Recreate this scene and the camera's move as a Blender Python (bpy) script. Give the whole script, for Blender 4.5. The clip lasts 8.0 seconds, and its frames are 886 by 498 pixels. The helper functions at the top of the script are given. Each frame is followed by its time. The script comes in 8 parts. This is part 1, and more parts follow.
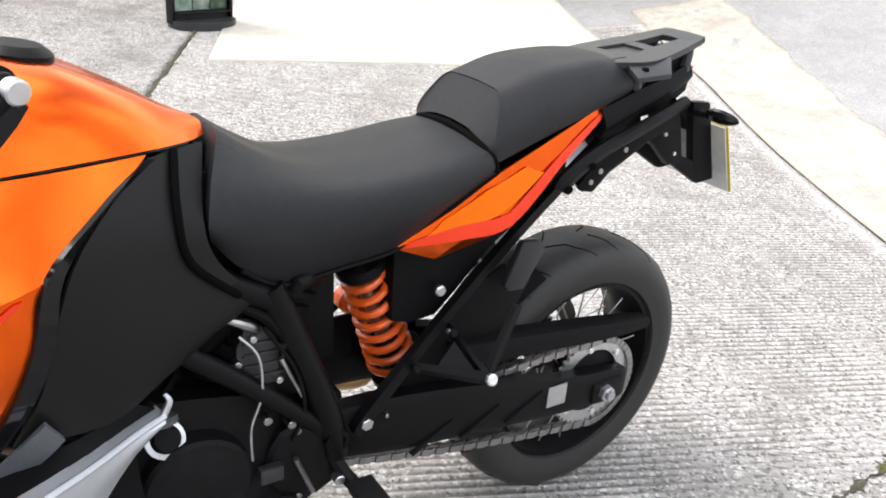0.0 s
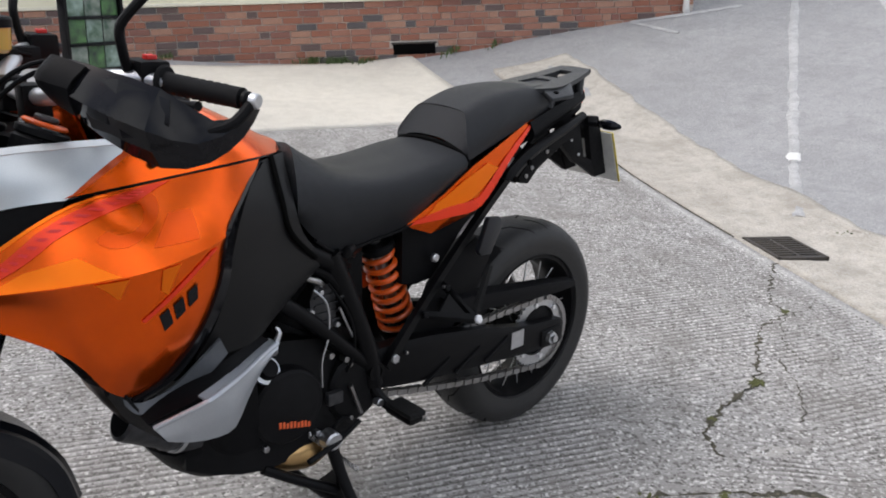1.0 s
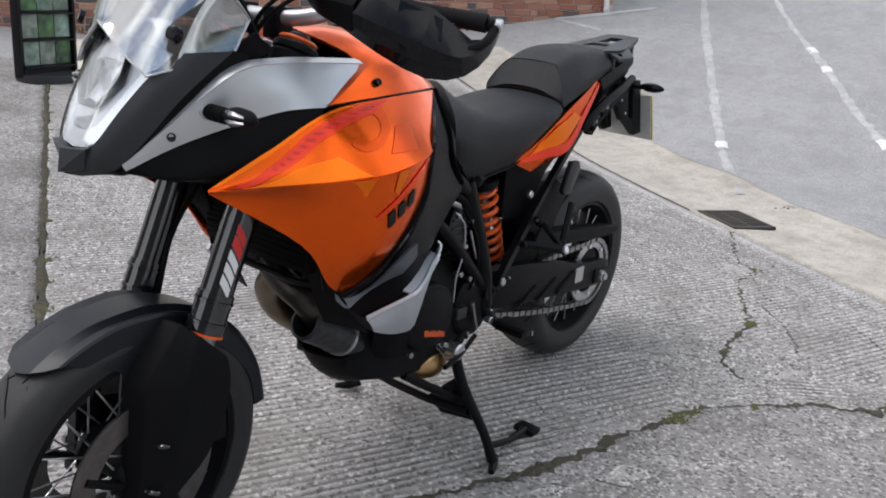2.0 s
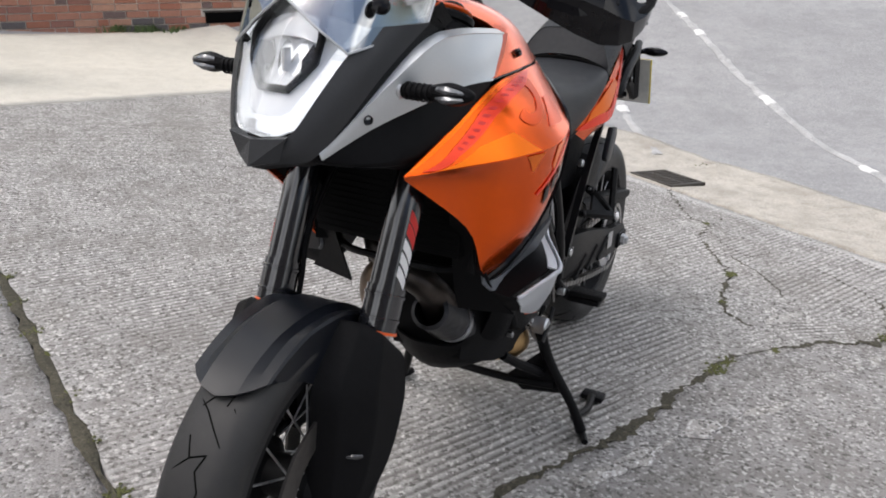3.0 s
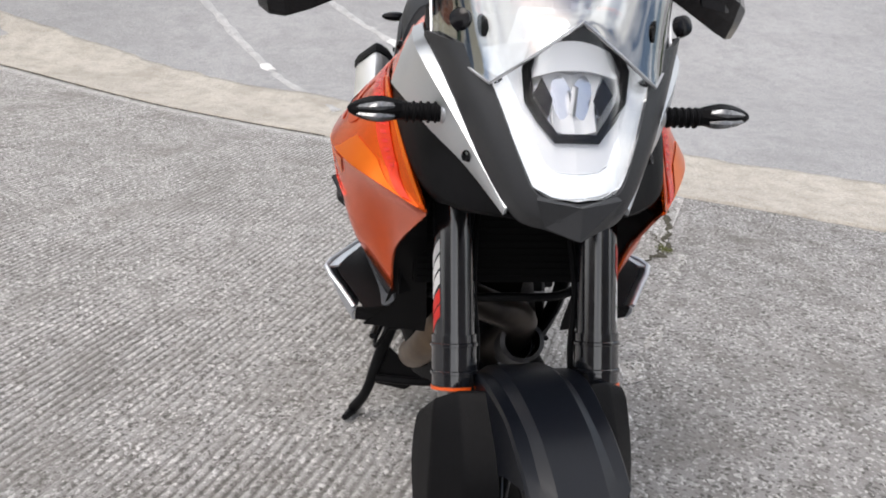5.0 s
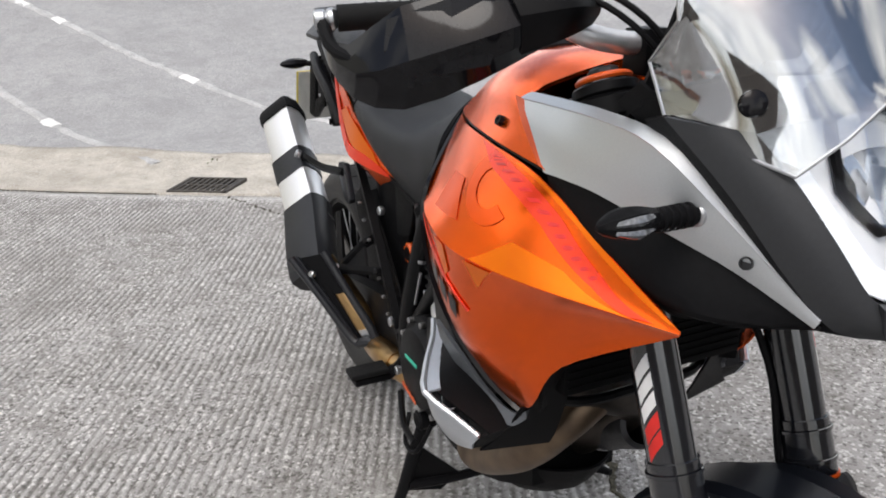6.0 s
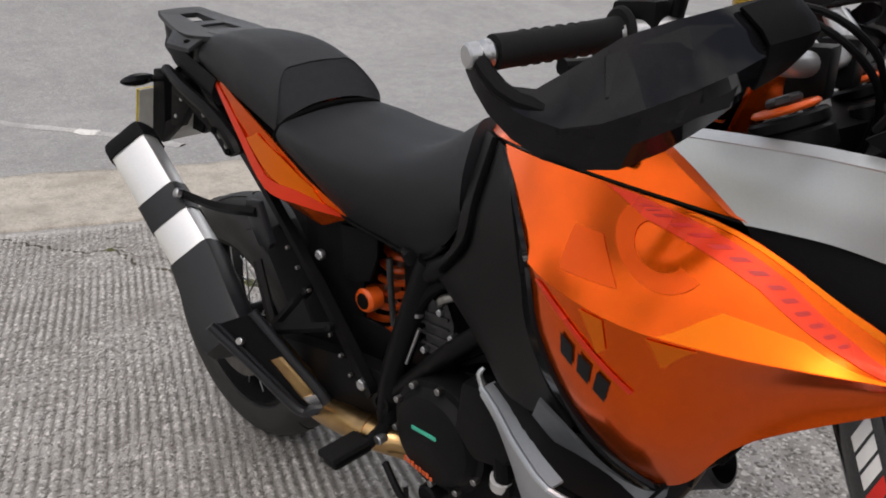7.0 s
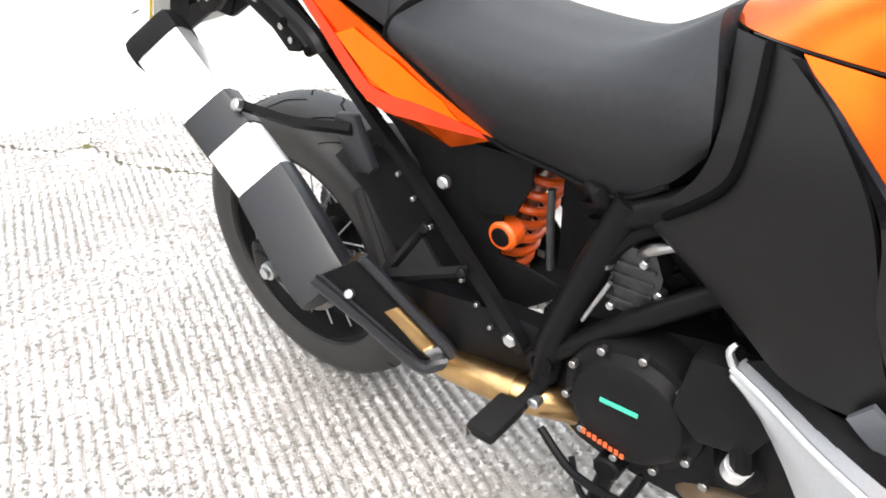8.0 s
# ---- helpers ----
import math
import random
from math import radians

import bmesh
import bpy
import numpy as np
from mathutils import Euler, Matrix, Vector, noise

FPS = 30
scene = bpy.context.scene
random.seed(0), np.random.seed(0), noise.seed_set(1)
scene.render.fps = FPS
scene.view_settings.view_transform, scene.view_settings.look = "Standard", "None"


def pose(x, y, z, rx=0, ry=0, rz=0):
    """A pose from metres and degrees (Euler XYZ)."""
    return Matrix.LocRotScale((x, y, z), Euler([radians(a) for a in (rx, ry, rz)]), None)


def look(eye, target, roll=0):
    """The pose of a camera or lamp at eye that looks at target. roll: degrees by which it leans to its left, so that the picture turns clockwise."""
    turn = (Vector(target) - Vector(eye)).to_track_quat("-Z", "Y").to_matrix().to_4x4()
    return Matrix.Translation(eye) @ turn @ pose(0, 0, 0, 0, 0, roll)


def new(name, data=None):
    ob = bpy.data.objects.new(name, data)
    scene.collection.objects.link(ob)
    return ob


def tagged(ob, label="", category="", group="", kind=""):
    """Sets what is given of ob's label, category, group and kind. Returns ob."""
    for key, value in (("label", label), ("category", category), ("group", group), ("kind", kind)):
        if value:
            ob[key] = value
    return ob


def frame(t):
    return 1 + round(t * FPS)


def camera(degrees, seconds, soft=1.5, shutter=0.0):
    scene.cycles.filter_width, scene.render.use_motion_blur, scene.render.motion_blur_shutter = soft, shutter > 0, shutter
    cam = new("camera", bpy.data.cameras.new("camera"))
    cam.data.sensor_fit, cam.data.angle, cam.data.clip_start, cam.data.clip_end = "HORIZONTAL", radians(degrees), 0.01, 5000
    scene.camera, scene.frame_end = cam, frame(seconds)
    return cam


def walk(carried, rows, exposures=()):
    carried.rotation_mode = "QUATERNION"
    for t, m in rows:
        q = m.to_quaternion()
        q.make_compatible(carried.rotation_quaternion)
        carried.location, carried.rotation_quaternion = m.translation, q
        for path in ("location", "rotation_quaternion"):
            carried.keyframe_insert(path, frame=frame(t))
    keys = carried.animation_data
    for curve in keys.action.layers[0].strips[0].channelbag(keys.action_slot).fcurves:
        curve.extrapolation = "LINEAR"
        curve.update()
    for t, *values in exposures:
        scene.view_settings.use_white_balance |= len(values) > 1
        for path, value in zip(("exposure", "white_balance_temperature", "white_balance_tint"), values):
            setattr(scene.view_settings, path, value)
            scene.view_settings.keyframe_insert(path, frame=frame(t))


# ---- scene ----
cam = camera(57.8, 8.0, 1.85)
PATH = [
    (0, (1.157, 1.142, 1.297), (0.148, -0.267, 0.517), 5.2),
    (0.5, (1.444, 1.316, 1.284), (0.221, 0.010, 0.644), 5.5),
    (1, (1.710, 1.433, 1.295), (0.439, 0.159, 0.685), 2.5),
    (1.5, (2.065, 1.346, 1.234), (0.691, 0.131, 0.738), 2.9),
    (2, (2.277, 1.209, 1.173), (0.827, 0.135, 0.577), 5.5),
    (2.2, (2.334, 1.120, 1.156), (0.871, 0.075, 0.541), 4.9),
    (3.3, (2.624, 0.586, 1.106), (0.963, -0.044, 0.431), 5.0),
    (3.5, (2.676, 0.503, 1.118), (1.013, -0.031, 0.371), 6.0),
    (4, (2.655, 0.240, 1.083), (0.982, -0.090, 0.246), 4.5),
    (4.5, (2.571, -0.005, 1.148), (0.840, -0.086, 0.369), 3.0),
    (4.7, (2.538, -0.092, 1.144), (0.787, -0.060, 0.407), 3.1),
    (5.8, (2.211, -0.637, 1.171), (0.534, -0.016, 0.530), -1.1),
    (6, (2.101, -0.681, 1.202), (0.464, 0.023, 0.542), -1.8),
    (6.5, (1.864, -0.834, 1.214), (0.394, 0.200, 0.598), -2.6),
    (7, (1.621, -0.941, 1.243), (0.357, 0.280, 0.520), -1.6),
    (7.5, (1.344, -0.943, 1.266), (0.154, 0.216, 0.344), -4.3),
    (8, (1.137, -0.937, 1.239), (0.087, 0.256, 0.198), -2.4),
]
EXPOSURES = [(0.0, 1.05, 6500, 10), (0.5, 0.5, 6350, 10), (1.0, 0.1, 6250, 11), (2.0, 0.05, 6200, 11), (3.5, 0.21, 6450, 11), (4.5, 0.21, 6450, 11), (6.0, 0.19, 6450, 10), (6.5, -0.08, 6550, 11), (7.0, -0.27, 6700, 12), (7.5, 0.65, 7050, 11), (8.0, 1.58, 6550, 9)]
walk(cam, [(t, look(eye, target, roll)) for t, eye, target, roll in PATH], EXPOSURES)

# ---- daylight: bright hazy sky, soft sun ----
SUN_EL, SUN_AZ = 60.0, 318.0
world = bpy.data.worlds.new("sky")
scene.world = world
world.use_nodes = True
wn = world.node_tree.nodes
sky = wn.new("ShaderNodeTexSky")
sky.sky_type = 'NISHITA'
sky.sun_disc = False
sky.sun_elevation = radians(SUN_EL)
sky.sun_rotation = radians(90 - SUN_AZ)
sky.air_density, sky.dust_density, sky.ozone_density = 1.0, 4.0, 0.6
wmix = wn.new("ShaderNodeMix")
wmix.data_type = 'RGBA'
wmix.inputs[0].default_value = 0.45
wcloud = wn.new("ShaderNodeTexNoise")
wcloud.inputs["Scale"].default_value = 2.2
wcloud.inputs["Detail"].default_value = 6
wramp = wn.new("ShaderNodeValToRGB")
wramp.color_ramp.elements[0].position, wramp.color_ramp.elements[1].position = 0.44, 0.60
wramp.color_ramp.elements[0].color, wramp.color_ramp.elements[1].color = (0, 0, 0, 1), (1, 1, 1, 1)
wtc = wn.new("ShaderNodeTexCoord")
wl = world.node_tree.links
wl.new(wtc.outputs["Generated"], wcloud.inputs["Vector"])
wl.new(wcloud.outputs["Fac"], wramp.inputs["Fac"])
wl.new(wramp.outputs["Color"], wmix.inputs[0])
wl.new(sky.outputs["Color"], wmix.inputs[6])
wmix.inputs[7].default_value = (12.5, 12.4, 12.2, 1)
wl.new(wmix.outputs[2], wn["Background"].inputs["Color"])
wn["Background"].inputs["Strength"].default_value = 0.125
sun_data = bpy.data.lights.new("sun", 'SUN')
sun_data.energy, sun_data.angle, sun_data.color = 1.0, radians(28), (1.0, 0.98, 0.96)
sun = new("sun", sun_data)
sun_dir = Vector((math.cos(radians(SUN_AZ)) * math.cos(radians(SUN_EL)), math.sin(radians(SUN_AZ)) * math.cos(radians(SUN_EL)), math.sin(radians(SUN_EL))))
sun.matrix_world = look(sun_dir * 30, (0, 0, 0))


# ---- materials ----
def material(name, base, rough=0.5, metal=0.0, alt=None, grain=60.0, bump=0.0, bump_scale=400.0, coat=0.0, stain=2.0, rough_var=0.12, spec=0.5):
    """A surface with fine grain and broad wear: base blends to alt by noise at two scales."""
    m = bpy.data.materials.new(name)
    m.use_nodes = True
    nt = m.node_tree
    n, l = nt.nodes, nt.links
    b = n["Principled BSDF"]
    b.inputs["Metallic"].default_value = metal
    b.inputs["Coat Weight"].default_value = coat
    b.inputs["Coat Roughness"].default_value = 0.06
    b.inputs["Specular IOR Level"].default_value = spec
    tc = n.new("ShaderNodeTexCoord")
    fine = n.new("ShaderNodeTexNoise")
    fine.inputs["Scale"].default_value, fine.inputs["Detail"].default_value = grain, 4
    broad = n.new("ShaderNodeTexNoise")
    broad.inputs["Scale"].default_value, broad.inputs["Detail"].default_value = stain, 5
    for t in (fine, broad):
        l.new(tc.outputs["Object"], t.inputs["Vector"])
    add = n.new("ShaderNodeMath")
    add.operation = 'MULTIPLY_ADD'
    l.new(fine.outputs["Fac"], add.inputs[0])
    add.inputs[1].default_value = 0.5
    half = n.new("ShaderNodeMath")
    half.operation = 'MULTIPLY'
    l.new(broad.outputs["Fac"], half.inputs[0])
    half.inputs[1].default_value = 0.5
    l.new(half.outputs[0], add.inputs[2])
    ramp = n.new("ShaderNodeValToRGB")
    ramp.color_ramp.elements[0].position, ramp.color_ramp.elements[1].position = 0.36, 0.64
    alt = alt or tuple(c * 0.8 for c in base)
    ramp.color_ramp.elements[0].color = (*alt, 1)
    ramp.color_ramp.elements[1].color = (*base, 1)
    l.new(add.outputs[0], ramp.inputs["Fac"])
    l.new(ramp.outputs["Color"], b.inputs["Base Color"])
    rr = n.new("ShaderNodeMapRange")
    rr.inputs["To Min"].default_value, rr.inputs["To Max"].default_value = max(0.02, rough - rough_var), min(1, rough + rough_var)
    l.new(broad.outputs["Fac"], rr.inputs["Value"])
    l.new(rr.outputs[0], b.inputs["Roughness"])
    if bump:
        bt = n.new("ShaderNodeTexNoise")
        bt.inputs["Scale"].default_value, bt.inputs["Detail"].default_value = bump_scale, 3
        l.new(tc.outputs["Object"], bt.inputs["Vector"])
        bp = n.new("ShaderNodeBump")
        bp.inputs["Strength"].default_value, bp.inputs["Distance"].default_value = bump, 0.002
        l.new(bt.outputs["Fac"], bp.inputs["Height"])
        l.new(bp.outputs["Normal"], b.inputs["Normal"])
    return m


def concrete(name, base, alt, dark, speck=0.55, bump=0.6, dirt=0.5, shade_grooves=False):
    """Weathered concrete: broad stains, sand and stone specks, pitted relief."""
    m = bpy.data.materials.new(name)
    m.use_nodes = True
    n, l = m.node_tree.nodes, m.node_tree.links
    b = n["Principled BSDF"]
    b.inputs["Roughness"].default_value = 0.9
    b.inputs["Specular IOR Level"].default_value = 0.25
    tc = n.new("ShaderNodeTexCoord")

    def noise_tex(scale, detail=5, kind="ShaderNodeTexNoise"):
        t = n.new(kind)
        t.inputs["Scale"].default_value = scale
        t.inputs["Detail"].default_value = detail
        l.new(tc.outputs["Object"], t.inputs["Vector"])
        return t

    def mix(f, a, c):
        x = n.new("ShaderNodeMix")
        x.data_type = 'RGBA'
        l.new(f, x.inputs[0])
        for sock, v in ((x.inputs[6], a), (x.inputs[7], c)):
            if isinstance(v, tuple):
                sock.default_value = (*v, 1)
            else:
                l.new(v, sock)
        return x.outputs[2]

    def ramp(src, p0, p1, v0=0.0, v1=1.0):
        r = n.new("ShaderNodeMapRange")
        r.inputs["From Min"].default_value, r.inputs["From Max"].default_value = p0, p1
        r.inputs["To Min"].default_value, r.inputs["To Max"].default_value = v0, v1
        l.new(src, r.inputs["Value"])
        return r.outputs[0]

    broad, mid = noise_tex(0.9, 6), noise_tex(9, 6)
    c = mix(ramp(broad.outputs["Fac"], 0.35, 0.65), alt, base)
    c = mix(ramp(mid.outputs["Fac"], 0.42, 0.72, 0.0, dirt), c, dark)
    grit = n.new("ShaderNodeTexVoronoi")
    grit.inputs["Scale"].default_value = 120
    warp = noise_tex(160, 3)
    bend = n.new("ShaderNodeVectorMath")
    bend.operation = 'MULTIPLY_ADD'
    l.new(warp.outputs["Color"], bend.inputs[0])
    bend.inputs[1].default_value = (0.010, 0.010, 0.010)
    l.new(tc.outputs["Object"], bend.inputs[2])
    l.new(bend.outputs[0], grit.inputs["Vector"])
    sep = n.new("ShaderNodeSeparateColor")
    l.new(grit.outputs["Color"], sep.inputs[0])
    lighter = tuple(min(0.8, v * 1.75) for v in base)
    c = mix(ramp(sep.outputs[0], 0.72, 0.92, 0.0, speck), c, lighter)
    c = mix(ramp(sep.outputs[1], 0.70, 0.92, 0.0, speck), c, tuple(v * 0.35 for v in dark))
    patch = noise_tex(2.6, 8)
    c = mix(ramp(patch.outputs["Fac"], 0.50, 0.68, 0.0, dirt * 0.8), c, dark)
    sand = noise_tex(300, 2)
    c = mix(ramp(sand.outputs["Fac"], 0.35, 0.7, 0.0, 0.45), c, dark)
    if shade_grooves:
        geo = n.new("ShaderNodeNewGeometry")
        # dirt and painted shade: hollows darkened, crests lightened to give the ridges contrast
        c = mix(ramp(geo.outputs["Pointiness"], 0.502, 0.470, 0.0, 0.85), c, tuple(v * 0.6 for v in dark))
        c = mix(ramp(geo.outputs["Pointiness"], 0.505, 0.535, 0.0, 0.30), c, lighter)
    l.new(c, b.inputs["Base Color"])
    pit = noise_tex(70, 6)
    hsum = n.new("ShaderNodeMath")
    hsum.operation = 'ADD'
    l.new(pit.outputs["Fac"], hsum.inputs[0])
    l.new(ramp(grit.outputs["Distance"], 0.0, 0.6, 0.5, 0.0), hsum.inputs[1])
    bp = n.new("ShaderNodeBump")
    bp.inputs["Strength"].default_value, bp.inputs["Distance"].default_value = bump, 0.006
    l.new(hsum.outputs[0], bp.inputs["Height"])
    l.new(bp.outputs["Normal"], b.inputs["Normal"])
    return m


def clear_sheet(name, tint, gloss=0.25, see=0.8):
    """Thin clear plastic: mostly lets light straight through, with a glossy surface."""
    m = bpy.data.materials.new(name)
    m.use_nodes = True
    n, l = m.node_tree.nodes, m.node_tree.links
    out = n["Material Output"]
    tr = n.new("ShaderNodeBsdfTransparent")
    tr.inputs[0].default_value = (*tint, 1)
    gl = n.new("ShaderNodeBsdfGlossy")
    gl.inputs["Roughness"].default_value = 0.04
    fr = n.new("ShaderNodeFresnel")
    fr.inputs[0].default_value = 1.5
    ad = n.new("ShaderNodeMath")
    ad.operation = 'MULTIPLY_ADD'
    l.new(fr.outputs[0], ad.inputs[0])
    ad.inputs[1].default_value, ad.inputs[2].default_value = see, gloss
    mx = n.new("ShaderNodeMixShader")
    l.new(ad.outputs[0], mx.inputs[0])
    l.new(tr.outputs[0], mx.inputs[1])
    l.new(gl.outputs[0], mx.inputs[2])
    l.new(mx.outputs[0], out.inputs["Surface"])
    return m


ORANGE = material("orange_paint", (0.95, 0.125, 0.002), 0.21, 0.86, (0.88, 0.107, 0.002), 40, coat=0.12, stain=3)
ORANGE_DARK = material("dark_orange_decal", (0.66, 0.085, 0.004), 0.36, 0.4, (0.60, 0.075, 0.004), 40, coat=0.3)
ORANGE_LIGHT = material("light_orange_film_and_sheen", (1.0, 0.205, 0.003), 0.31, 0.8, (1.0, 0.185, 0.003), 40, coat=0.06)
PINK = material("red_decal", (0.95, 0.060, 0.016), 0.28, 0.6, (0.9, 0.05, 0.014), 40, coat=0.12)
SPRING = material("orange_spring_paint", (0.85, 0.12, 0.008), 0.4, 0.0, (0.75, 0.1, 0.008), 80, coat=0.4)
PLASTIC = material("black_plastic", (0.0065, 0.0065, 0.0075), 0.5, 0.0, (0.0045, 0.0045, 0.005), 150, 0.25, 900, spec=0.09)
GLOSS = material("gloss_black_plastic", (0.008, 0.008, 0.0095), 0.10, 0.0, (0.006, 0.006, 0.007), 80, coat=0.08, rough_var=0.05, spec=0.16)
FORK = material("black_anodised_tube", (0.012, 0.013, 0.017), 0.17, 0.2, (0.009, 0.010, 0.013), 80, coat=0.9, rough_var=0.03, spec=0.8)
GUARD = material("gloss_black_guard", (0.008, 0.008, 0.010), 0.07, 0.0, (0.006, 0.006, 0.007), 80, coat=0.05, rough_var=0.03, spec=0.22)
ORANGE_FILM = material("darker_orange_film", (0.90, 0.100, 0.002), 0.30, 0.8, (0.84, 0.092, 0.002), 40, coat=0.1)
INFILL = material("satin_black_cover", (0.009, 0.0088, 0.009), 0.40, 0.0, (0.007, 0.007, 0.0075), 150, 0.2, 900, spec=0.17)
MASK = material("dark_grey_plastic", (0.032, 0.0335, 0.037), 0.38, 0.0, (0.027, 0.0285, 0.031), 200, 0.2, 1200, spec=0.36)
FENDER = material("black_mudguard_plastic", (0.006, 0.0075, 0.0115), 0.31, 0.0, (0.005, 0.006, 0.009), 200, 0.12, 1200, spec=0.36)
FRAME = material("black_frame_paint", (0.006, 0.006, 0.007), 0.42, 0.0, (0.004, 0.004, 0.0045), 60, 0.1, 600, spec=0.12)
SEAT = material("black_seat_vinyl", (0.0145, 0.0159, 0.0196), 0.50, 0.0, (0.008, 0.0088, 0.0105), 90, 0.35, 1500, spec=0.30)
HEAT = material("satin_black_shield", (0.016, 0.017, 0.021), 0.36, 0.0, (0.012, 0.013, 0.016), 120, 0.15, 900, spec=0.4)
SHIELD_SILVER = material("dull_silver_paint", (0.60, 0.63, 0.67), 0.42, 0.8, (0.54, 0.57, 0.61), 300, coat=0.1)
RUBBER = material("tyre_rubber", (0.018, 0.018, 0.019), 0.52, 0.0, (0.025, 0.0245, 0.024), 50, 0.3, 700, spec=0.40)
GROOVE = material("tyre_groove", (0.004, 0.004, 0.004), 0.9, spec=0.05)
INDICATOR = material("smoked_indicator_lens", (0.26, 0.27, 0.29), 0.16, 0.3, (0.10, 0.105, 0.11), 260, coat=0.6)
GRIP = material("grip_rubber", (0.010, 0.010, 0.011), 0.7, 0.0, (0.012, 0.012, 0.012), 120, 0.4, 1200, spec=0.12)
SILVER = material("silver_paint", (0.65, 0.675, 0.695), 0.42, 0.85, (0.60, 0.625, 0.645), 500, coat=0.1)
ALU = material("satin_aluminium", (0.62, 0.63, 0.65), 0.36, 1.0, (0.52, 0.53, 0.55), 90, 0.1, 800)
BRIGHT = material("brushed_steel", (0.93, 0.93, 0.94), 0.42, 0.9, (0.88, 0.88, 0.90), 200, 0.1, 800)
BAR = material("grey_anodised_bar", (0.66, 0.67, 0.69), 0.34, 0.7, (0.60, 0.61, 0.63), 120, 0.1, 900)
STEEL = material("plain_steel", (0.42, 0.42, 0.43), 0.35, 1.0, (0.30, 0.29, 0.28), 80)
DISC = material("worn_disc_steel", (0.17, 0.16, 0.15), 0.4, 0.9, (0.10, 0.095, 0.09), 60)
GOLD = material("heat_tinted_pipe", (0.55, 0.36, 0.16), 0.3, 1.0, (0.38, 0.24, 0.12), 30)
PIPE_BROWN = material("brown_header_pipe", (0.24, 0.175, 0.115), 0.42, 0.85, (0.13, 0.095, 0.07), 25)
LIP = material("satin_grey_lip", (0.12, 0.128, 0.14), 0.38, 0.2, (0.10, 0.108, 0.12), 120, 0.15, 900, spec=0.35)
PIPE = material("dark_header_pipe", (0.10, 0.085, 0.075), 0.42, 0.9, (0.05, 0.045, 0.042), 25)
ENGINE = material("engine_casting", (0.009, 0.009, 0.010), 0.5, 0.2, (0.006, 0.006, 0.0065), 60, 0.3, 500, spec=0.14)
ENGINE_GREY = material("grey_casting", (0.075, 0.075, 0.08), 0.45, 0.6, (0.035, 0.035, 0.037), 60, 0.4, 300)
LAMP = material("lamp_reflector", (0.97, 0.97, 0.96), 0.22, 1.0, (0.90, 0.91, 0.93), 30, 0.25, 60, rough_var=0.08)
GUIDE = material("white_light_guide", (0.92, 0.93, 0.95), 0.15, 0.0, (0.86, 0.87, 0.9), 30, coat=0.8)
DRL = material("brightened_light_cell", (0.9, 0.92, 0.95), 0.2, 0.0, (0.86, 0.87, 0.9), 30, coat=0.6)
# mild glow added to the cells in place of bright reflected daylight
DRL.node_tree.nodes["Principled BSDF"].inputs["Emission Color"].default_value = (0.95, 0.98, 1.0, 1)
DRL.node_tree.nodes["Principled BSDF"].inputs["Emission Strength"].default_value = 0.28
WHITE = material("white_decal", (0.78, 0.78, 0.78), 0.4, 0.0, (0.7, 0.7, 0.7), 60)
RED = material("red_plastic", (0.65, 0.02, 0.015), 0.4, 0.0, (0.55, 0.02, 0.015), 60)
GREEN = material("green_decal", (0.06, 0.55, 0.38), 0.4)
ORANGE_INK = material("orange_lettering", (0.75, 0.12, 0.03), 0.5)
FLUID = material("yellow_brake_fluid", (0.55, 0.36, 0.05), 0.2, 0.0, (0.5, 0.32, 0.05), 30, coat=0.6)
PLATE_FACE = material("yellow_number_plate", (0.70, 0.55, 0.08), 0.4)
PLATE_BACK = material("pale_plate_back", (0.78, 0.78, 0.74), 0.5)
RADIATOR = material("radiator_core", (0.006, 0.006, 0.0065), 0.7, 0.0, spec=0.08)
SCREEN = clear_sheet("clear_windscreen", (0.90, 0.93, 0.95), 0.42, 0.8)
LENS = clear_sheet("clear_lens", (0.98, 0.985, 0.99), 0.0, 0.6)
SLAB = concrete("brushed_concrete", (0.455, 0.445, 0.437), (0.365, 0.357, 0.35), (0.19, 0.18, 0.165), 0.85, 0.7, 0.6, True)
SLAB_ROUGH = concrete("worn_concrete", (0.395, 0.386, 0.382), (0.305, 0.299, 0.295), (0.15, 0.142, 0.13), 0.75, 0.9, 0.65)
SLAB_PALE = concrete("pale_concrete", (0.72, 0.68, 0.60), (0.64, 0.61, 0.54), (0.48, 0.45, 0.40), 0.2, 0.3, 0.4)
GUTTER = concrete("gutter_concrete", (0.58, 0.545, 0.485), (0.48, 0.448, 0.40), (0.29, 0.265, 0.23), 0.3, 0.45, 0.6)
ASPHALT = concrete("old_asphalt", (0.40, 0.40, 0.405), (0.33, 0.33, 0.335), (0.23, 0.23, 0.235), 0.3, 0.4, 0.4)
BRIGHT_LINE = concrete("fresh_white_line", (0.86, 0.86, 0.85), (0.78, 0.78, 0.77), (0.6, 0.6, 0.59), 0.3, 0.3, 0.3)
STREAK = concrete("scraped_concrete", (0.52, 0.50, 0.48), (0.42, 0.405, 0.39), (0.24, 0.23, 0.215), 0.95, 1.0, 0.6)
PAINT_LINE = concrete("worn_white_line", (0.56, 0.56, 0.56), (0.47, 0.47, 0.475), (0.36, 0.36, 0.365), 0.4, 0.3, 1.0)
DIRT = concrete("crack_dirt", (0.095, 0.087, 0.064), (0.070, 0.065, 0.048), (0.038, 0.036, 0.028), 0.5, 0.6)
MOSS = material("moss", (0.105, 0.115, 0.034), 0.95, 0.0, (0.06, 0.062, 0.025), 90, 0.8, 300)
IRON = material("cast_iron", (0.055, 0.052, 0.05), 0.6, 0.5, (0.085, 0.07, 0.055), 60, 0.4, 300)
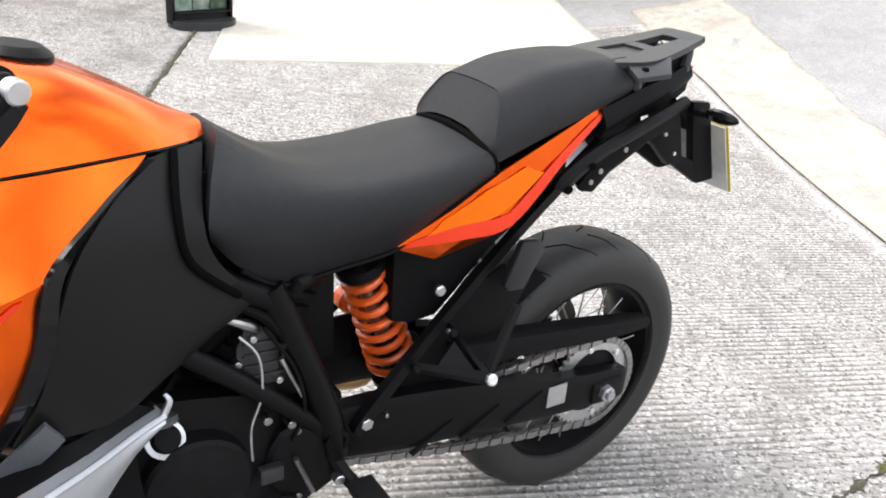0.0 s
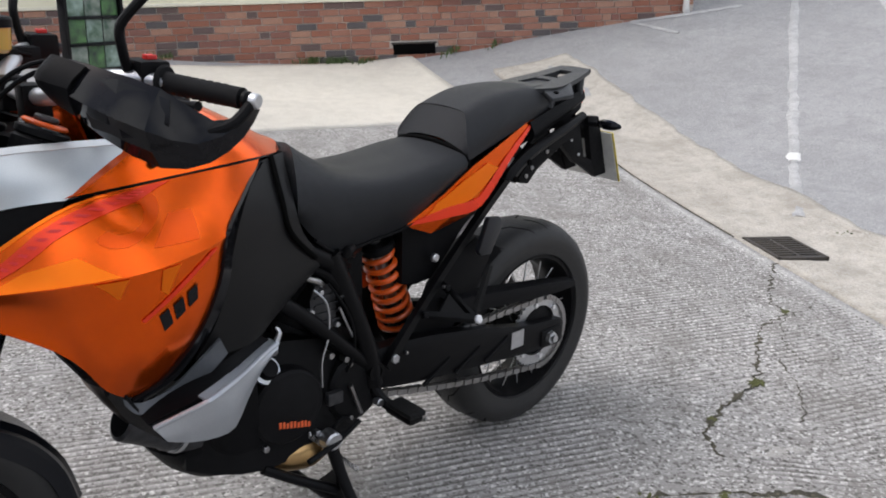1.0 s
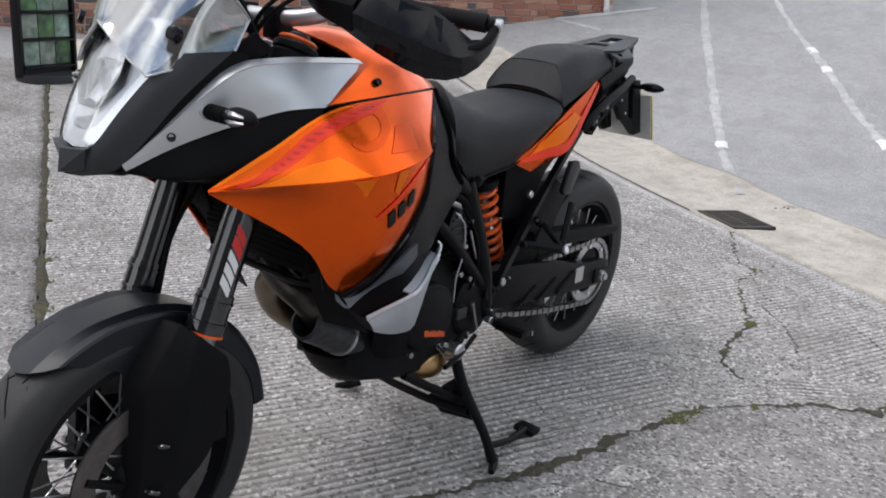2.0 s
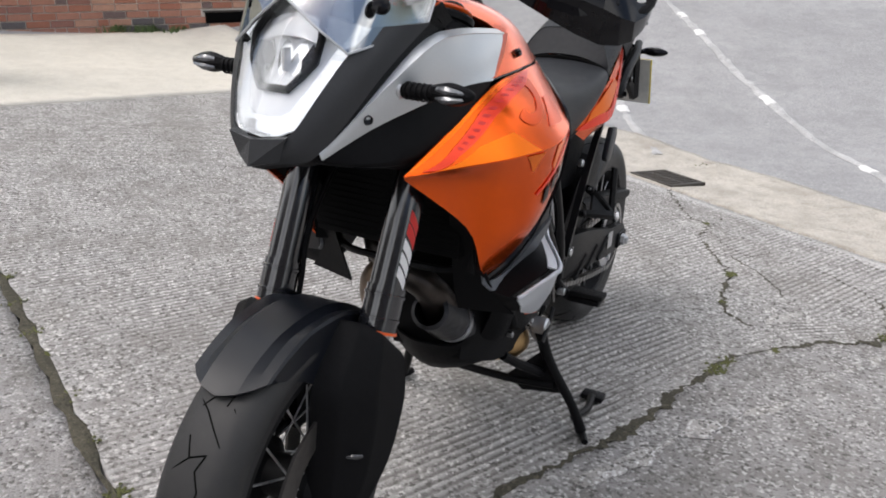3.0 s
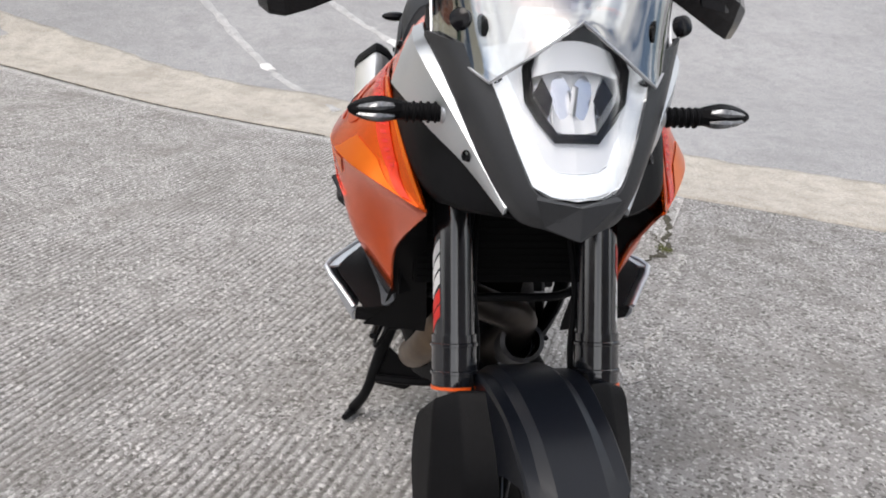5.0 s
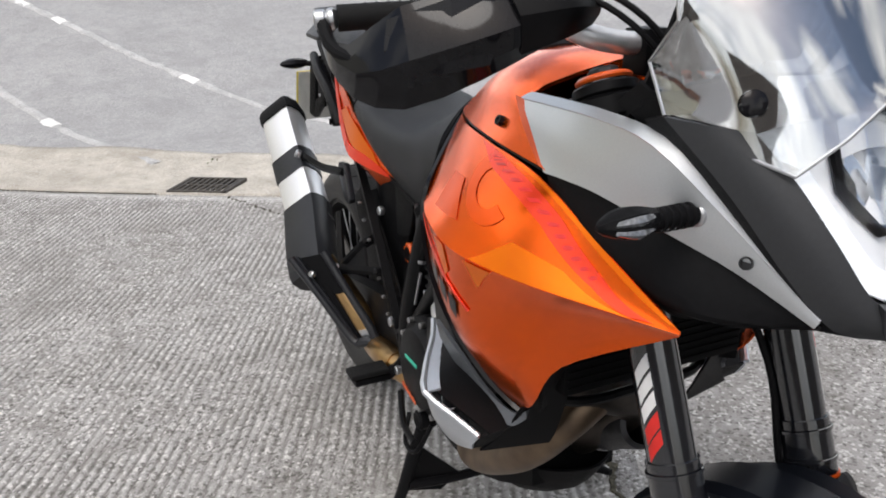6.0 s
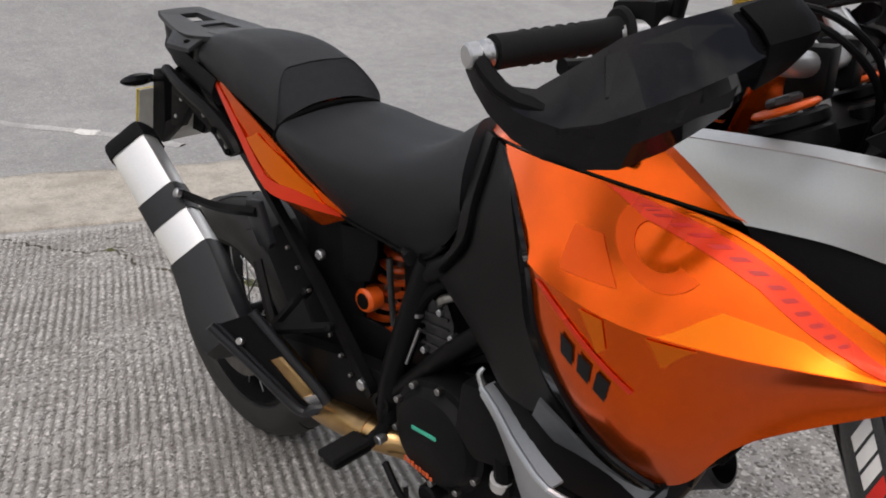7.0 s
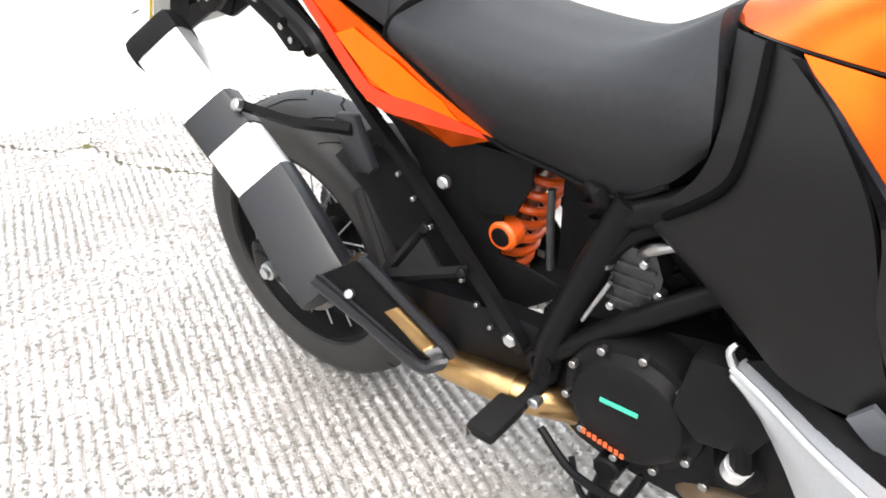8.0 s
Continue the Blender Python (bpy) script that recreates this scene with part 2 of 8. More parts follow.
HOLE = material("dark_void", (0.003, 0.003, 0.003), 0.9, spec=0.05)
MORTAR = concrete("mortar", (0.74, 0.68, 0.62), (0.66, 0.60, 0.54), (0.48, 0.43, 0.39), 0.3, 0.5)
UNSEEN_DARK = concrete("unseen_wall_dark", (0.17, 0.145, 0.125), (0.14, 0.12, 0.105), (0.09, 0.078, 0.07), 0.2, 0.4, 0.5)
CREAM = concrete("cream_render", (0.86, 0.83, 0.68), (0.82, 0.79, 0.64), (0.74, 0.70, 0.56), 0.05, 0.15, 0.25)
WHITE_PAINT = material("white_gloss_paint", (0.78, 0.78, 0.76), 0.35, 0.0, (0.70, 0.70, 0.68), 30)


def brick_material(name, single):
    m = bpy.data.materials.new(name)
    m.use_nodes = True
    n, l = m.node_tree.nodes, m.node_tree.links
    b = n["Principled BSDF"]
    b.inputs["Roughness"].default_value = 0.85
    info = n.new("ShaderNodeObjectInfo" if single else "ShaderNodeNewGeometry")
    r = n.new("ShaderNodeValToRGB")
    cr = r.color_ramp
    cr.interpolation = 'CONSTANT'
    cr.elements[0].position, cr.elements[0].color = 0.0, (0.38, 0.18, 0.125, 1)
    cr.elements[1].position, cr.elements[1].color = 0.28, (0.34, 0.14, 0.09, 1)
    for p, c in ((0.5, (0.45, 0.25, 0.175, 1)), (0.66, (0.28, 0.13, 0.10, 1)), (0.78, (0.16, 0.11, 0.10, 1)), (0.9, (0.12, 0.105, 0.105, 1))):
        e = cr.elements.new(p)
        e.color = c
    l.new(info.outputs["Random" if single else "Random Per Island"], r.inputs["Fac"])
    tc = n.new("ShaderNodeTexCoord")
    t = n.new("ShaderNodeTexNoise")
    t.inputs["Scale"].default_value, t.inputs["Detail"].default_value = 30, 5
    l.new(tc.outputs["Object"], t.inputs["Vector"])
    mx = n.new("ShaderNodeMix")
    mx.data_type, mx.blend_type = 'RGBA', 'MULTIPLY'
    mx.inputs[0].default_value = 0.6
    l.new(r.outputs["Color"], mx.inputs[6])
    g = n.new("ShaderNodeMapRange")
    g.inputs["To Min"].default_value, g.inputs["To Max"].default_value = 0.45, 1.35
    l.new(t.outputs["Fac"], g.inputs["Value"])
    l.new(g.outputs[0], mx.inputs[7])
    l.new(mx.outputs[2], b.inputs["Base Color"])
    bp = n.new("ShaderNodeBump")
    bp.inputs["Strength"].default_value, bp.inputs["Distance"].default_value = 0.6, 0.004
    l.new(t.outputs["Fac"], bp.inputs["Height"])
    l.new(bp.outputs["Normal"], b.inputs["Normal"])
    return m


BRICK = brick_material("mixed_red_brick", True)
BRICK_FAR = brick_material("mixed_red_brick_far", False)


# ---- geometry helpers ----
def V(*p):
    return Vector(p)


def crom(pts, n):
    """Points of a smooth curve through pts, n steps a span."""
    p = [Vector(q) for q in pts]
    if len(p) < 3 or n < 2:
        return p
    out = []
    for i in range(len(p) - 1):
        a, b, c, d = p[max(i - 1, 0)], p[i], p[i + 1], p[min(i + 2, len(p) - 1)]
        for k in range(n):
            t = k / n
            out.append(0.5 * ((2 * b) + (c - a) * t + (2 * a - 5 * b + 4 * c - d) * t * t + (3 * b - a - 3 * c + d) * t ** 3))
    return out + [p[-1]]


def grid_of(rows, nu, nv):
    fine = [crom(r, nu) for r in rows]
    cols = [crom([r[i] for r in fine], nv) for i in range(len(fine[0]))]
    return [[c[j] for c in cols] for j in range(len(cols[0]))]


def sheet(rows, nu=3, nv=3, thick=0.004, out=(0, 1, 0.3)):
    """A shell with thickness through rows of points; its outer face looks towards out."""
    g = grid_of(rows, nu, nv)
    R, C = len(g), len(g[0])
    nor = [[None] * C for _ in range(R)]
    tot = Vector()
    for i in range(R):
        for j in range(C):
            du = g[i][min(j + 1, C - 1)] - g[i][max(j - 1, 0)]
            dv = g[min(i + 1, R - 1)][j] - g[max(i - 1, 0)][j]
            k = du.cross(dv)
            nor[i][j] = k.normalized() if k.length > 1e-9 else Vector(out).normalized()
            tot += nor[i][j]
    sgn = 1 if tot.dot(Vector(out)) > 0 else -1
    bm = bmesh.new()
    a = [[bm.verts.new(g[i][j]) for j in range(C)] for i in range(R)]
    b = [[bm.verts.new(g[i][j] - nor[i][j] * thick * sgn) for j in range(C)] for i in range(R)]

    def quad(*q):
        if len({v.index if v.index >= 0 else id(v) for v in q}) == 4:
            bm.faces.new(q if sgn > 0 else q[::-1])
    for i in range(R - 1):
        for j in range(C - 1):
            quad(a[i][j], a[i][j + 1], a[i + 1][j + 1], a[i + 1][j])
            quad(b[i + 1][j], b[i + 1][j + 1], b[i][j + 1], b[i][j])
    for j in range(C - 1):
        quad(b[0][j], b[0][j + 1], a[0][j + 1], a[0][j])
        quad(a[-1][j], a[-1][j + 1], b[-1][j + 1], b[-1][j])
    for i in range(R - 1):
        quad(a[i][0], a[i + 1][0], b[i + 1][0], b[i][0])
        quad(b[i][-1], b[i + 1][-1], a[i + 1][-1], a[i][-1])
    bmesh.ops.remove_doubles(bm, verts=bm.verts, dist=1e-5)
    bmesh.ops.recalc_face_normals(bm, faces=bm.faces)
    return bm


def decal(rows, lower, upper, lift=0.0015, out=(0, 1, 0), n=10):
    """A thin film on the surface through rows, between two lines of (u, v)."""
    g = grid_of(rows, 6, 6)

    def at(u, v):
        x, y = u * (len(g[0]) - 1), v * (len(g) - 1)
        j, i = min(int(x), len(g[0]) - 2), min(int(y), len(g) - 2)
        fx, fy = x - j, y - i
        p = (g[i][j] * (1 - fx) + g[i][j + 1] * fx) * (1 - fy) + (g[i + 1][j] * (1 - fx) + g[i + 1][j + 1] * fx) * fy
        k = (g[i][j + 1] - g[i][j]).cross(g[i + 1][j] - g[i][j])
        if k.length < 1e-9:
            k = Vector(out)
        k.normalize()
        return p + k * (lift if k.dot(Vector(out)) > 0 else -lift)

    def along(line, t):
        x = t * (len(line) - 1)
        i = min(int(x), len(line) - 2)
        f = x - i
        return tuple(line[i][k] * (1 - f) + line[i + 1][k] * f for k in (0, 1))
    m = n * (max(len(lower), len(upper)) - 1)
    q = []
    for k in range(5):
        w = k / 4
        q.append([at(*(along(lower, i / m)[c] * (1 - w) + along(upper, i / m)[c] * w for c in (0, 1))) for i in range(m + 1)])
    return sheet(q, 1, 1, 0.0006, out)


def tube(pts, r, n=10, steps=4, cap=True):
    """A round bar along a smooth line; r is a radius or one for each point."""
    line = crom(pts, steps)
    if isinstance(r, (int, float)):
        rad = [r] * len(line)
    else:
        rad = []
        for i in range(len(line)):
            x = i / (len(line) - 1) * (len(r) - 1)
            k = min(int(x), len(r) - 2)
            rad.append(r[k] + (r[k + 1] - r[k]) * (x - k))
    bm = bmesh.new()
    rings, side = [], None
    for i, p in enumerate(line):
        d = (line[min(i + 1, len(line) - 1)] - line[max(i - 1, 0)]).normalized()
        if side is None:
            side = d.orthogonal().normalized()
        side = (side - d * side.dot(d)).normalized()
        up = d.cross(side)
        rings.append([bm.verts.new(p + (side * math.cos(a) + up * math.sin(a)) * rad[i]) for a in (k * math.tau / n for k in range(n))])
    for a, b in zip(rings, rings[1:]):
        for k in range(n):
            bm.faces.new((a[k], a[(k + 1) % n], b[(k + 1) % n], b[k]))
    if cap:
        bm.faces.new(rings[0][::-1])
        bm.faces.new(rings[-1])
    bmesh.ops.recalc_face_normals(bm, faces=bm.faces)
    return bm


def lathe(profile, centre, axis=(0, 1, 0), n=48, closed=False):
    """Turns a profile of (radius, height) round an axis through centre."""
    ax = Vector(axis).normalized()
    s = ax.orthogonal().normalized()
    t = ax.cross(s)
    bm = bmesh.new()
    rings = []
    for r, hgt in profile:
        if r < 1e-6:
            rings.append([bm.verts.new(Vector(centre) + ax * hgt)])
        else:
            rings.append([bm.verts.new(Vector(centre) + ax * hgt + (s * math.cos(a) + t * math.sin(a)) * r) for a in (k * math.tau / n for k in range(n))])
    pairs = list(zip(rings, rings[1:]))
    if closed:
        pairs.append((rings[-1], rings[0]))
    for a, b in pairs:
        for k in range(n):
            q = []
            for v in (a[k % len(a)], a[(k + 1) % len(a)], b[(k + 1) % len(b)], b[k % len(b)]):
                if v not in q:
                    q.append(v)
            if len(q) > 2:
                bm.faces.new(q)
    bmesh.ops.recalc_face_normals(bm, faces=bm.faces)
    return bm


def disc(p0, p1, r, bev=0.003, n=32):
    """A turned plug from p0 to p1 with softened rims."""
    d = Vector(p1) - Vector(p0)
    L = d.length
    bev = min(bev, r * 0.4, L * 0.4)
    return lathe([(0, 0), (r - bev, 0), (r, bev), (r, L - bev), (r - bev, L), (0, L)], p0, d, n)


def block(lo, hi, bev=0.004):
    """A box with softened edges."""
    bm = bmesh.new()
    bmesh.ops.create_cube(bm, size=1)
    for v in bm.verts:
        v.co = [lo[i] + (hi[i] - lo[i]) * (v.co[i] + 0.5) for i in range(3)]
    if bev:
        bmesh.ops.bevel(bm, geom=list(bm.edges), offset=bev, segments=2, affect='EDGES', profile=0.6)
    return bm


def slab_of(outline, thick, bev=0.0):
    """A flat piece: an outline of points in one plane, given thickness (a vector)."""
    bm = bmesh.new()
    t = Vector(thick)
    a = [bm.verts.new(Vector(p) + t / 2) for p in outline]
    b = [bm.verts.new(Vector(p) - t / 2) for p in outline]
    bm.faces.new(a)
    bm.faces.new(b[::-1])
    for i in range(len(a)):
        j = (i + 1) % len(a)
        bm.faces.new((a[i], b[i], b[j], a[j]))
    bmesh.ops.recalc_face_normals(bm, faces=bm.faces)
    if bev:
        bmesh.ops.bevel(bm, geom=list(bm.edges), offset=bev, segments=2, affect='EDGES', profile=0.6)
    return bm


def loft(rings, n=4, cap=True):
    """A skin over closed rings of the same length, smooth from ring to ring."""
    cols = [crom([r[i] for r in rings], n) for i in range(len(rings[0]))]
    bm = bmesh.new()
    R = [[bm.verts.new(c[j]) for c in cols] for j in range(len(cols[0]))]
    k = len(cols)
    for a, b in zip(R, R[1:]):
        for i in range(k):
            bm.faces.new((a[i], a[(i + 1) % k], b[(i + 1) % k], b[i]))
    if cap:
        bm.faces.new(R[0][::-1])
        bm.faces.new(R[-1])
    bmesh.ops.recalc_face_normals(bm, faces=bm.faces)
    return bm


def joined(*bms):
    out = bms[0]
    for b in bms[1:]:
        me = bpy.data.meshes.new("tmp")
        b.to_mesh(me)
        out.from_mesh(me)
        b.free()
        bpy.data.meshes.remove(me)
    return out


def mirrored(bm):
    """The same piece on the other side of the machine."""
    c = bm.copy()
    for v in c.verts:
        v.co.y = -v.co.y
    bmesh.ops.reverse_faces(c, faces=c.faces)
    return c


def part(name, bm, mat, parent=None, label="", crease=32):
    """Links a bmesh as one mesh object under a thing or a part."""
    for f in bm.faces:
        f.smooth = True
    for e in bm.edges:
        if len(e.link_faces) == 2:
            e.smooth = e.calc_face_angle(0) < radians(crease)
    me = bpy.data.meshes.new(name)
    bm.to_mesh(me)
    bm.free()
    me.materials.append(mat)
    ob = new(name, me)
    ob.parent = parent
    if label:
        tagged(ob, label)
    return ob


def pair(name, bm, mat, parent, label="", crease=32):
    """A left and a right part, mirror images."""
    m = mirrored(bm)
    return part(name, bm, mat, parent, label, crease), part(name, m, mat, parent, label, crease)


def thing(name, label, category, group="", kind="", at=(0, 0, 0)):
    ob = new(name)
    ob.location = at
    return tagged(ob, label, category, group, kind)


# ---- the yard: axes along the slab joints (A) and along the brushed grooves (B) ----
A, B = Vector((0.46, 0.888, 0)), Vector((-0.888, 0.46, 0))
JOINT, KERB, TAR, END = -1.58, 1.93, 2.78, 0.62


def ease(e, k):
    """A slope that sets in softly: zero below 0, then rising with one metre a metre."""
    e = max(0.0, e)
    return e - k * (1 - math.exp(-e / k))


def ground_z(x, y):
    """Height of the yard: level round the machine, rising to the car park and to the wall."""
    return 0.05 * ease(-2.6 - x, 0.3) + 0.22 * ease(min(-4.0 - x, 12.0), 0.4) + 0.062 * ease(min(-1.4 - y, 7.0), 0.4)


def skew(r, s):
    """The kerb runs a little askew of the slab joints: shift r towards it."""
    f = min(1.0, max(0.0, (r - 0.6) / (KERB - 0.6)))
    return r - 0.10 * min(3.0, max(-3.0, s + 1.35)) * f * f * (3 - 2 * f) * (1.0 if r < 3.5 else 0.0)


def yard(r, s, dz=0.0):
    p = B * skew(r, s) + A * s
    return Vector((p.x, p.y, ground_z(p.x, p.y) + dz))


def grid_mesh(name, pts, mat, label, category="ground"):
    """One sheet over a grid of points, with a short skirt round it."""
    R, C = len(pts), len(pts[0])
    verts = [p for row in pts for p in row]
    faces = [(i * C + j, i * C + j + 1, (i + 1) * C + j + 1, (i + 1) * C + j) for i in range(R - 1) for j in range(C - 1)]
    rim = [j for j in range(C)] + [i * C + C - 1 for i in range(1, R)] + [(R - 1) * C + j for j in range(C - 2, -1, -1)] + [i * C for i in range(R - 2, 0, -1)]
    base = len(verts)
    verts = verts + [verts[k] - Vector((0, 0, 0.12)) for k in rim]
    for k in range(len(rim)):
        n = (k + 1) % len(rim)
        faces.append((rim[k], base + k, base + n, rim[n]))
    me = bpy.data.meshes.new(name)
    me.from_pydata([tuple(v) for v in verts], [], faces)
    me.polygons.foreach_set("use_smooth", [True] * len(me.polygons))
    me.materials.append(mat)
    me.validate()
    bm = bmesh.new()
    bm.from_mesh(me)
    bmesh.ops.recalc_face_normals(bm, faces=bm.faces)
    if bm.faces[0].normal.z < 0:
        bmesh.ops.reverse_faces(bm, faces=bm.faces)
    bm.to_mesh(me)
    bm.free()
    return tagged(new(name, me), label, category, kind="structure")


def span(a, b, step):
    n = max(1, round((b - a) / step))
    return [a + (b - a) * i / n for i in range(n + 1)]


# the base sheet: worn tarmac out to the horizon
far = [-300, -120, -60, -35, -24] + span(-18, 10, 0.4) + [14, 20, 35, 60, 120, 300]
grid_mesh("ground", [[Vector((x, y, ground_z(x, y) - (0.03 if (B.x * x + B.y * y) < TAR - 0.05 else 0.0) + 0.012 * noise.noise((x * 0.4, y * 0.4, 3)))) for x in far] for y in far],
          ASPHALT, "worn grey tarmac rising behind the concrete yard", "tarmac")


# the crack between the brushed and the worn slab wanders about the line s = END
BREAK = [(1.48, 0.0), (1.37, 0.06), (1.16, 0.15), (0.93, 0.25), (0.73, 0.335), (0.56, 0.40), (0.36, 0.45), (0.14, 0.51), (0.0, 0.56), (-0.19, 0.70), (-0.33, 0.83), (-0.42, 0.95), (-0.50, 1.02)]
BREAK_RS = sorted((B.x * x + B.y * y, A.x * x + A.y * y - END) for x, y in BREAK)


def wander(r, s):
    """Shift s so that the slabs meet along the crack."""
    pts = BREAK_RS
    off = pts[0][1] if r < pts[0][0] else pts[-1][1]
    for (r0, o0), (r1, o1) in zip(pts, pts[1:]):
        if r0 <= r <= r1:
            off = o0 + (o1 - o0) * (r - r0) / max(1e-6, r1 - r0)
    return s + off * max(0.0, 1 - abs(s - END) / 0.7)


def groove(r, s):
    """Brushed ridges that run along B, uneven and partly worn away."""
    wob = 0.012 * noise.noise((r * 1.3, s * 1.5, 1.0)) + 0.004 * noise.noise((r * 6, s * 6, 2.0))
    k = math.sin((s + 0.075 * r + wob) * math.tau / 0.027)
    wear = 0.62 + 0.85 * noise.noise((r * 2.2, s * 2.2, 5.0)) + 0.35 * noise.noise((r * 9, s * 9, 7.0))
    amp = 0.0044 * (1.0 if s > -3.4 else 0.2) * min(1.0, max(0.08, wear))
    amp *= min(1.0, max(0.3, (wander(r, END) - s) / 0.10))
    return amp * (k if k > -0.4 else -0.4) + 0.0016 * noise.noise((r * 30, s * 45, 9.0)) + 0.004 * noise.noise((r * 0.8, s * 0.8, 4.0))


def rough(r, s):
    fade = min(1.0, max(0.3, abs(s - wander(r, END)) / 0.08))
    streak = 0.0012 * math.sin((s + 0.075 * r + 0.02 * noise.noise((r * 1.5, s * 1.5, 1.0))) * math.tau / 0.029) * max(0.0, 0.3 + noise.noise((r * 1.7, s * 1.7, 6.0)))
    return streak + fade * 0.0030 * noise.noise((r * 26, s * 26, 9.0)) + 0.003 * noise.noise((r * 7, s * 7, 2.0)) + 0.006 * noise.noise((r * 1.2, s * 1.2, 4.0))


main_s = span(-5.8, -2.6, 0.02) [:-1] + span(-2.6, END, 0.0054)
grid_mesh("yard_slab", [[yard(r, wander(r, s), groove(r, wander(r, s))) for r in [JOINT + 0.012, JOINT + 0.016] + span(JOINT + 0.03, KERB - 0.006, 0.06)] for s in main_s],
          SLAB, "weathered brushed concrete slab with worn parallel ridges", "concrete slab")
grid_mesh("yard_slab", [[yard(r, wander(r, s), rough(r, wander(r, s))) for r in span(-3.0, KERB - 0.006, 0.025)] for s in span(END, 3.4, 0.025)],
          SLAB_ROUGH, "worn rough concrete slab with exposed stones", "concrete slab")
grid_mesh("yard_slab", [[yard(r, s, rough(r, s) + 0.5 * groove(r, s)) for r in span(-5.0, JOINT - 0.012, 0.05)] for s in span(-5.6, END, 0.02)],
          SLAB_ROUGH, "old concrete slab beyond the mossy joint", "concrete slab")
grid_mesh("yard_slab", [[yard(r, s, rough(r, s)) for r in span(-12.0, -3.02, 0.4)] for s in span(-5.6, 9.0, 0.4)],
          SLAB_ROUGH, "old concrete slab at the edge of the yard", "concrete slab")
grid_mesh("yard_slab", [[yard(r, s, rough(r, s)) for r in span(-3.0, KERB - 0.006, 0.15)] for s in span(3.42, 9.0, 0.15)],
          SLAB_ROUGH, "old concrete slab at the foot of the yard", "concrete slab")


def gutter_dip(r, s):
    k = (r - KERB) / (TAR - KERB)
    return -0.018 * math.sin(math.pi * min(1, max(0, k))) + 0.006 * noise.noise((r * 4, s * 4, 1)) + 0.002 * noise.noise((r * 30, s * 30, 2)) + 0.01 + 0.012 * min(1, max(0, k))


def ragged(r, s):
    return r + (0.07 * noise.noise((s * 1.7, 3.0, 0)) + 0.04 * noise.noise((s * 6, 5.0, 0)) if r > TAR - 0.05 else 0.0)


grid_mesh("gutter", [[yard(ragged(r, s), s, gutter_dip(r, s)) for r in span(KERB + 0.006, TAR, 0.05)] for s in span(-6.2, 8.0, 0.06)],
          GUTTER, "pale sandy concrete gutter strip beside the tarmac", "gutter")


def pale(u, v):
    """A point of the pale slab: u along its front edge, v back to the wall."""
    f, g = Vector((-0.55, -4.05)).lerp(Vector((-3.72, -3.36)), u), Vector((-1.85, -6.75)).lerp(Vector((-4.72, -5.72)), u)
    p = f.lerp(g, v)
    return Vector((p.x, p.y, ground_z(p.x, p.y) + 0.012 + 0.003 * noise.noise((p.x * 2, p.y * 2, 3))))


grid_mesh("pale_slab", [[pale(u / 34, v / 24) for u in range(35)] for v in range(25)],
          SLAB_PALE, "pale smooth concrete slab along the brick wall", "concrete slab")


def ribbon(name, pts, width, mat, label, category, lift=0.004, steps=8, ragged_by=0.6, kind="structure"):
    """A thin uneven strip lying on the ground along a line of (x, y)."""
    line = crom([(x, y, 0) for x, y in pts], steps)
    bm = bmesh.new()
    rows = []
    for i, p in enumerate(line):
        d = (line[min(i + 1, len(line) - 1)] - line[max(i - 1, 0)]).normalized()
        n = Vector((-d.y, d.x, 0))
        w = width * (1 + ragged_by * 2 * noise.noise((p.x * 9, p.y * 9, 1)))
        p = p + n * width * 0.8 * ragged_by * noise.noise((p.x * 14, p.y * 14, 8))
        if name == "crack":
            w *= 0.9 + 1.1 * noise.noise((p.x * 31, p.y * 31, 3))
            p = p + n * (0.022 * noise.noise((p.x * 24, p.y * 24, 5)) + 0.012 * noise.noise((p.x * 70, p.y * 70, 2)))
        row = []
        for k in (-0.5, -0.25, 0.25, 0.5):
            q = p + n * k * w
            row.append(bm.verts.new((q.x, q.y, ground_z(q.x, q.y) + ((min(lift, 0.003) if name == "crack" else lift) if abs(k) < 0.3 else 0.0005))))
        rows.append(row)
    for a, b in zip(rows, rows[1:]):
        for k in range(3):
            bm.faces.new((a[k], a[k + 1], b[k + 1], b[k]))
    bmesh.ops.recalc_face_normals(bm, faces=bm.faces)
    if sum(f.normal.z for f in bm.faces) < 0:
        bmesh.ops.reverse_faces(bm, faces=bm.faces)
    return tagged(part(name, bm, mat), label, category, kind=kind)


def along_joint(r, s0, s1, n):
    return [tuple((B * r + A * (s0 + (s1 - s0) * i / n)).xy) for i in range(n + 1)]


ribbon("joint", along_joint(JOINT, -5.2, 3.0, 14), 0.032, DIRT, "open slab joint filled with dark soil", "slab joint", 0.006)
ribbon("crack", [(-2.17, -0.09), (-1.88, 0.02), (-1.64, 0.13), (-1.55, 0.23), (-1.34, 0.235), (-1.22, 0.27), (-1.02, 0.355), (-0.86, 0.43), (-0.63, 0.44), (-0.49, 0.46), (-0.38, 0.51), (-0.32, 0.58)],
       0.015, DIRT, "jagged crack across the brushed concrete", "crack", 0.007, 16)
ribbon("crack", [(1.48, 0.0), (1.37, 0.06), (1.16, 0.15), (0.93, 0.25), (0.73, 0.335), (0.56, 0.40), (0.36, 0.45), (0.14, 0.51), (0.0, 0.56), (-0.19, 0.70), (-0.33, 0.83), (-0.42, 0.95), (-0.50, 1.02), (-0.73, 1.12), (-1.1, 1.25)],
       0.027, DIRT, "dirt-filled crack where two concrete slabs meet", "crack", 0.008, 16)
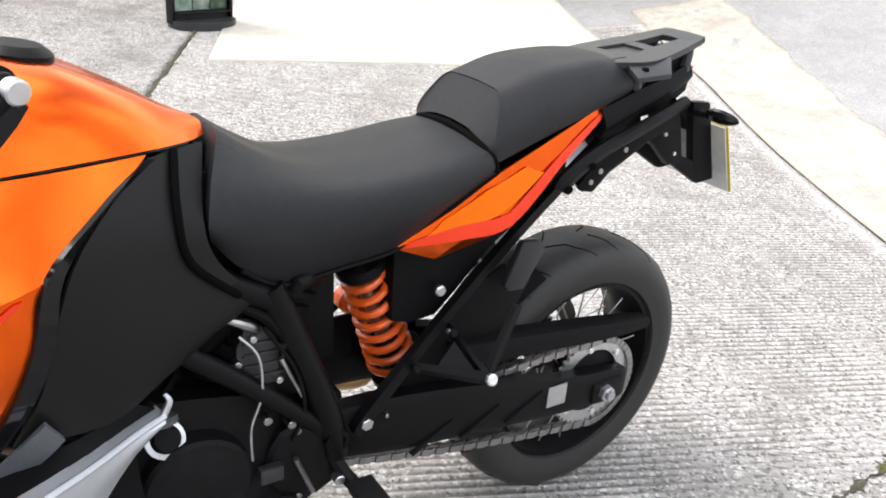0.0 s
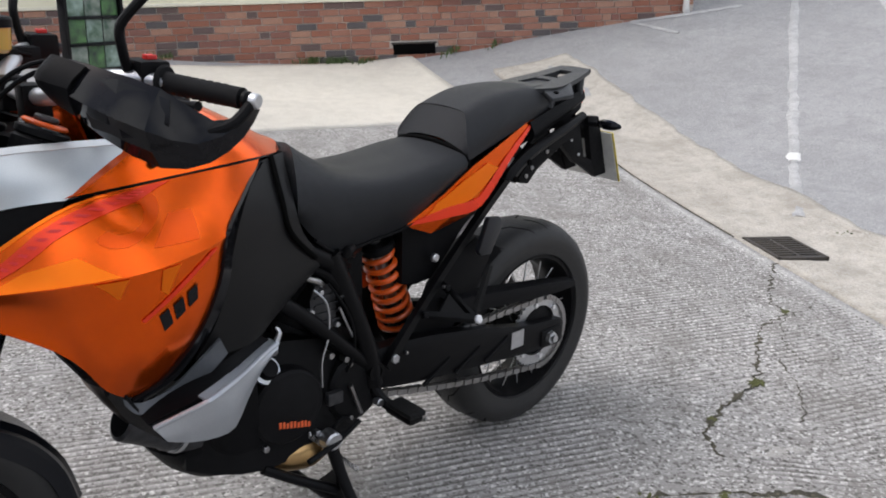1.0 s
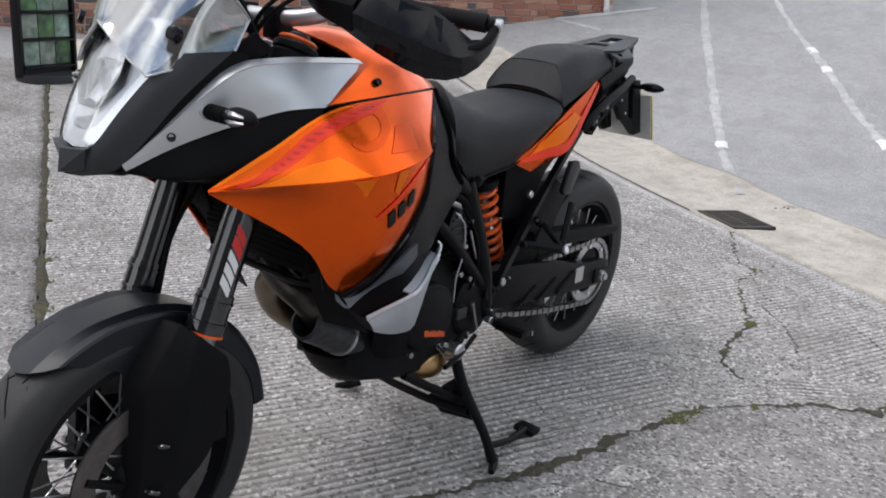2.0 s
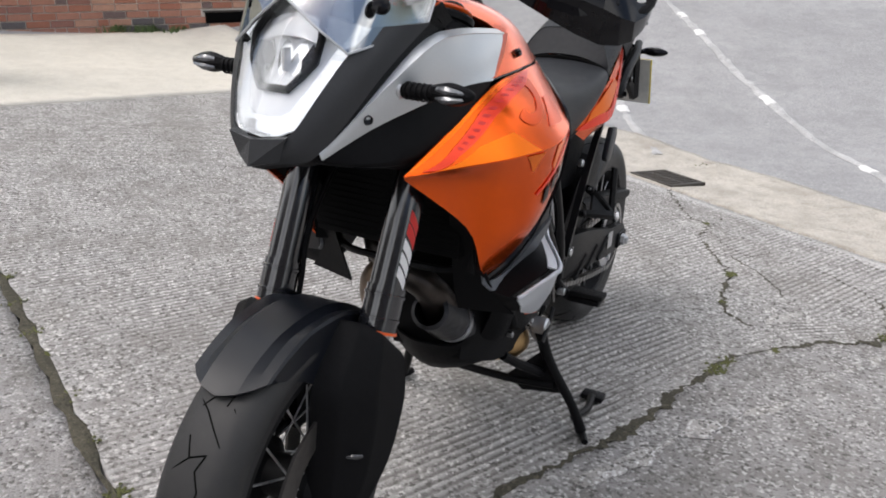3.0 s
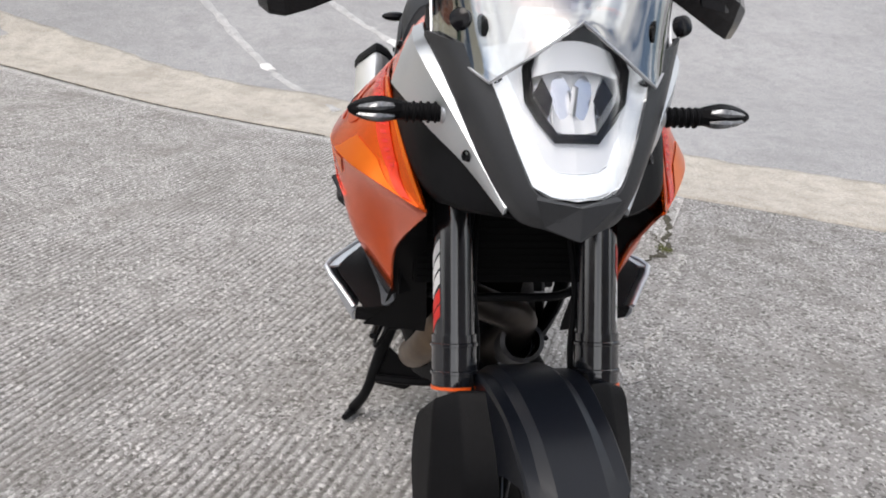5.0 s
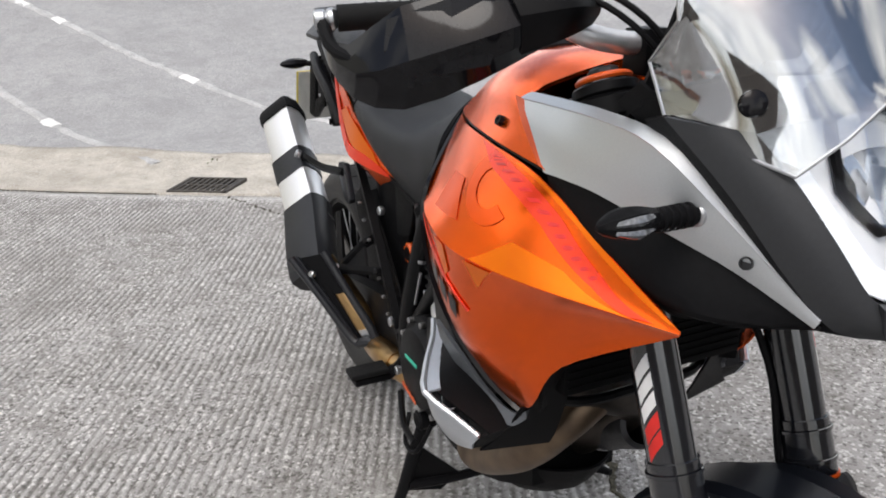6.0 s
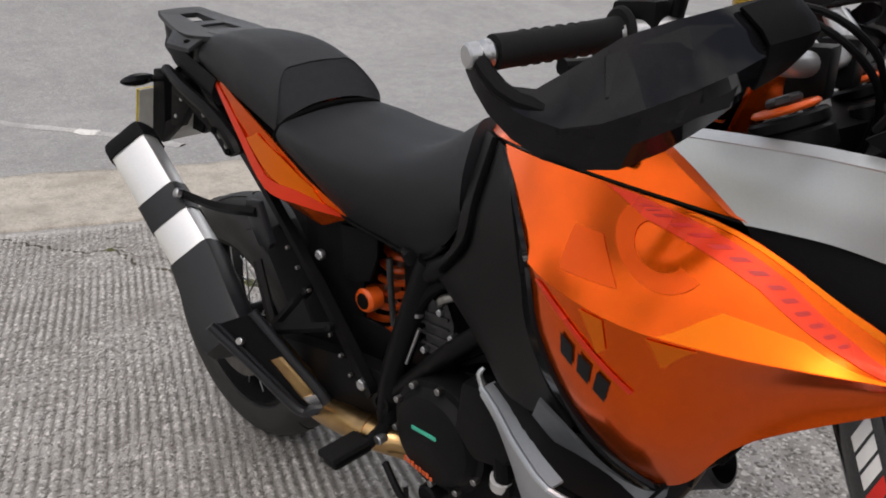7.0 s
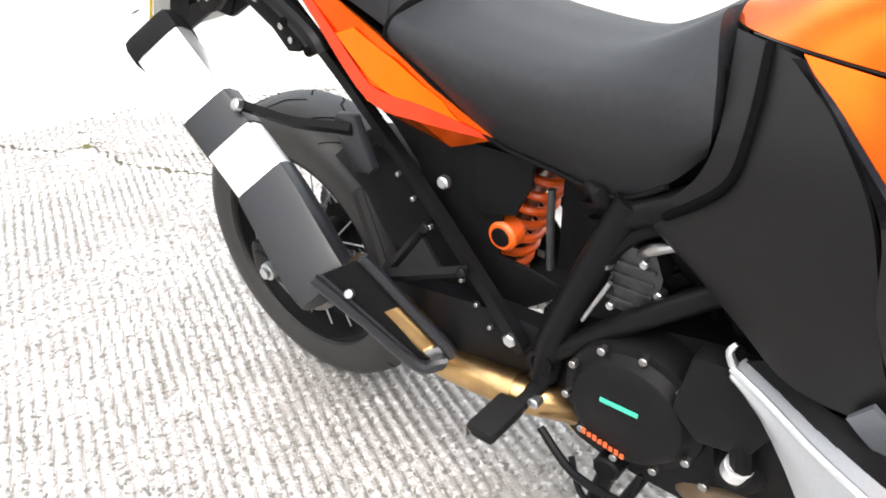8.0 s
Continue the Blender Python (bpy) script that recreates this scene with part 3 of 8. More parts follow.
ribbon("crack", [(-0.50, 1.02), (-0.67, 1.03), (-0.86, 1.0), (-1.0, 0.91), (-1.19, 0.74)], 0.006, DIRT, "thin crack in the worn concrete", "crack", 0.006, 16)
ribbon("crack", [(-1.50, 0.25), (-1.30, 0.34), (-1.16, 0.48), (-1.30, 0.55)], 0.005, DIRT, "hair crack in the worn concrete", "crack", 0.006, 12)
ribbon("crack", [(-1.11, 0.40), (-0.89, 0.58), (-0.7, 0.66)], 0.004, DIRT, "hair crack in the worn concrete", "crack", 0.006, 12)
ribbon("crack", [(-1.50, 0.25), (-1.69, 0.27), (-1.80, 0.33), (-1.72, 0.56), (-1.60, 0.74), (-1.34, 1.0), (-1.14, 1.26)], 0.010, DIRT, "broken dirty edge between yard slab and gutter", "crack", 0.006, 16)
ribbon("joint", [tuple(yard(KERB, -5.5 + 4.0 * i / 9).xy) for i in range(10)], 0.005, DIRT, "dirty joint between yard slab and gutter", "slab joint", 0.006)
ribbon("worn_streak", [(-0.43, 1.08), (-0.20, 0.94), (0.0, 0.87), (0.20, 0.755), (0.44, 0.59), (0.58, 0.51), (0.72, 0.45), (0.93, 0.34)], 0.034, STREAK, "pale scraped streak along the crack in the worn slab", "worn streak", 0.0035, 14, 1.0)
ribbon("worn_streak", [(-0.40, 0.62), (-0.48, 0.68), (-0.56, 0.74)], 0.05, STREAK, "pale scuffed patch on the worn slab", "worn streak", 0.0035, 10, 1.0)


def moss_clump(x, y, w, n, seed):
    rng = random.Random(seed)
    bm = bmesh.new()
    for _ in range(n):
        px, py = x + rng.gauss(0, w), y + rng.gauss(0, w * 0.7)
        z, r, hgt = ground_z(px, py), rng.uniform(0.003, 0.007), rng.uniform(0.002, 0.005)
        ring = [bm.verts.new((px + r * math.cos(a), py + r * math.sin(a), z + 0.003)) for a in (k * math.tau / 6 for k in range(6))]
        top = bm.verts.new((px + rng.uniform(-0.3, 0.3) * r, py, z + 0.004 + hgt))
        for k in range(6):
            bm.faces.new((ring[k], ring[(k + 1) % 6], top))
    return tagged(part("moss", bm, MOSS, crease=80), "green moss cushions growing in a concrete crack", "moss", kind="stuff")


for i, (x, y, w, n) in enumerate(((-0.85, 0.44, 0.016, 60), (-1.58, 0.22, 0.012, 20), (-0.50, 1.02, 0.020, 60), (0.10, 0.53, 0.022, 60), (0.03, 0.55, 0.018, 40), (1.15, 0.16, 0.012, 40), (-0.5, 0.46, 0.010, 15), (-0.15, 0.68, 0.012, 15))):
    moss_clump(x, y, w, n, i)
for i in range(26):
    s = -4.6 + i * 0.23 + 0.1 * noise.noise((i * 1.7, 0, 0))
    p = B * (JOINT + 0.006) + A * s
    moss_clump(p.x, p.y, 0.016, 40 if noise.noise((i * 0.9, 4, 0)) > 0.0 else 10, 40 + i)

# worn parking lines on the tarmac
ribbon("parking_line", [(-3.1, -0.36), (-4.39, -0.97), (-5.81, -1.65), (-7.65, -2.53), (-9.3, -3.26), (-10.7, -3.81), (-13, -4.9)], 0.085, PAINT_LINE, "worn white parking line on grey tarmac", "road marking", 0.010, 14, 0.3)
ribbon("parking_line", [(-2.9, 1.25), (-3.59, 0.96), (-5.04, 0.12), (-5.63, -0.25), (-6.68, -0.82), (-8.55, -1.91), (-10.32, -2.81), (-12, -3.7)], 0.08, PAINT_LINE, "faded white parking line on grey tarmac", "road marking", 0.010, 14, 0.3)
ribbon("parking_line", [(-6.83, -4.12), (-7.35, -3.70), (-7.9, -3.30)], 0.07, PAINT_LINE, "short worn white line beside the wall", "road marking", 0.012, 6, 0.12)
ribbon("parking_line", [(-6.83, -4.12), (-6.72, -3.42)], 0.07, PAINT_LINE, "short worn white line across the tarmac", "road marking", 0.012, 6, 0.12)
for p, q in (((-4.32, -0.94), (-4.47, -1.01)), ((-6.60, -0.78), (-6.76, -0.86)), ((-7.15, -1.09), (-7.31, -1.18)), ((-3.52, 1.0), (-3.66, 0.92)), ((-4.96, 0.17), (-5.12, 0.07))):
    ribbon("line_stub", [p, tuple((Vector(p) + Vector(q)) / 2), q], 0.10, BRIGHT_LINE, "bright remnant of white road paint", "road marking", 0.013, 4, 0.15)


# unseen walls added to darken front reflections; their gap leaves a bright streak
for name, y0, y1 in (("wall_front_1", 1.6, 13.0), ("wall_front_2", -16.0, -4.2)):
    tagged(part(name, block((9.0, y0, -0.9), (9.25, y1, 4.2), 0.01), UNSEEN_DARK), "added unseen dark wall that darkens the machine's reflections", "wall", kind="structure")


# ---- the drain grate in the gutter ----
def drain_grate():
    c = (-2.43, -0.16)
    g = thing("drain_grate", "rusty cast iron drain grate set in the gutter", "drain grate", at=(0, 0, 0))
    z = ground_z(*c) + 0.002
    L, W = 0.175, 0.145
    ga, gb = Vector((0.55, 0.835, 0)), Vector((-0.835, 0.55, 0))

    def bar(a0, a1, b0, b1, dz0, dz1):
        bm = block((a0, b0, dz0), (a1, b1, dz1), 0.003)
        for v in bm.verts:
            q = ga * v.co.x + gb * v.co.y
            v.co = (c[0] + q.x, c[1] + q.y, z + v.co.z)
        return bm
    part("pit", bar(-L + 0.01, L - 0.01, -W + 0.01, W - 0.01, -0.004, 0.001), HOLE, g, "dark pit below the bars")
    for a0, a1, b0, b1 in ((-L, L, -W, -W + 0.022), (-L, L, W - 0.022, W), (-L, -L + 0.022, -W, W), (L - 0.022, L, -W, W)):
        part("frame_bar", bar(a0, a1, b0, b1, -0.004, 0.016), IRON, g)
    for i in range(9):
        a = -L + 0.035 + i * (2 * L - 0.07) / 8
        part("bar", bar(a - 0.008, a + 0.008, -W + 0.015, W - 0.015, -0.003, 0.014), IRON, g)
    part("cross_bar", bar(-L + 0.015, L - 0.015, -0.008, 0.008, -0.003, 0.013), IRON, g)


drain_grate()


# ---- the building behind: brick plinth under cream render ----
WU = Vector((-0.828, 0.557, 0.063)).normalized()
WN = Vector((0.558, 0.830, 0.0)).normalized()
WV = WN.cross(WU).normalized()
if WV.z < 0:
    WV = -WV
W0 = Vector((-2.901, -6.819, 0.898))
WALL = Matrix((WU, WN, WV)).transposed().to_4x4()
WALL.translation = W0
U0, U1 = -4.6, 5.56


def on_wall(bm):
    bmesh.ops.transform(bm, matrix=WALL, verts=bm.verts)
    bmesh.ops.recalc_face_normals(bm, faces=bm.faces)
    return bm


def building():
    w = tagged(part("wall_north", on_wall(block((U0, -0.32, -1.0), (U1, -0.014, 0.0), 0)), MORTAR), "red brick plinth of mixed bricks with pale mortar", "brick wall", kind="structure")
    tagged(part("wall_render", on_wall(block((U0, -0.32, 0.03), (U1 + 0.02, -0.03, 3.6), 0.01)), CREAM), "cream painted render above the brick plinth", "wall", kind="structure")
    tagged(part("trim", on_wall(block((U0, -0.1, 0.0), (U1 + 0.03, 0.025, 0.035), 0.006)), CREAM), "cream drip ledge between brick and render", "trim", kind="structure")
    tagged(part("wall_return", on_wall(block((U1 - 0.3, -0.95, -1.0), (U1 + 0.02, -0.325, 3.6), 0)), CREAM), "cream side wall of the building", "wall", kind="structure")
    # damp-course opening at the foot
    vent = thing("wall_opening", "dark low drain opening at the foot of the brick wall", "wall opening")
    part("void", on_wall(block((1.90, -0.02, -0.60), (2.39, 0.004, -0.485), 0.002)), HOLE, vent)
    part("lintel", on_wall(block((1.88, -0.02, -0.483), (2.41, 0.008, -0.465), 0.003)), IRON, vent)
    # small service plate on the render
    plate = thing("service_plate", "small grey vent plate on the cream wall", "vent plate")
    part("plate", on_wall(block((2.55, -0.032, 0.085), (2.80, -0.02, 0.105), 0.003)), ENGINE_GREY, plate)
    # window
    win = thing("window_1", "white framed window with posters behind the glass", "window", kind="structure")
    for a in ((-3.0, -1.55, 0.66, 0.74), (-3.0, -1.55, 1.7, 1.78), (-3.0, -2.93, 0.74, 1.7), (-1.62, -1.55, 0.74, 1.7), (-2.31, -2.24, 0.74, 1.7)):
        part("window_frame", on_wall(block((a[0], -0.05, a[2]), (a[1], 0.01, a[3]), 0.006)), WHITE_PAINT, win)
    part("window_sill", on_wall(block((-3.05, -0.05, 0.62), (-1.5, 0.06, 0.66), 0.006)), WHITE_PAINT, win)
    part("pane", on_wall(block((-2.93, -0.035, 0.74), (-1.62, -0.028, 1.7), 0)), material("dim_window_glass", (0.16, 0.22, 0.30), 0.08), win)
    # downpipe
    dp = thing("downpipe", "white plastic downpipe at the wall corner", "downpipe")
    part("pipe", on_wall(tube([(U1 - 0.12, 0.05, -0.20), (U1 - 0.12, 0.05, 3.2)], 0.036, 14, 1)), WHITE_PAINT, dp)
    part("shoe", on_wall(tube([(U1 - 0.12, 0.05, -0.18), (U1 - 0.12, 0.055, -0.21), (U1 - 0.12, 0.08, -0.225)], 0.039, 14, 3)), WHITE_PAINT, dp)
    for z in (0.25, 1.6):
        part("bracket", on_wall(block((U1 - 0.16, -0.03, z), (U1 - 0.04, 0.05, z + 0.03), 0.004)), WHITE_PAINT, dp)
    return w


wall = building()


# ---- a parked car beyond the wall ----
def parked_car():
    car = thing("parked_car", "silver grey parked car beyond the brick wall", "car")
    paint = material("grey_car_paint", (0.30, 0.33, 0.37), 0.3, 0.6, (0.26, 0.29, 0.33), 30, coat=0.8)
    cx, cy = -8.79, -5.37
    m = Matrix.Translation((cx, cy, ground_z(cx, cy) - 0.1)) @ Matrix.Rotation(radians(150), 4, 'Z') @ Matrix.Rotation(radians(-12), 4, 'Y')

    def put(bm):
        bmesh.ops.transform(bm, matrix=m, verts=bm.verts)
        return bm
    rings = []
    for x, w, z0, z1 in ((-2.1, 0.72, 0.45, 0.72), (-1.95, 0.85, 0.28, 0.88), (-1.0, 0.89, 0.2, 0.96), (0.4, 0.9, 0.2, 0.98), (1.6, 0.88, 0.22, 1.0), (2.05, 0.8, 0.3, 0.95), (2.15, 0.7, 0.42, 0.85)):
        rings.append([V(x, w * sx, z0 + (z1 - z0) * k) for sx, k in ((-0.96, 0), (-1, 0.3), (-1, 0.7), (-0.92, 1), (0.92, 1), (1, 0.7), (1, 0.3), (0.96, 0))])
    part("body", put(loft(rings, 3)), paint, car)
    cab = []
    for x, w, z in ((-1.1, 0.8, 0.95), (-0.5, 0.7, 1.38), (0.3, 0.68, 1.46), (1.3, 0.68, 1.42), (1.95, 0.74, 0.98)):
        cab.append([V(x, -w, 0.93), V(x, -w * 0.95, z), V(x, w * 0.95, z), V(x, w, 0.93)])
    part("cabin", put(loft(cab, 3)), material("car_glass", (0.03, 0.035, 0.04), 0.1), car)
    for x in (-1.35, 1.4):
        for y in (-0.82, 0.82):
            wh = part("wheel", put(lathe([(0, -0.1), (0.2, -0.1), (0.31, -0.1), (0.325, -0.06), (0.325, 0.06), (0.31, 0.1), (0.2, 0.1), (0, 0.1)], (x, y * 1.02, 0.31), (0, 1, 0), 32)), RUBBER, car)
            part("rim", put(lathe([(0, 0.02), (0.05, 0.03), (0.09, 0.012), (0.19, 0.02), (0.215, 0.03), (0.215, 0.0), (0, 0.0)], (x, y * 1.02 + math.copysign(0.09, y), 0.31), (0, math.copysign(1, y), 0), 20)), ALU, wh)
    for y in (-0.55, 0.55):
        part("headlight", put(disc((-2.12, y, 0.66), (-2.03, y, 0.66), 0.11)), LAMP, car)


parked_car()


# ---- display stand with picture cards on the slab ----
def display_stand():
    st = thing("display_stand", "dark display stand with rows of green picture cards", "display stand")
    c = Vector((-0.83, -5.0, 0))
    z = ground_z(c.x, c.y)
    m = Matrix.Translation((c.x, c.y, z + 0.02)) @ Matrix.Rotation(radians(18), 4, 'Z') @ Matrix.Scale(0.9, 4)

    def put(bm):
        bmesh.ops.transform(bm, matrix=m, verts=bm.verts)
        return bm
    part("base", put(loft([[V(0.30 * math.cos(a), 0.22 * math.sin(a), h0) for a in (k * math.tau / 24 for k in range(24))] for h0 in (-0.06, 0.0, 0.03)], 1)), MASK, st)
    part("back_panel", put(block((-0.27, -0.06, 0.0), (0.27, -0.02, 1.7), 0.008)), MASK, st)
    for x in (-0.285, 0.285):
        part("upright", put(block((x - 0.015, -0.07, 0.0), (x + 0.015, 0.02, 1.75), 0.006)), GLOSS, st)
    cards = [material("card_green", (0.10, 0.24, 0.08), 0.4, 0, (0.02, 0.03, 0.03), 14, stain=9), material("card_dark", (0.05, 0.10, 0.07), 0.4, 0, (0.30, 0.34, 0.30), 18, stain=11), material("card_pale", (0.32, 0.42, 0.38), 0.4, 0, (0.06, 0.12, 0.07), 16, stain=10)]
    for r in range(7):
        for k in range(3):
            x = -0.255 + k * 0.175
            part("picture_card", put(block((x, -0.02, 0.10 + r * 0.22), (x + 0.16, -0.012 + 0.004 * k, 0.29 + r * 0.22), 0.002)), cards[(r * 2 + k) % 3], st)
        part("shelf_rail", put(block((-0.27, -0.02, 0.075 + r * 0.22), (0.27, 0.03, 0.09 + r * 0.22), 0.003)), GLOSS, st)


display_stand()


# ---- low weeds at the foot of the wall and along the tarmac edge ----
def weeds(name, spots, label, seed, tall=0.09):
    rng = random.Random(seed)
    bm = bmesh.new()
    for x, y, w, n in spots:
        for _ in range(n):
            px, py = x + rng.gauss(0, w), y + rng.gauss(0, 0.03)
            z, hgt, a = ground_z(px, py), rng.uniform(0.3, 1) * tall, rng.uniform(0, math.tau)
            d, lean = Vector((math.cos(a), math.sin(a), 0)) * 0.006, Vector((rng.gauss(0, 0.3), rng.gauss(0, 0.3), 1)) * hgt
            p = Vector((px, py, z))
            v = [bm.verts.new(q) for q in (p - d, p + d, p + lean * 0.6 + d * 1.4, p + lean, p + lean * 0.6 - d * 1.4)]
            bm.faces.new(v)
    return tagged(part(name, bm, material("weed_leaf", (0.075, 0.12, 0.03), 0.7, 0, (0.05, 0.075, 0.02), 20)), label, "weeds", kind="stuff")


weeds("wall_weeds", [(W0.x + WU.x * u + 0.04, W0.y + WU.y * u + 0.07, 0.10, n) for u, n in ((1.0, 60), (1.3, 120), (1.6, 50), (2.6, 30), (3.1, 15), (-0.6, 30))], "small green weeds along the foot of the brick wall", 3)
weeds("verge_weeds", [(-6.9 + 0.05 * i + 0.2 * math.sin(i), 8.6 + i * 0.2, 0.3, 150) for i in range(30)], "rough green verge along the far edge of the tarmac", 4, 0.34)
weeds("gutter_weeds", [(-3.05, -0.05, 0.05, 16)], "tiny weeds at the edge of the tarmac", 5, 0.025)


# ======== the motorcycle: x forward from the rear axle, y to its left ========
bike = thing("motorcycle", "orange and black adventure motorcycle parked on its centre stand", "motorcycle")
RA, FA = Vector((0, 0, 0.33)), Vector((1.567, 0, 0.284))
STAND = (-0.030, 0.020, 0.018, 0.045, -0.013, 0.027)


def stood(x, y, z):
    """The point that comes to lie at (x, y, z) once the machine has settled on its stand."""
    a = (x - STAND[0] - STAND[2] * (z - STAND[4])) / (1 + STAND[1] - STAND[2] * STAND[5])
    return Vector((a, y / (1 + STAND[3] * min(1, max(0, (1.5 - a) / 0.35))), z - STAND[4] - STAND[5] * a))


# ---- wheels ----
def tyre_profile(R, w, rim):
    pts = []
    for k in range(-10, 11):
        a = k / 10
        y = w / 2 * math.sin(a * 1.75) / math.sin(1.4) if abs(a) < 0.8 else math.copysign(w / 2 * (1 - 0.55 * (abs(a) - 0.8)), a)
        r = R - (R - rim) * abs(a) ** 2.6 * 0.98
        pts.append((r, y))
    return pts


def wheel(name, c, R, w, rim_r, spokes, steer):
    wh = part(name, lathe(tyre_profile(R, w, rim_r + 0.008) + [(rim_r + 0.004, w * 0.36), (rim_r + 0.004, -w * 0.36)], c, (0, 1, 0), 72, True), RUBBER, bike, "black road tyre on a spoked wheel")
    hw = w * 0.36
    part("rim", lathe([(rim_r + 0.012, hw), (rim_r + 0.014, hw + 0.006), (rim_r - 0.004, hw + 0.008), (rim_r - 0.012, hw * 0.7), (rim_r - 0.026, hw * 0.3), (rim_r - 0.028, 0), (rim_r - 0.026, -hw * 0.3), (rim_r - 0.012, -hw * 0.7), (rim_r - 0.004, -hw - 0.008), (rim_r + 0.014, -hw - 0.006), (rim_r + 0.012, -hw)], c, (0, 1, 0), 64, True), FRAME, wh, "black wheel rim")
    part("hub", lathe([(0, -0.075), (0.035, -0.075), (0.055, -0.06), (0.058, -0.045), (0.036, -0.03), (0.034, 0.03), (0.058, 0.045), (0.055, 0.06), (0.035, 0.075), (0, 0.075)], c, (0, 1, 0), 32), ENGINE, wh)
    for k in range(spokes):
        a = k * math.tau / spokes
        side = 1 if k % 2 else -1
        cross = 0.45 if (k // 2) % 2 else -0.45
        p0 = c + V(math.cos(a + cross) * 0.052, side * 0.05, math.sin(a + cross) * 0.052)
        p1 = c + V(math.cos(a) * (rim_r - 0.02), side * hw * 0.75, math.sin(a) * (rim_r - 0.02))
        part("spoke", tube([p0, p1], 0.0019, 6, 1), ALU, wh)
    return wh


def tread(wh, c, R, w, n, line, start=0.0, r=0.0015):
    """Moulded grooves of the tread: n repeats of a slim dark channel of (degrees, metres across) points that follows the crown."""
    prof = tyre_profile(R, w, R - 0.1)

    def at(a, y):
        best = min(range(len(prof) - 1), key=lambda i: 0 if prof[i][1] <= y <= prof[i + 1][1] else 1)
        (r0, y0), (r1, y1) = prof[best], prof[best + 1]
        q = r0 + (r1 - r0) * ((y - y0) / (y1 - y0 + 1e-9)) - 0.0003
        return c + V(q * math.cos(a), y, q * math.sin(a))
    for k in range(n):
        dense = []
        for p, q in zip(line, line[1:]):
            for i in range(6):
                f = i / 6
                dense.append(at(radians(start + k * 360 / n + p[0] + (q[0] - p[0]) * f), p[1] + (q[1] - p[1]) * f))
        dense.append(at(radians(start + k * 360 / n + line[-1][0]), line[-1][1]))
        part("tread_groove", tube(dense, r, 5, 1), GROOVE, wh)


front = wheel("front_wheel", FA, 0.284, 0.122, 0.208, 36, 0)
for line in (((0, -0.040), (-6.3, -0.031), (-14.5, -0.056)), ((0, -0.040), (-4.7, -0.010), (-11, 0.019), (-17, 0.044)),
             ((-12, -0.021), (-17.8, -0.009), (-22, -0.031), (-27, -0.050)), ((-17.8, -0.009), (-16, 0.015), (-20.8, 0.006), (-25.8, 0.018), (-32, 0.013)),
             ((-28.4, -0.004), (-33.5, -0.023)), ((-2, 0.024), (-8, 0.050))):
    tread(front, FA, 0.284, 0.122, 12, line, 54.4)
rear = wheel("rear_wheel", RA, 0.318, 0.172, 0.217, 36, 0)
for side in (1, -1):
    for line in (((0, 0.006), (7, 0.026), (9, 0.044), (16, 0.072)), ((20, 0.016), (25, 0.042), (28, 0.068))):
        tread(rear, RA, 0.318, 0.172, 10, [(a, side * y) for a, y in line], 9.0 * (1 - side), 0.0019)



def brake_disc(wh, c, y, R, name="brake_disc"):
    d = part(name, lathe([(R - 0.045, y - 0.0025), (R, y - 0.0025), (R, y + 0.0025), (R - 0.045, y + 0.0025)], c, (0, 1, 0), 56, True), DISC, wh, "dark worn steel brake disc")
    return d


for y in (0.068, -0.068):
    brake_disc(front, FA, y, 0.145)
    for k in range(5):
        a = k * math.tau / 5
        part("disc_carrier_arm", tube([FA + V(math.cos(a) * 0.05, y, math.sin(a) * 0.05), FA + V(math.cos(a + 0.35) * 0.122, y, math.sin(a + 0.35) * 0.122)], 0.008, 6, 1), FRAME, front)
brake_disc(rear, RA, -0.085, 0.133)


def sprocket(wh):
    bm = bmesh.new()
    n = 42
    y0, y1 = 0.098, 0.105
    outer, inner = [], []
    for k in range(n * 2):
        a = k * math.pi / n
        r = 0.112 if k % 2 else 0.104
        outer.append((r * math.cos(a), r * math.sin(a)))
        inner.append((0.078 * math.cos(a), 0.078 * math.sin(a)))
    lay = [[bm.verts.new(RA + V(x, y, z)) for x, z in loop] for y in (y0, y1) for loop in (outer, inner)]
    m = n * 2
    for k in range(m):
        j = (k + 1) % m
        bm.faces.new((lay[0][k], lay[0][j], lay[1][j], lay[1][k]))
        bm.faces.new((lay[2][k], lay[3][k], lay[3][j], lay[2][j]))
        bm.faces.new((lay[0][k], lay[2][k], lay[2][j], lay[0][j]))
        bm.faces.new((lay[1][k], lay[1][j], lay[3][j], lay[3][k]))
    bmesh.ops.recalc_face_normals(bm, faces=bm.faces)
    part("sprocket", bm, ALU, wh, "alloy rear sprocket with fine teeth", 20)
    part("sprocket_carrier", lathe([(0, 0.06), (0.07, 0.06), (0.085, 0.085), (0.085, 0.097), (0.05, 0.1), (0.03, 0.105), (0, 0.105)], RA, (0, 1, 0), 32), ENGINE, wh)
    for k in range(6):
        a = k * math.tau / 6 + 0.3
        p = RA + V(math.cos(a) * 0.088, 0.104, math.sin(a) * 0.088)
        part("sprocket_bolt", disc(p, p + V(0, 0.008, 0), 0.008, 0.001, 6), BRIGHT, wh)
    part("axle_nut", disc(RA + V(0, 0.112, 0), RA + V(0, 0.138, 0), 0.021, 0.003, 6), BRIGHT, wh, "bright axle nut")
    part("axle_nut", disc(RA + V(0, -0.138, 0), RA + V(0, -0.112, 0), 0.018, 0.003, 6), BRIGHT, wh, "bright axle nut")


sprocket(rear)


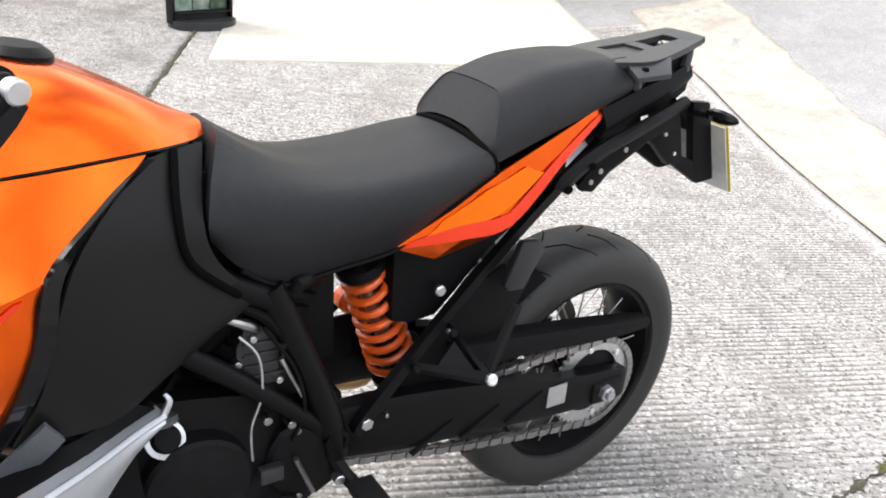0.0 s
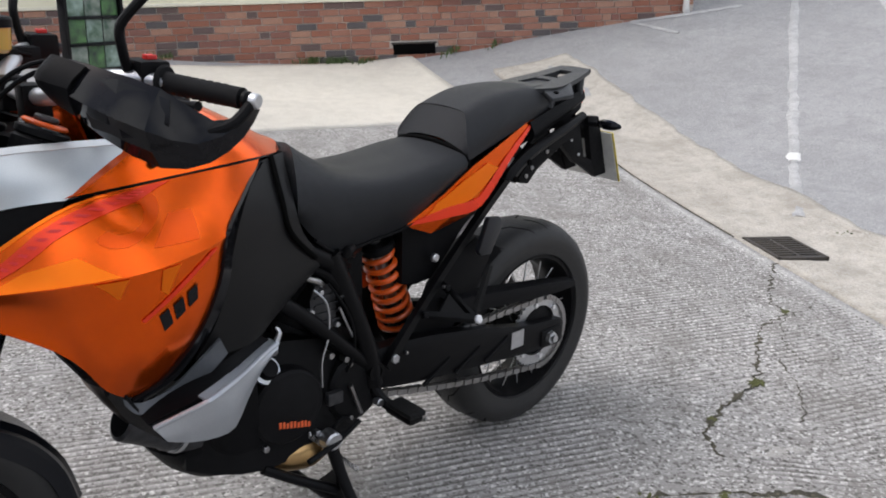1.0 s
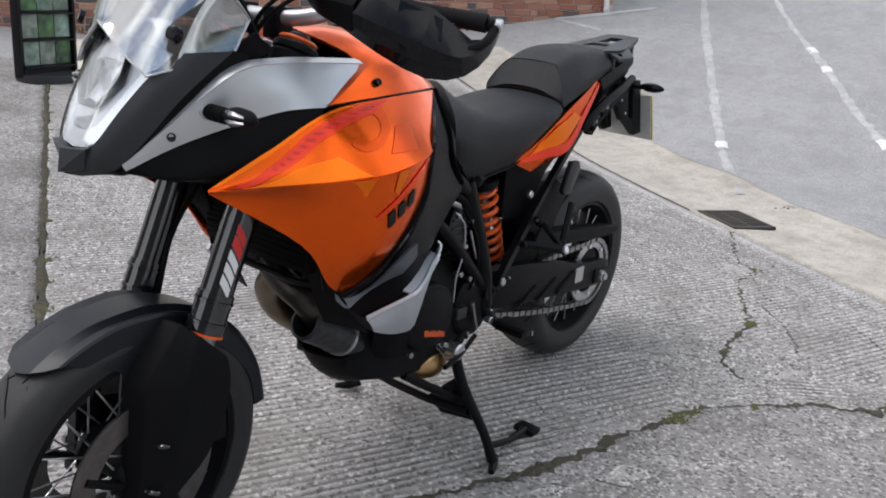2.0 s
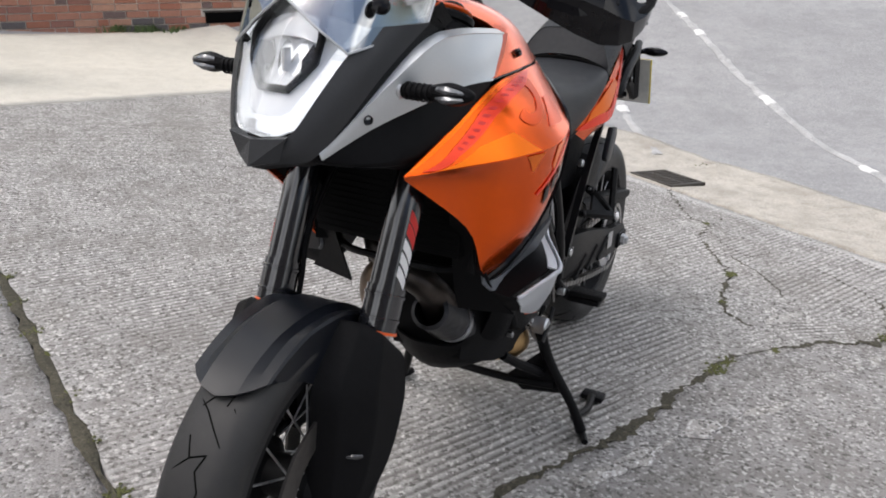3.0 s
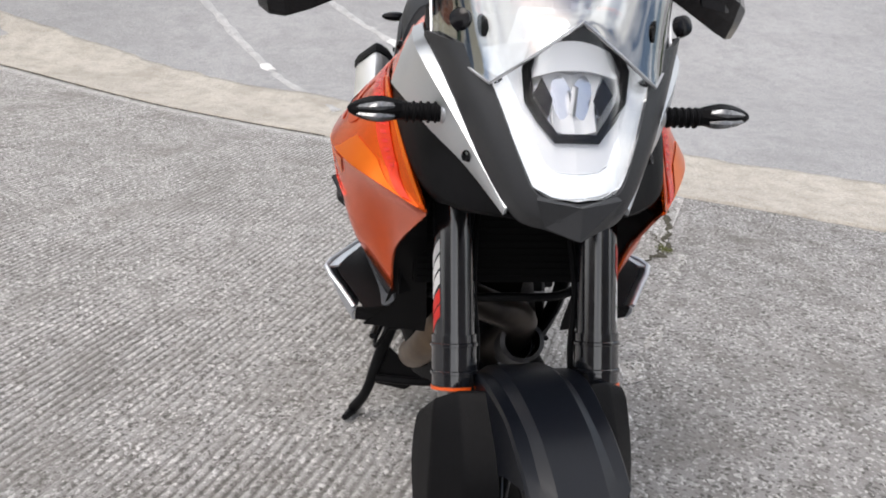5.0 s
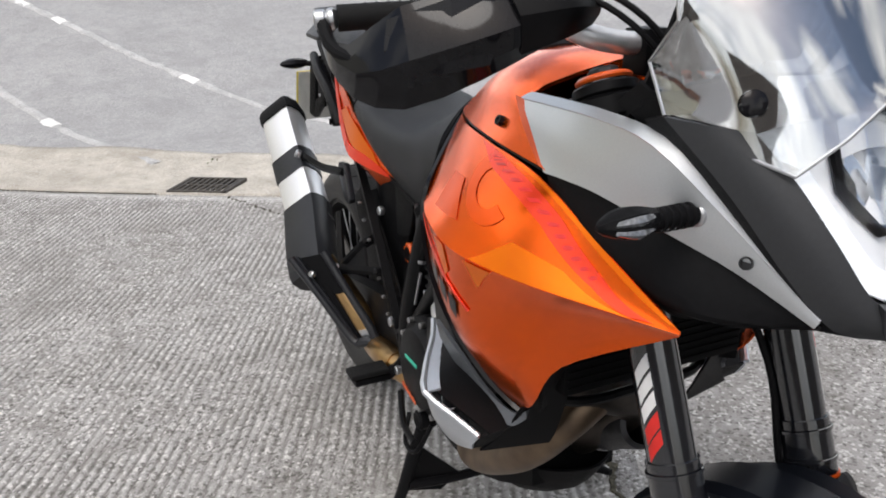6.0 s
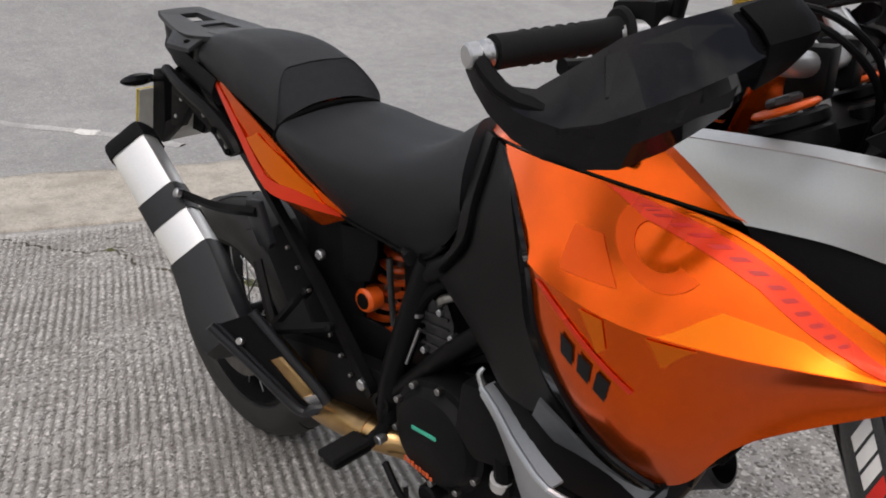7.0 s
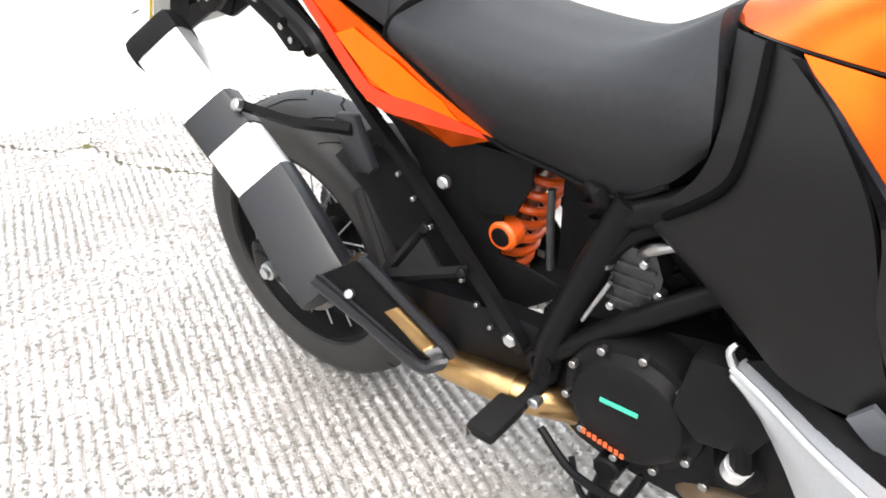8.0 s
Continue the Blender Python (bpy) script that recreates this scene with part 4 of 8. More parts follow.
def chain():
    bm = bmesh.new()
    fs = V(0.625, 0.101, 0.375)
    R1, R2, y = 0.110, 0.042, 0.101
    path = []
    for k in range(40):
        a = math.pi / 2 + 0.1 + (math.pi - 0.2) * k / 39
        path.append(RA + V(R1 * math.cos(a), y, R1 * math.sin(a)))
    low = [path[-1] + (fs + V(0, 0, -R2) - path[-1]) * (k / 38) - V(0, 0, 0.012 * math.sin(math.pi * k / 38)) for k in range(1, 38)]
    hi = [fs + V(0, 0, R2) + (path[0] - fs - V(0, 0, R2)) * (k / 38) for k in range(1, 38)]
    for p in low:
        p.y = y
    for p in hi:
        p.y = y
    front_arc = [fs + V(R2 * math.cos(a), 0, R2 * math.sin(a)) for a in (-math.pi / 2 + math.pi * k / 8 for k in range(9))]
    loop = path + low + front_arc + hi
    for i, p in enumerate(loop):
        q = loop[(i + 1) % len(loop)]
        d = (q - p)
        if d.length < 1e-5:
            continue
        d.normalize()
        up = V(-d.z, 0, d.x)
        for s in (1, -1):
            y0 = s * (0.0075 if i % 2 else 0.0045)
            cs = [p - d * 0.003 + up * 0.0075, q + d * 0.003 + up * 0.0075, q + d * 0.003 - up * 0.0075, p - d * 0.003 - up * 0.0075]
            a = [bm.verts.new(v + V(0, y0, 0)) for v in cs]
            b = [bm.verts.new(v + V(0, y0 + s * 0.002, 0)) for v in cs]
            for f in ((a[0], a[1], a[2], a[3]), (b[3], b[2], b[1], b[0]), (a[0], b[0], b[1], a[1]), (a[1], b[1], b[2], a[2]), (a[2], b[2], b[3], a[3]), (a[3], b[3], b[0], a[0])):
                bm.faces.new(f)
    bmesh.ops.recalc_face_normals(bm, faces=bm.faces)
    part("drive_chain", bm, STEEL, bike, "oily steel drive chain")


chain()


# ---- swingarm, rear shock, hugger ----
def swingarm():
    for s in (1, -1):
        rings = []
        for x, y, z, hw, hh in ((0.64, 0.10, 0.405, 0.022, 0.05), (0.5, 0.115, 0.40, 0.024, 0.06), (0.3, 0.118, 0.375, 0.022, 0.055), (0.12, 0.118, 0.345, 0.02, 0.045), (-0.05, 0.118, 0.33, 0.018, 0.04), (-0.075, 0.118, 0.33, 0.012, 0.03)):
            rings.append([V(x, s * (y + hw * cy), z + hh * cz) for cy, cz in ((-1, -0.7), (-0.7, -1), (0.7, -1), (1, -0.7), (1, 0.7), (0.7, 1), (-0.7, 1), (-1, 0.7))])
        arm = part("swingarm", loft(rings, 3), FRAME, bike, "black cast swingarm")
        part("axle_block", block((-0.055, s * 0.118 - 0.026, 0.305), (0.035, s * 0.118 + 0.026, 0.355), 0.006), ENGINE, arm)
        for k in range(3):
            x = 0.18 + k * 0.11
            part("arm_rib", tube([V(x, s * 0.14, 0.33 + 0.05), V(x + 0.09, s * 0.141, 0.36 - 0.03)], 0.006, 6, 1), FRAME, arm)
    part("swingarm_bridge", block((0.34, -0.105, 0.365), (0.46, 0.105, 0.44), 0.02), FRAME, bike)
    part("sticker", block((0.115, 0.1395, 0.335), (0.165, 0.1415, 0.385), 0), ALU, bike, "small silver label on the swingarm")
    # upper chain guard
    part("chain_guard", sheet([[V(0.40, 0.085, 0.535), V(0.2, 0.085, 0.515), V(0.0, 0.085, 0.492), V(-0.135, 0.085, 0.472)], [V(0.40, 0.122, 0.528), V(0.2, 0.122, 0.51), V(0.0, 0.122, 0.488), V(-0.135, 0.118, 0.47)], [V(0.40, 0.126, 0.485), V(0.2, 0.126, 0.47), V(0.0, 0.126, 0.455), V(-0.13, 0.12, 0.452)]], 3, 3, 0.003), PLASTIC, bike, "matt black chain guard")
    for s in (1, -1):
        nut = V(0.0, s * 0.144, 0.33)
        part("axle_nut", lathe([(0, 0.020), (0.012, 0.020), (0.013, 0.012), (0.019, 0.011), (0.020, 0.0), (0, 0.0)], nut, (0, s, 0), 6 if s > 0 else 20), ALU, bike, "silver rear axle nut")
    # mudguard hugging the rear tyre
    rows = []
    for y in (-0.08, -0.05, 0, 0.05, 0.08):
        drop = 0.03 * (abs(y) / 0.08) ** 2
        rows.append([RA + V((0.345 - drop) * math.cos(a), y, (0.345 - drop) * math.sin(a)) for a in (radians(k) for k in range(6, 62, 11))])
    part("rear_mudguard", sheet(rows, 3, 3, 0.003, (0.7, 0, 0.7)), PLASTIC, bike, "black mudguard close over the rear tyre")


swingarm()


def rear_shock():
    top, bot = V(0.565, 0.028, 0.74), V(0.435, 0.0, 0.40)
    d = (top - bot).normalized()
    sh = part("shock_absorber", tube([bot, top], 0.016, 14, 1), STEEL, bike, "rear shock absorber with an orange coil spring")
    s = d.orthogonal().normalized()
    t = d.cross(s)
    n = 8.5
    pts = []
    for k in range(int(n * 16) + 1):
        a = k * math.tau / 16
        f = k / (n * 16)
        r = 0.035 + 0.010 * (1 - f)
        pts.append(bot + d * (0.03 + 0.255 * f) + (s * math.cos(a) + t * math.sin(a)) * r)
    part("spring", tube(pts, 0.0075, 8, 1), SPRING, sh, "bright orange coil spring")
    part("spring_seat", disc(bot + d * 0.005, bot + d * 0.026, 0.05, 0.004), FRAME, sh)
    part("spring_seat", disc(bot + d * 0.287, bot + d * 0.31, 0.045, 0.004), FRAME, sh)
    part("shock_body", disc(bot + d * 0.02, bot + d * 0.12, 0.026, 0.004), FRAME, sh)
    part("reservoir", disc(V(0.515, -0.045, 0.562), V(0.515, -0.0795, 0.562), 0.026, 0.005), SPRING, sh, "orange adjuster housing")
    part("adjuster", disc(V(0.515, -0.078, 0.562), V(0.515, -0.0815, 0.562), 0.017, 0.001, 16), FRAME, sh)
    part("hugger_side", sheet([[V(0.36, -0.085, 0.715), V(0.45, -0.08, 0.72), V(0.515, -0.075, 0.72)], [V(0.36, -0.085, 0.60), V(0.45, -0.08, 0.60), V(0.515, -0.075, 0.60)], [V(0.35, -0.08, 0.45), V(0.43, -0.075, 0.44), V(0.50, -0.07, 0.44)]], 3, 3, 0.006, (0, -1, 0)), PLASTIC, bike, "black inner splash panel")
    part("inner_guard", slab_of([(0.470, -0.082, 0.715), (0.575, -0.082, 0.715), (0.572, -0.082, 0.672), (0.545, -0.082, 0.615), (0.500, -0.082, 0.600), (0.470, -0.082, 0.600)], (0, -0.006, 0), 0.002), PLASTIC, bike, "black inner guard beside the rear shock")
    part("inner_guard", slab_of([(0.470, -0.072, 0.525), (0.560, -0.072, 0.520), (0.640, -0.072, 0.500), (0.540, -0.072, 0.420), (0.470, -0.072, 0.45)], (0, -0.006, 0), 0.002), PLASTIC, bike)
    part("shock_strut", tube([(0.607, -0.086, 0.680), (0.609, -0.088, 0.62), (0.612, -0.086, 0.545)], 0.006, 10, 3), ENGINE_GREY, bike, "grey strut beside the shock")
    part("battery_box", block((0.600, -0.05, 0.52), (0.675, 0.05, 0.70), 0.008), PLASTIC, bike)


rear_shock()


# ---- frame ----
def frame_tubes():
    fr = part("main_frame", tube([(1.14, 0, 0.90), (1.19, 0, 0.98), (1.22, 0, 1.02)], 0.034, 16, 2), FRAME, bike, "black tubular steel frame")
    for s in (1, -1):
        for name, pts, r in (
            ("frame_tube", [(1.16, s * 0.045, 0.93), (1.0, s * 0.115, 0.85), (0.86, s * 0.125, 0.77), (0.745, s * 0.115, 0.70)], 0.021),
            ("frame_tube", [(0.745, s * 0.112, 0.72), (0.70, s * 0.122, 0.60), (0.655, s * 0.128, 0.47), (0.64, s * 0.128, 0.38)], 0.025),
            ("frame_tube", [(0.645, s * 0.128, 0.425), (0.74, s * 0.132, 0.518), (0.84, s * 0.138, 0.612), (1.0, s * 0.12, 0.74)], 0.017),
            ("frame_tube", [(1.15, s * 0.04, 0.88), (1.08, s * 0.1, 0.76), (1.0, s * 0.12, 0.66)], 0.018),
            ("frame_tube", [(0.70, s * 0.11, 0.71), (0.69, s * 0.11, 0.72), (0.63, s * 0.06, 0.70)], 0.016),
            ("subframe_tube", [(0.745, s * 0.105, 0.725), (0.52, s * 0.088, 0.76), (0.25, s * 0.075, 0.86), (0.0, s * 0.06, 0.955)], 0.014),
        ):
            part(name, tube(pts, r, 12, 3), FRAME, fr)
        # the long cast rail up to the tail
        rail = []
        for x, y, z, w in ((0.605, 0.138, 0.415, 0.02), (0.58, 0.138, 0.45, 0.024), (0.42, 0.118, 0.60, 0.02), (0.25, 0.10, 0.745, 0.02), (0.10, 0.085, 0.86, 0.022), (-0.02, 0.072, 0.945, 0.02)):
            n = V(0.66, 0, 0.75)
            rail.append([V(x, s * (y - 0.009), z) - n * w * 0.5, V(x, s * (y + 0.007), z) - n * w * 0.5, V(x, s * (y + 0.009), z) + n * w * 0.5, V(x, s * (y - 0.009), z) + n * w * 0.5])
        part("tail_rail", loft(rail, 4), FRAME, fr)
        p = V(0.589, s * 0.142, 0.437)
        part("bolt", disc(p, p + V(0, s * 0.012, 0), 0.012, 0.002, 6), ALU, fr)
        p = V(0.644, s * 0.142, 0.42)
        part("pivot_cap", lathe([(0.0, 0.0), (0.012, 0.0), (0.014, 0.01), (0.022, 0.01), (0.024, -0.012), (0, -0.012)], p, (0, s, 0), 20), FRAME, fr)
        p = V(0.427, s * 0.098, 0.646)
        part("bolt", disc(p, p + V(0, s * 0.014, 0), 0.011, 0.003, 12), ALU, fr)
        # inner dark battery box and airbox
    part("battery_box", loft([[V(x, -w, z0), V(x, w, z0), V(x, w, z1), V(x, -w, z1)] for x, w, z0, z1 in ((0.12, 0.055, 0.80, 0.93), (0.3, 0.075, 0.70, 0.86), (0.42, 0.085, 0.585, 0.80), (0.50, 0.07, 0.58, 0.76))], 2), PLASTIC, bike, "matt black under-seat box")
    part("airbox", loft([[V(x, -w, z0), V(x, w, z0), V(x, w * 0.8, z1), V(x, -w * 0.8, z1)] for x, w, z0, z1 in ((0.76, 0.09, 0.70, 0.88), (0.9, 0.13, 0.66, 0.92), (1.05, 0.155, 0.62, 0.95), (1.2, 0.12, 0.62, 0.93))], 3), PLASTIC, bike, "black airbox under the tank")


frame_tubes()


# ---- engine ----
def engine():
    en = part("engine", loft([[V(x, -w, z0), V(x, w, z0), V(x, w * 1.05, (z0 + z1) / 2), V(x, w * 0.85, z1), V(x, -w * 0.85, z1), V(x, -w * 1.05, (z0 + z1) / 2)] for x, w, z0, z1 in ((0.60, 0.09, 0.33, 0.46), (0.70, 0.115, 0.27, 0.50), (0.85, 0.125, 0.26, 0.54), (0.98, 0.12, 0.27, 0.55), (1.08, 0.08, 0.30, 0.50))], 3), ENGINE, bike, "black twin-cylinder engine")
    # cylinders of the vee
    for p0, p1, r in ((V(0.90, 0, 0.50), V(1.06, 0, 0.72), 0.085), (V(0.80, 0, 0.50), V(0.68, 0, 0.70), 0.082)):
        d = (p1 - p0)
        prof = [(0, 0)]
        k = 0
        while k < 9:
            f = k / 9 * d.length
            prof += [(r, f), (r, f + 0.010), (r - 0.012, f + 0.011), (r - 0.012, f + d.length / 9 - 0.001)]
            k += 1
        prof += [(r, d.length), (r * 0.9, d.length + 0.06), (0, d.length + 0.07)]
        part("cylinder", lathe(prof, p0, d, 28), ENGINE, en)
    # left ignition cover
    c = V(0.875, 0.118, 0.405)
    cov = part("ignition_cover", lathe([(0, 0.036), (0.06, 0.036), (0.068, 0.032), (0.080, 0.03), (0.086, 0.024), (0.088, 0.0), (0.088, -0.02), (0, -0.02)], c, (0, 1, 0), 40), ENGINE, en, "round matt black engine cover")
    for k in range(9):
        part("cover_lettering", block((0.832 + k * 0.0088, 0.1535, 0.350 + k * 0.0024), (0.838 + k * 0.0088, 0.1555, 0.362 + k * 0.0024 + (0.003 if k % 3 else 0)), 0), ORANGE_INK, cov)
    # gearbox and sprocket cover
    part("sprocket_cover", loft([[V(0.69 + 0.075 * math.cos(a) * k, 0.10 + y, 0.385 + 0.085 * math.sin(a) * k) for a in (j * math.tau / 14 for j in range(14))] for k, y in ((1, 0), (1, 0.028), (0.9, 0.036), (0.5, 0.04))], 1), ENGINE, en)
    for k in range(5):
        a = k * math.tau / 5
        p = V(0.69 + 0.062 * math.cos(a), 0.128, 0.385 + 0.072 * math.sin(a))
        part("cover_bolt", disc(p, p + V(0, 0.012, 0), 0.006, 0.001, 8), STEEL, en)
    # right clutch cover
    c = V(0.800, -0.125, 0.425)
    clutch = part("clutch_cover", lathe([(0, 0.058), (0.07, 0.058), (0.082, 0.052), (0.088, 0.04), (0.092, 0.036), (0.104, 0.034), (0.106, 0.028), (0.106, -0.02), (0, -0.02)], c, (0, -1, 0), 44), ENGINE, en, "round black clutch cover with small lettering")
    for k in range(10):
        a = k * math.tau / 10 + 0.2
        p = c + V(0.099 * math.cos(a), -0.034, 0.099 * math.sin(a))
        part("cover_bolt", disc(p, p + V(0, -0.012, 0), 0.0065, 0.001, 8), STEEL, en)
    part("green_mark", block((0.765, -0.1852, 0.440), (0.822, -0.1835, 0.447), 0), GREEN, clutch)
    for k in range(8):
        part("cover_lettering", block((0.805 - k * 0.0088, -0.1852, 0.352 + k * 0.0018), (0.811 - k * 0.0088, -0.1835, 0.360 + k * 0.0018 + (0.002 if k % 2 else 0)), 0), ORANGE_INK, clutch)
    # water pump and hoses, right front
    part("water_pump", lathe([(0, 0.05), (0.025, 0.05), (0.034, 0.035), (0.042, 0.02), (0.042, 0.0), (0, 0.0)], V(0.955, -0.12, 0.40), (0, -1, 0), 24), ENGINE, en)
    part("hose", tube([(0.955, -0.165, 0.40), (0.96, -0.175, 0.44), (0.94, -0.15, 0.50), (0.98, -0.12, 0.56)], 0.016, 10, 4), PLASTIC, en)
    part("hose_clip", disc(V(0.953, -0.172, 0.415), V(0.958, -0.177, 0.437), 0.0185, 0.001), BRIGHT, en)
    # cylinder heads, injectors and lines seen through the frame
    for sd in (1, -1):
        hd = part("cylinder_head", loft([[V(0.755 + dx + 0.03 * a, sd * y, 0.60 + 0.055 * b) for a, b in ((-1, -0.9), (1, -1), (1.15, 0.4), (0.7, 1), (-0.8, 1), (-1.1, 0.3))] for dx, y in ((0, 0.06), (0, 0.105), (0.006, 0.116), (0.01, 0.12))], 1), ENGINE_GREY, en, "grey cast cylinder head", 25)
        for k in range(4):
            part("head_rib", block((0.725, min(sd * 0.114, sd * 0.124), 0.565 + k * 0.020), (0.79, max(sd * 0.114, sd * 0.124), 0.571 + k * 0.020), 0.001), ENGINE_GREY, hd)
        for x, z in ((0.735, 0.643), (0.775, 0.640), (0.735, 0.556), (0.785, 0.552), (0.80, 0.60)):
            part("head_bolt", disc(V(x, sd * 0.112, z), V(x, sd * 0.130, z), 0.0065, 0.001, 6), ALU, hd)
        part("throttle_body", tube([(0.83, sd * 0.06, 0.62), (0.80, sd * 0.09, 0.69)], 0.030, 14, 1), ENGINE, en)
        part("injector", tube([V(0.765, sd * 0.118, 0.648), V(0.785, sd * 0.128, 0.668), V(0.815, sd * 0.120, 0.680)], [0.007, 0.009, 0.006], 10, 3), STEEL, en)
        part("hose_clip", lathe([(0.012, -0.004), (0.0145, -0.004), (0.0145, 0.004), (0.012, 0.004)], V(0.72, sd * 0.125, 0.625), (0.4, 0, 1), 16, True), ALU, en)
        part("hose", tube([V(0.70, sd * 0.10, 0.56), V(0.72, sd * 0.125, 0.625), V(0.755, sd * 0.12, 0.675), V(0.80, sd * 0.11, 0.70)], 0.0115, 10, 4), PLASTIC, en)
        part("linkage_rod", tube([V(0.70, sd * 0.135, 0.52), V(0.735, sd * 0.135, 0.60)], 0.0035, 8, 1), ALU, en)
    part("cable", tube([(0.80, 0.135, 0.655), (0.775, 0.146, 0.62), (0.772, 0.146, 0.55), (0.79, 0.145, 0.49), (0.789, 0.142, 0.425)], 0.0024, 8, 6), ALU, en, "thin bare cable")
    part("cable", tube([(0.76, 0.13, 0.66), (0.715, 0.142, 0.58), (0.70, 0.142, 0.50), (0.72, 0.14, 0.44)], 0.0032, 8, 6), PLASTIC, en)
    part("cable", tube([(0.70, 0.13, 0.30), (0.74, 0.145, 0.33), (0.77, 0.14, 0.30)], 0.005, 8, 5), PLASTIC, en)
    part("cable_tie_block", block((0.74, 0.135, 0.375), (0.78, 0.152, 0.405), 0.004), ENGINE_GREY, en)
    part("oil_filler", lathe([(0, 0.02), (0.018, 0.02), (0.022, 0.012), (0.022, 0), (0, 0)], V(0.915, 0.125, 0.50), (0, 1, 0.6), 18), PLASTIC, en)
    part("oil_filler_ring", lathe([(0.022, 0.0), (0.030, 0.002), (0.030, 0.01), (0.022, 0.012)], V(0.915, 0.12, 0.495), (0, 1, 0.6), 20, True), ALU, en, "bright ring below the filler cap")
    for x, z in ((0.93, 0.56), (0.76, 0.49), (0.72, 0.47), (0.98, 0.45), (0.80, 0.31), (0.93, 0.32)):
        part("engine_bolt", disc(V(x, 0.118, z), V(x, 0.14, z), 0.0075, 0.001, 8), STEEL, en)
        part("engine_bolt", disc(V(x - 0.02, -0.14, z), V(x - 0.02, -0.118, z), 0.0075, 0.001, 8), STEEL, en)
    # gear lever
    part("gear_lever", tube([(0.70, 0.155, 0.315), (0.78, 0.17, 0.29), (0.86, 0.185, 0.285)], 0.006, 8, 3), FRAME, en)
    part("gear_lever_rod", tube([(0.69, 0.15, 0.33), (0.72, 0.15, 0.41)], 0.005, 8, 1), STEEL, en)
    return en


engine()


def exhaust():
    ex = part("exhaust_header", tube([(1.10, -0.07, 0.61), (1.145, -0.082, 0.590), (1.178, -0.065, 0.552), (1.188, -0.01, 0.520), (1.178, 0.042, 0.494), (1.13, 0.050, 0.440), (1.04, 0.025, 0.355), (0.92, 0.03, 0.29), (0.80, 0.03, 0.275), (0.70, -0.06, 0.29)], [0.028, 0.028, 0.029, 0.030, 0.032, 0.038, 0.042, 0.042, 0.036, 0.031], 18, 5), PIPE, bike, "dark heat-stained exhaust header pipe")
    part("second_header", tube([(1.182, -0.035, 0.522), (1.168, -0.078, 0.478), (1.11, -0.108, 0.402), (1.01, -0.118, 0.330), (0.92, -0.112, 0.290), (0.82, -0.07, 0.275)], 0.031, 18, 5), PIPE_BROWN, ex, "brown heat-tinted second pipe")
    part("pipe_sleeve", lathe([(0.032, 0), (0.040, 0.004), (0.042, 0.09), (0.045, 0.096), (0.045, 0.108), (0.042, 0.114), (0.041, 0.172), (0.034, 0.178)], stood(1.190, 0.058, 0.466), stood(1.04, 0.060, 0.380) - stood(1.190, 0.058, 0.466), 28), ENGINE_GREY, ex, "dark grey sleeve round the pipe")
    part("header_clamp", lathe([(0.041, 0.118), (0.0465, 0.119), (0.0465, 0.128), (0.041, 0.129)], stood(1.190, 0.058, 0.466), stood(1.04, 0.060, 0.380) - stood(1.190, 0.058, 0.466), 28, True), ALU, ex, "bright pipe clamp")
    part("collector", tube([(0.92, 0.06, 0.270), (0.86, 0.090, 0.258), (0.79, 0.085, 0.252), (0.73, 0.0, 0.262), (0.68, -0.09, 0.295)], [0.034, 0.040, 0.046, 0.044, 0.036], 16, 4), GOLD, ex, "bronze coloured exhaust collector")
    part("pipe_clamp", tube([(0.600, -0.141, 0.331), (0.575, -0.146, 0.330)], 0.0345, 18, 1), GOLD, ex)
    # silencer: a flat-faced can that leans outwards, rising to the tail; its broad face looks up and out
    back, across = V(-0.81, 0.05, 0.585).normalized(), V(0.40, 0.66, 0.60)
    across = (across - back * across.dot(back)).normalized()
    face = back.cross(across)
    face = face if face.y < 0 else -face
    edge = V(-0.195, -0.250, 0.774)
    shape = ((0, -0.014), (0.004, -0.003), (0.016, 0), (0.084, 0), (0.096, -0.003), (0.102, -0.016), (0.104, -0.045), (0.092, -0.082), (0.070, -0.096), (0.030, -0.096), (0.008, -0.082), (-0.006, -0.045))

    def ring(f, grow=0.0, sink=0.0, out=0.0):
        c = edge - back * f + V(0, -out, 0)
        q = []
        for a, b in shape:
            k = 0.05 + (a - 0.05) * (1 + grow * 2), -0.048 + (b + 0.048) * (1 + grow * 2)
            q.append(c + across * k[0] + face * (k[1] - sink))
        return [stood(*p) for p in q]
    can = part("silencer", loft([ring(0.012), ring(0.12), ring(0.26), ring(0.40)], 1), BRIGHT, bike, "brushed steel silencer with black end and heat shield", 30)
    part("heat_shield", loft([ring(0.345, 0.03), ring(0.40, 0.05, 0, 0.006), ring(0.47, 0.06, 0, 0.016), ring(0.54, 0.05, 0, 0.024), ring(0.566, 0.03, 0.002, 0.024)], 3), HEAT, can, "satin black heat shield", 30)
    part("band", loft([ring(0.178, 0.025), ring(0.252, 0.025)], 1), HEAT, can, "black clamp band", 30)
    part("end_cap", loft([ring(0.030, 0.045), ring(0.004, 0.045), ring(-0.012, 0.0), ring(-0.018, -0.12)], 1), PLASTIC, can, "black end cap", 30)
    core = edge + across * 0.05 - face * 0.048
    part("outlet", tube([stood(*(core + back * 0.012)), stood(*(core + back * 0.024))], 0.024, 18, 1), HOLE, can)
    # tapering foot below the shield: a recessed plate inside a rounded rim, open round the pipe
    step_out, step_in, low, tip = V(0.308, -0.306, 0.526), V(0.352, -0.236, 0.545), V(0.418, -0.200, 0.334), V(0.462, -0.158, 0.352)
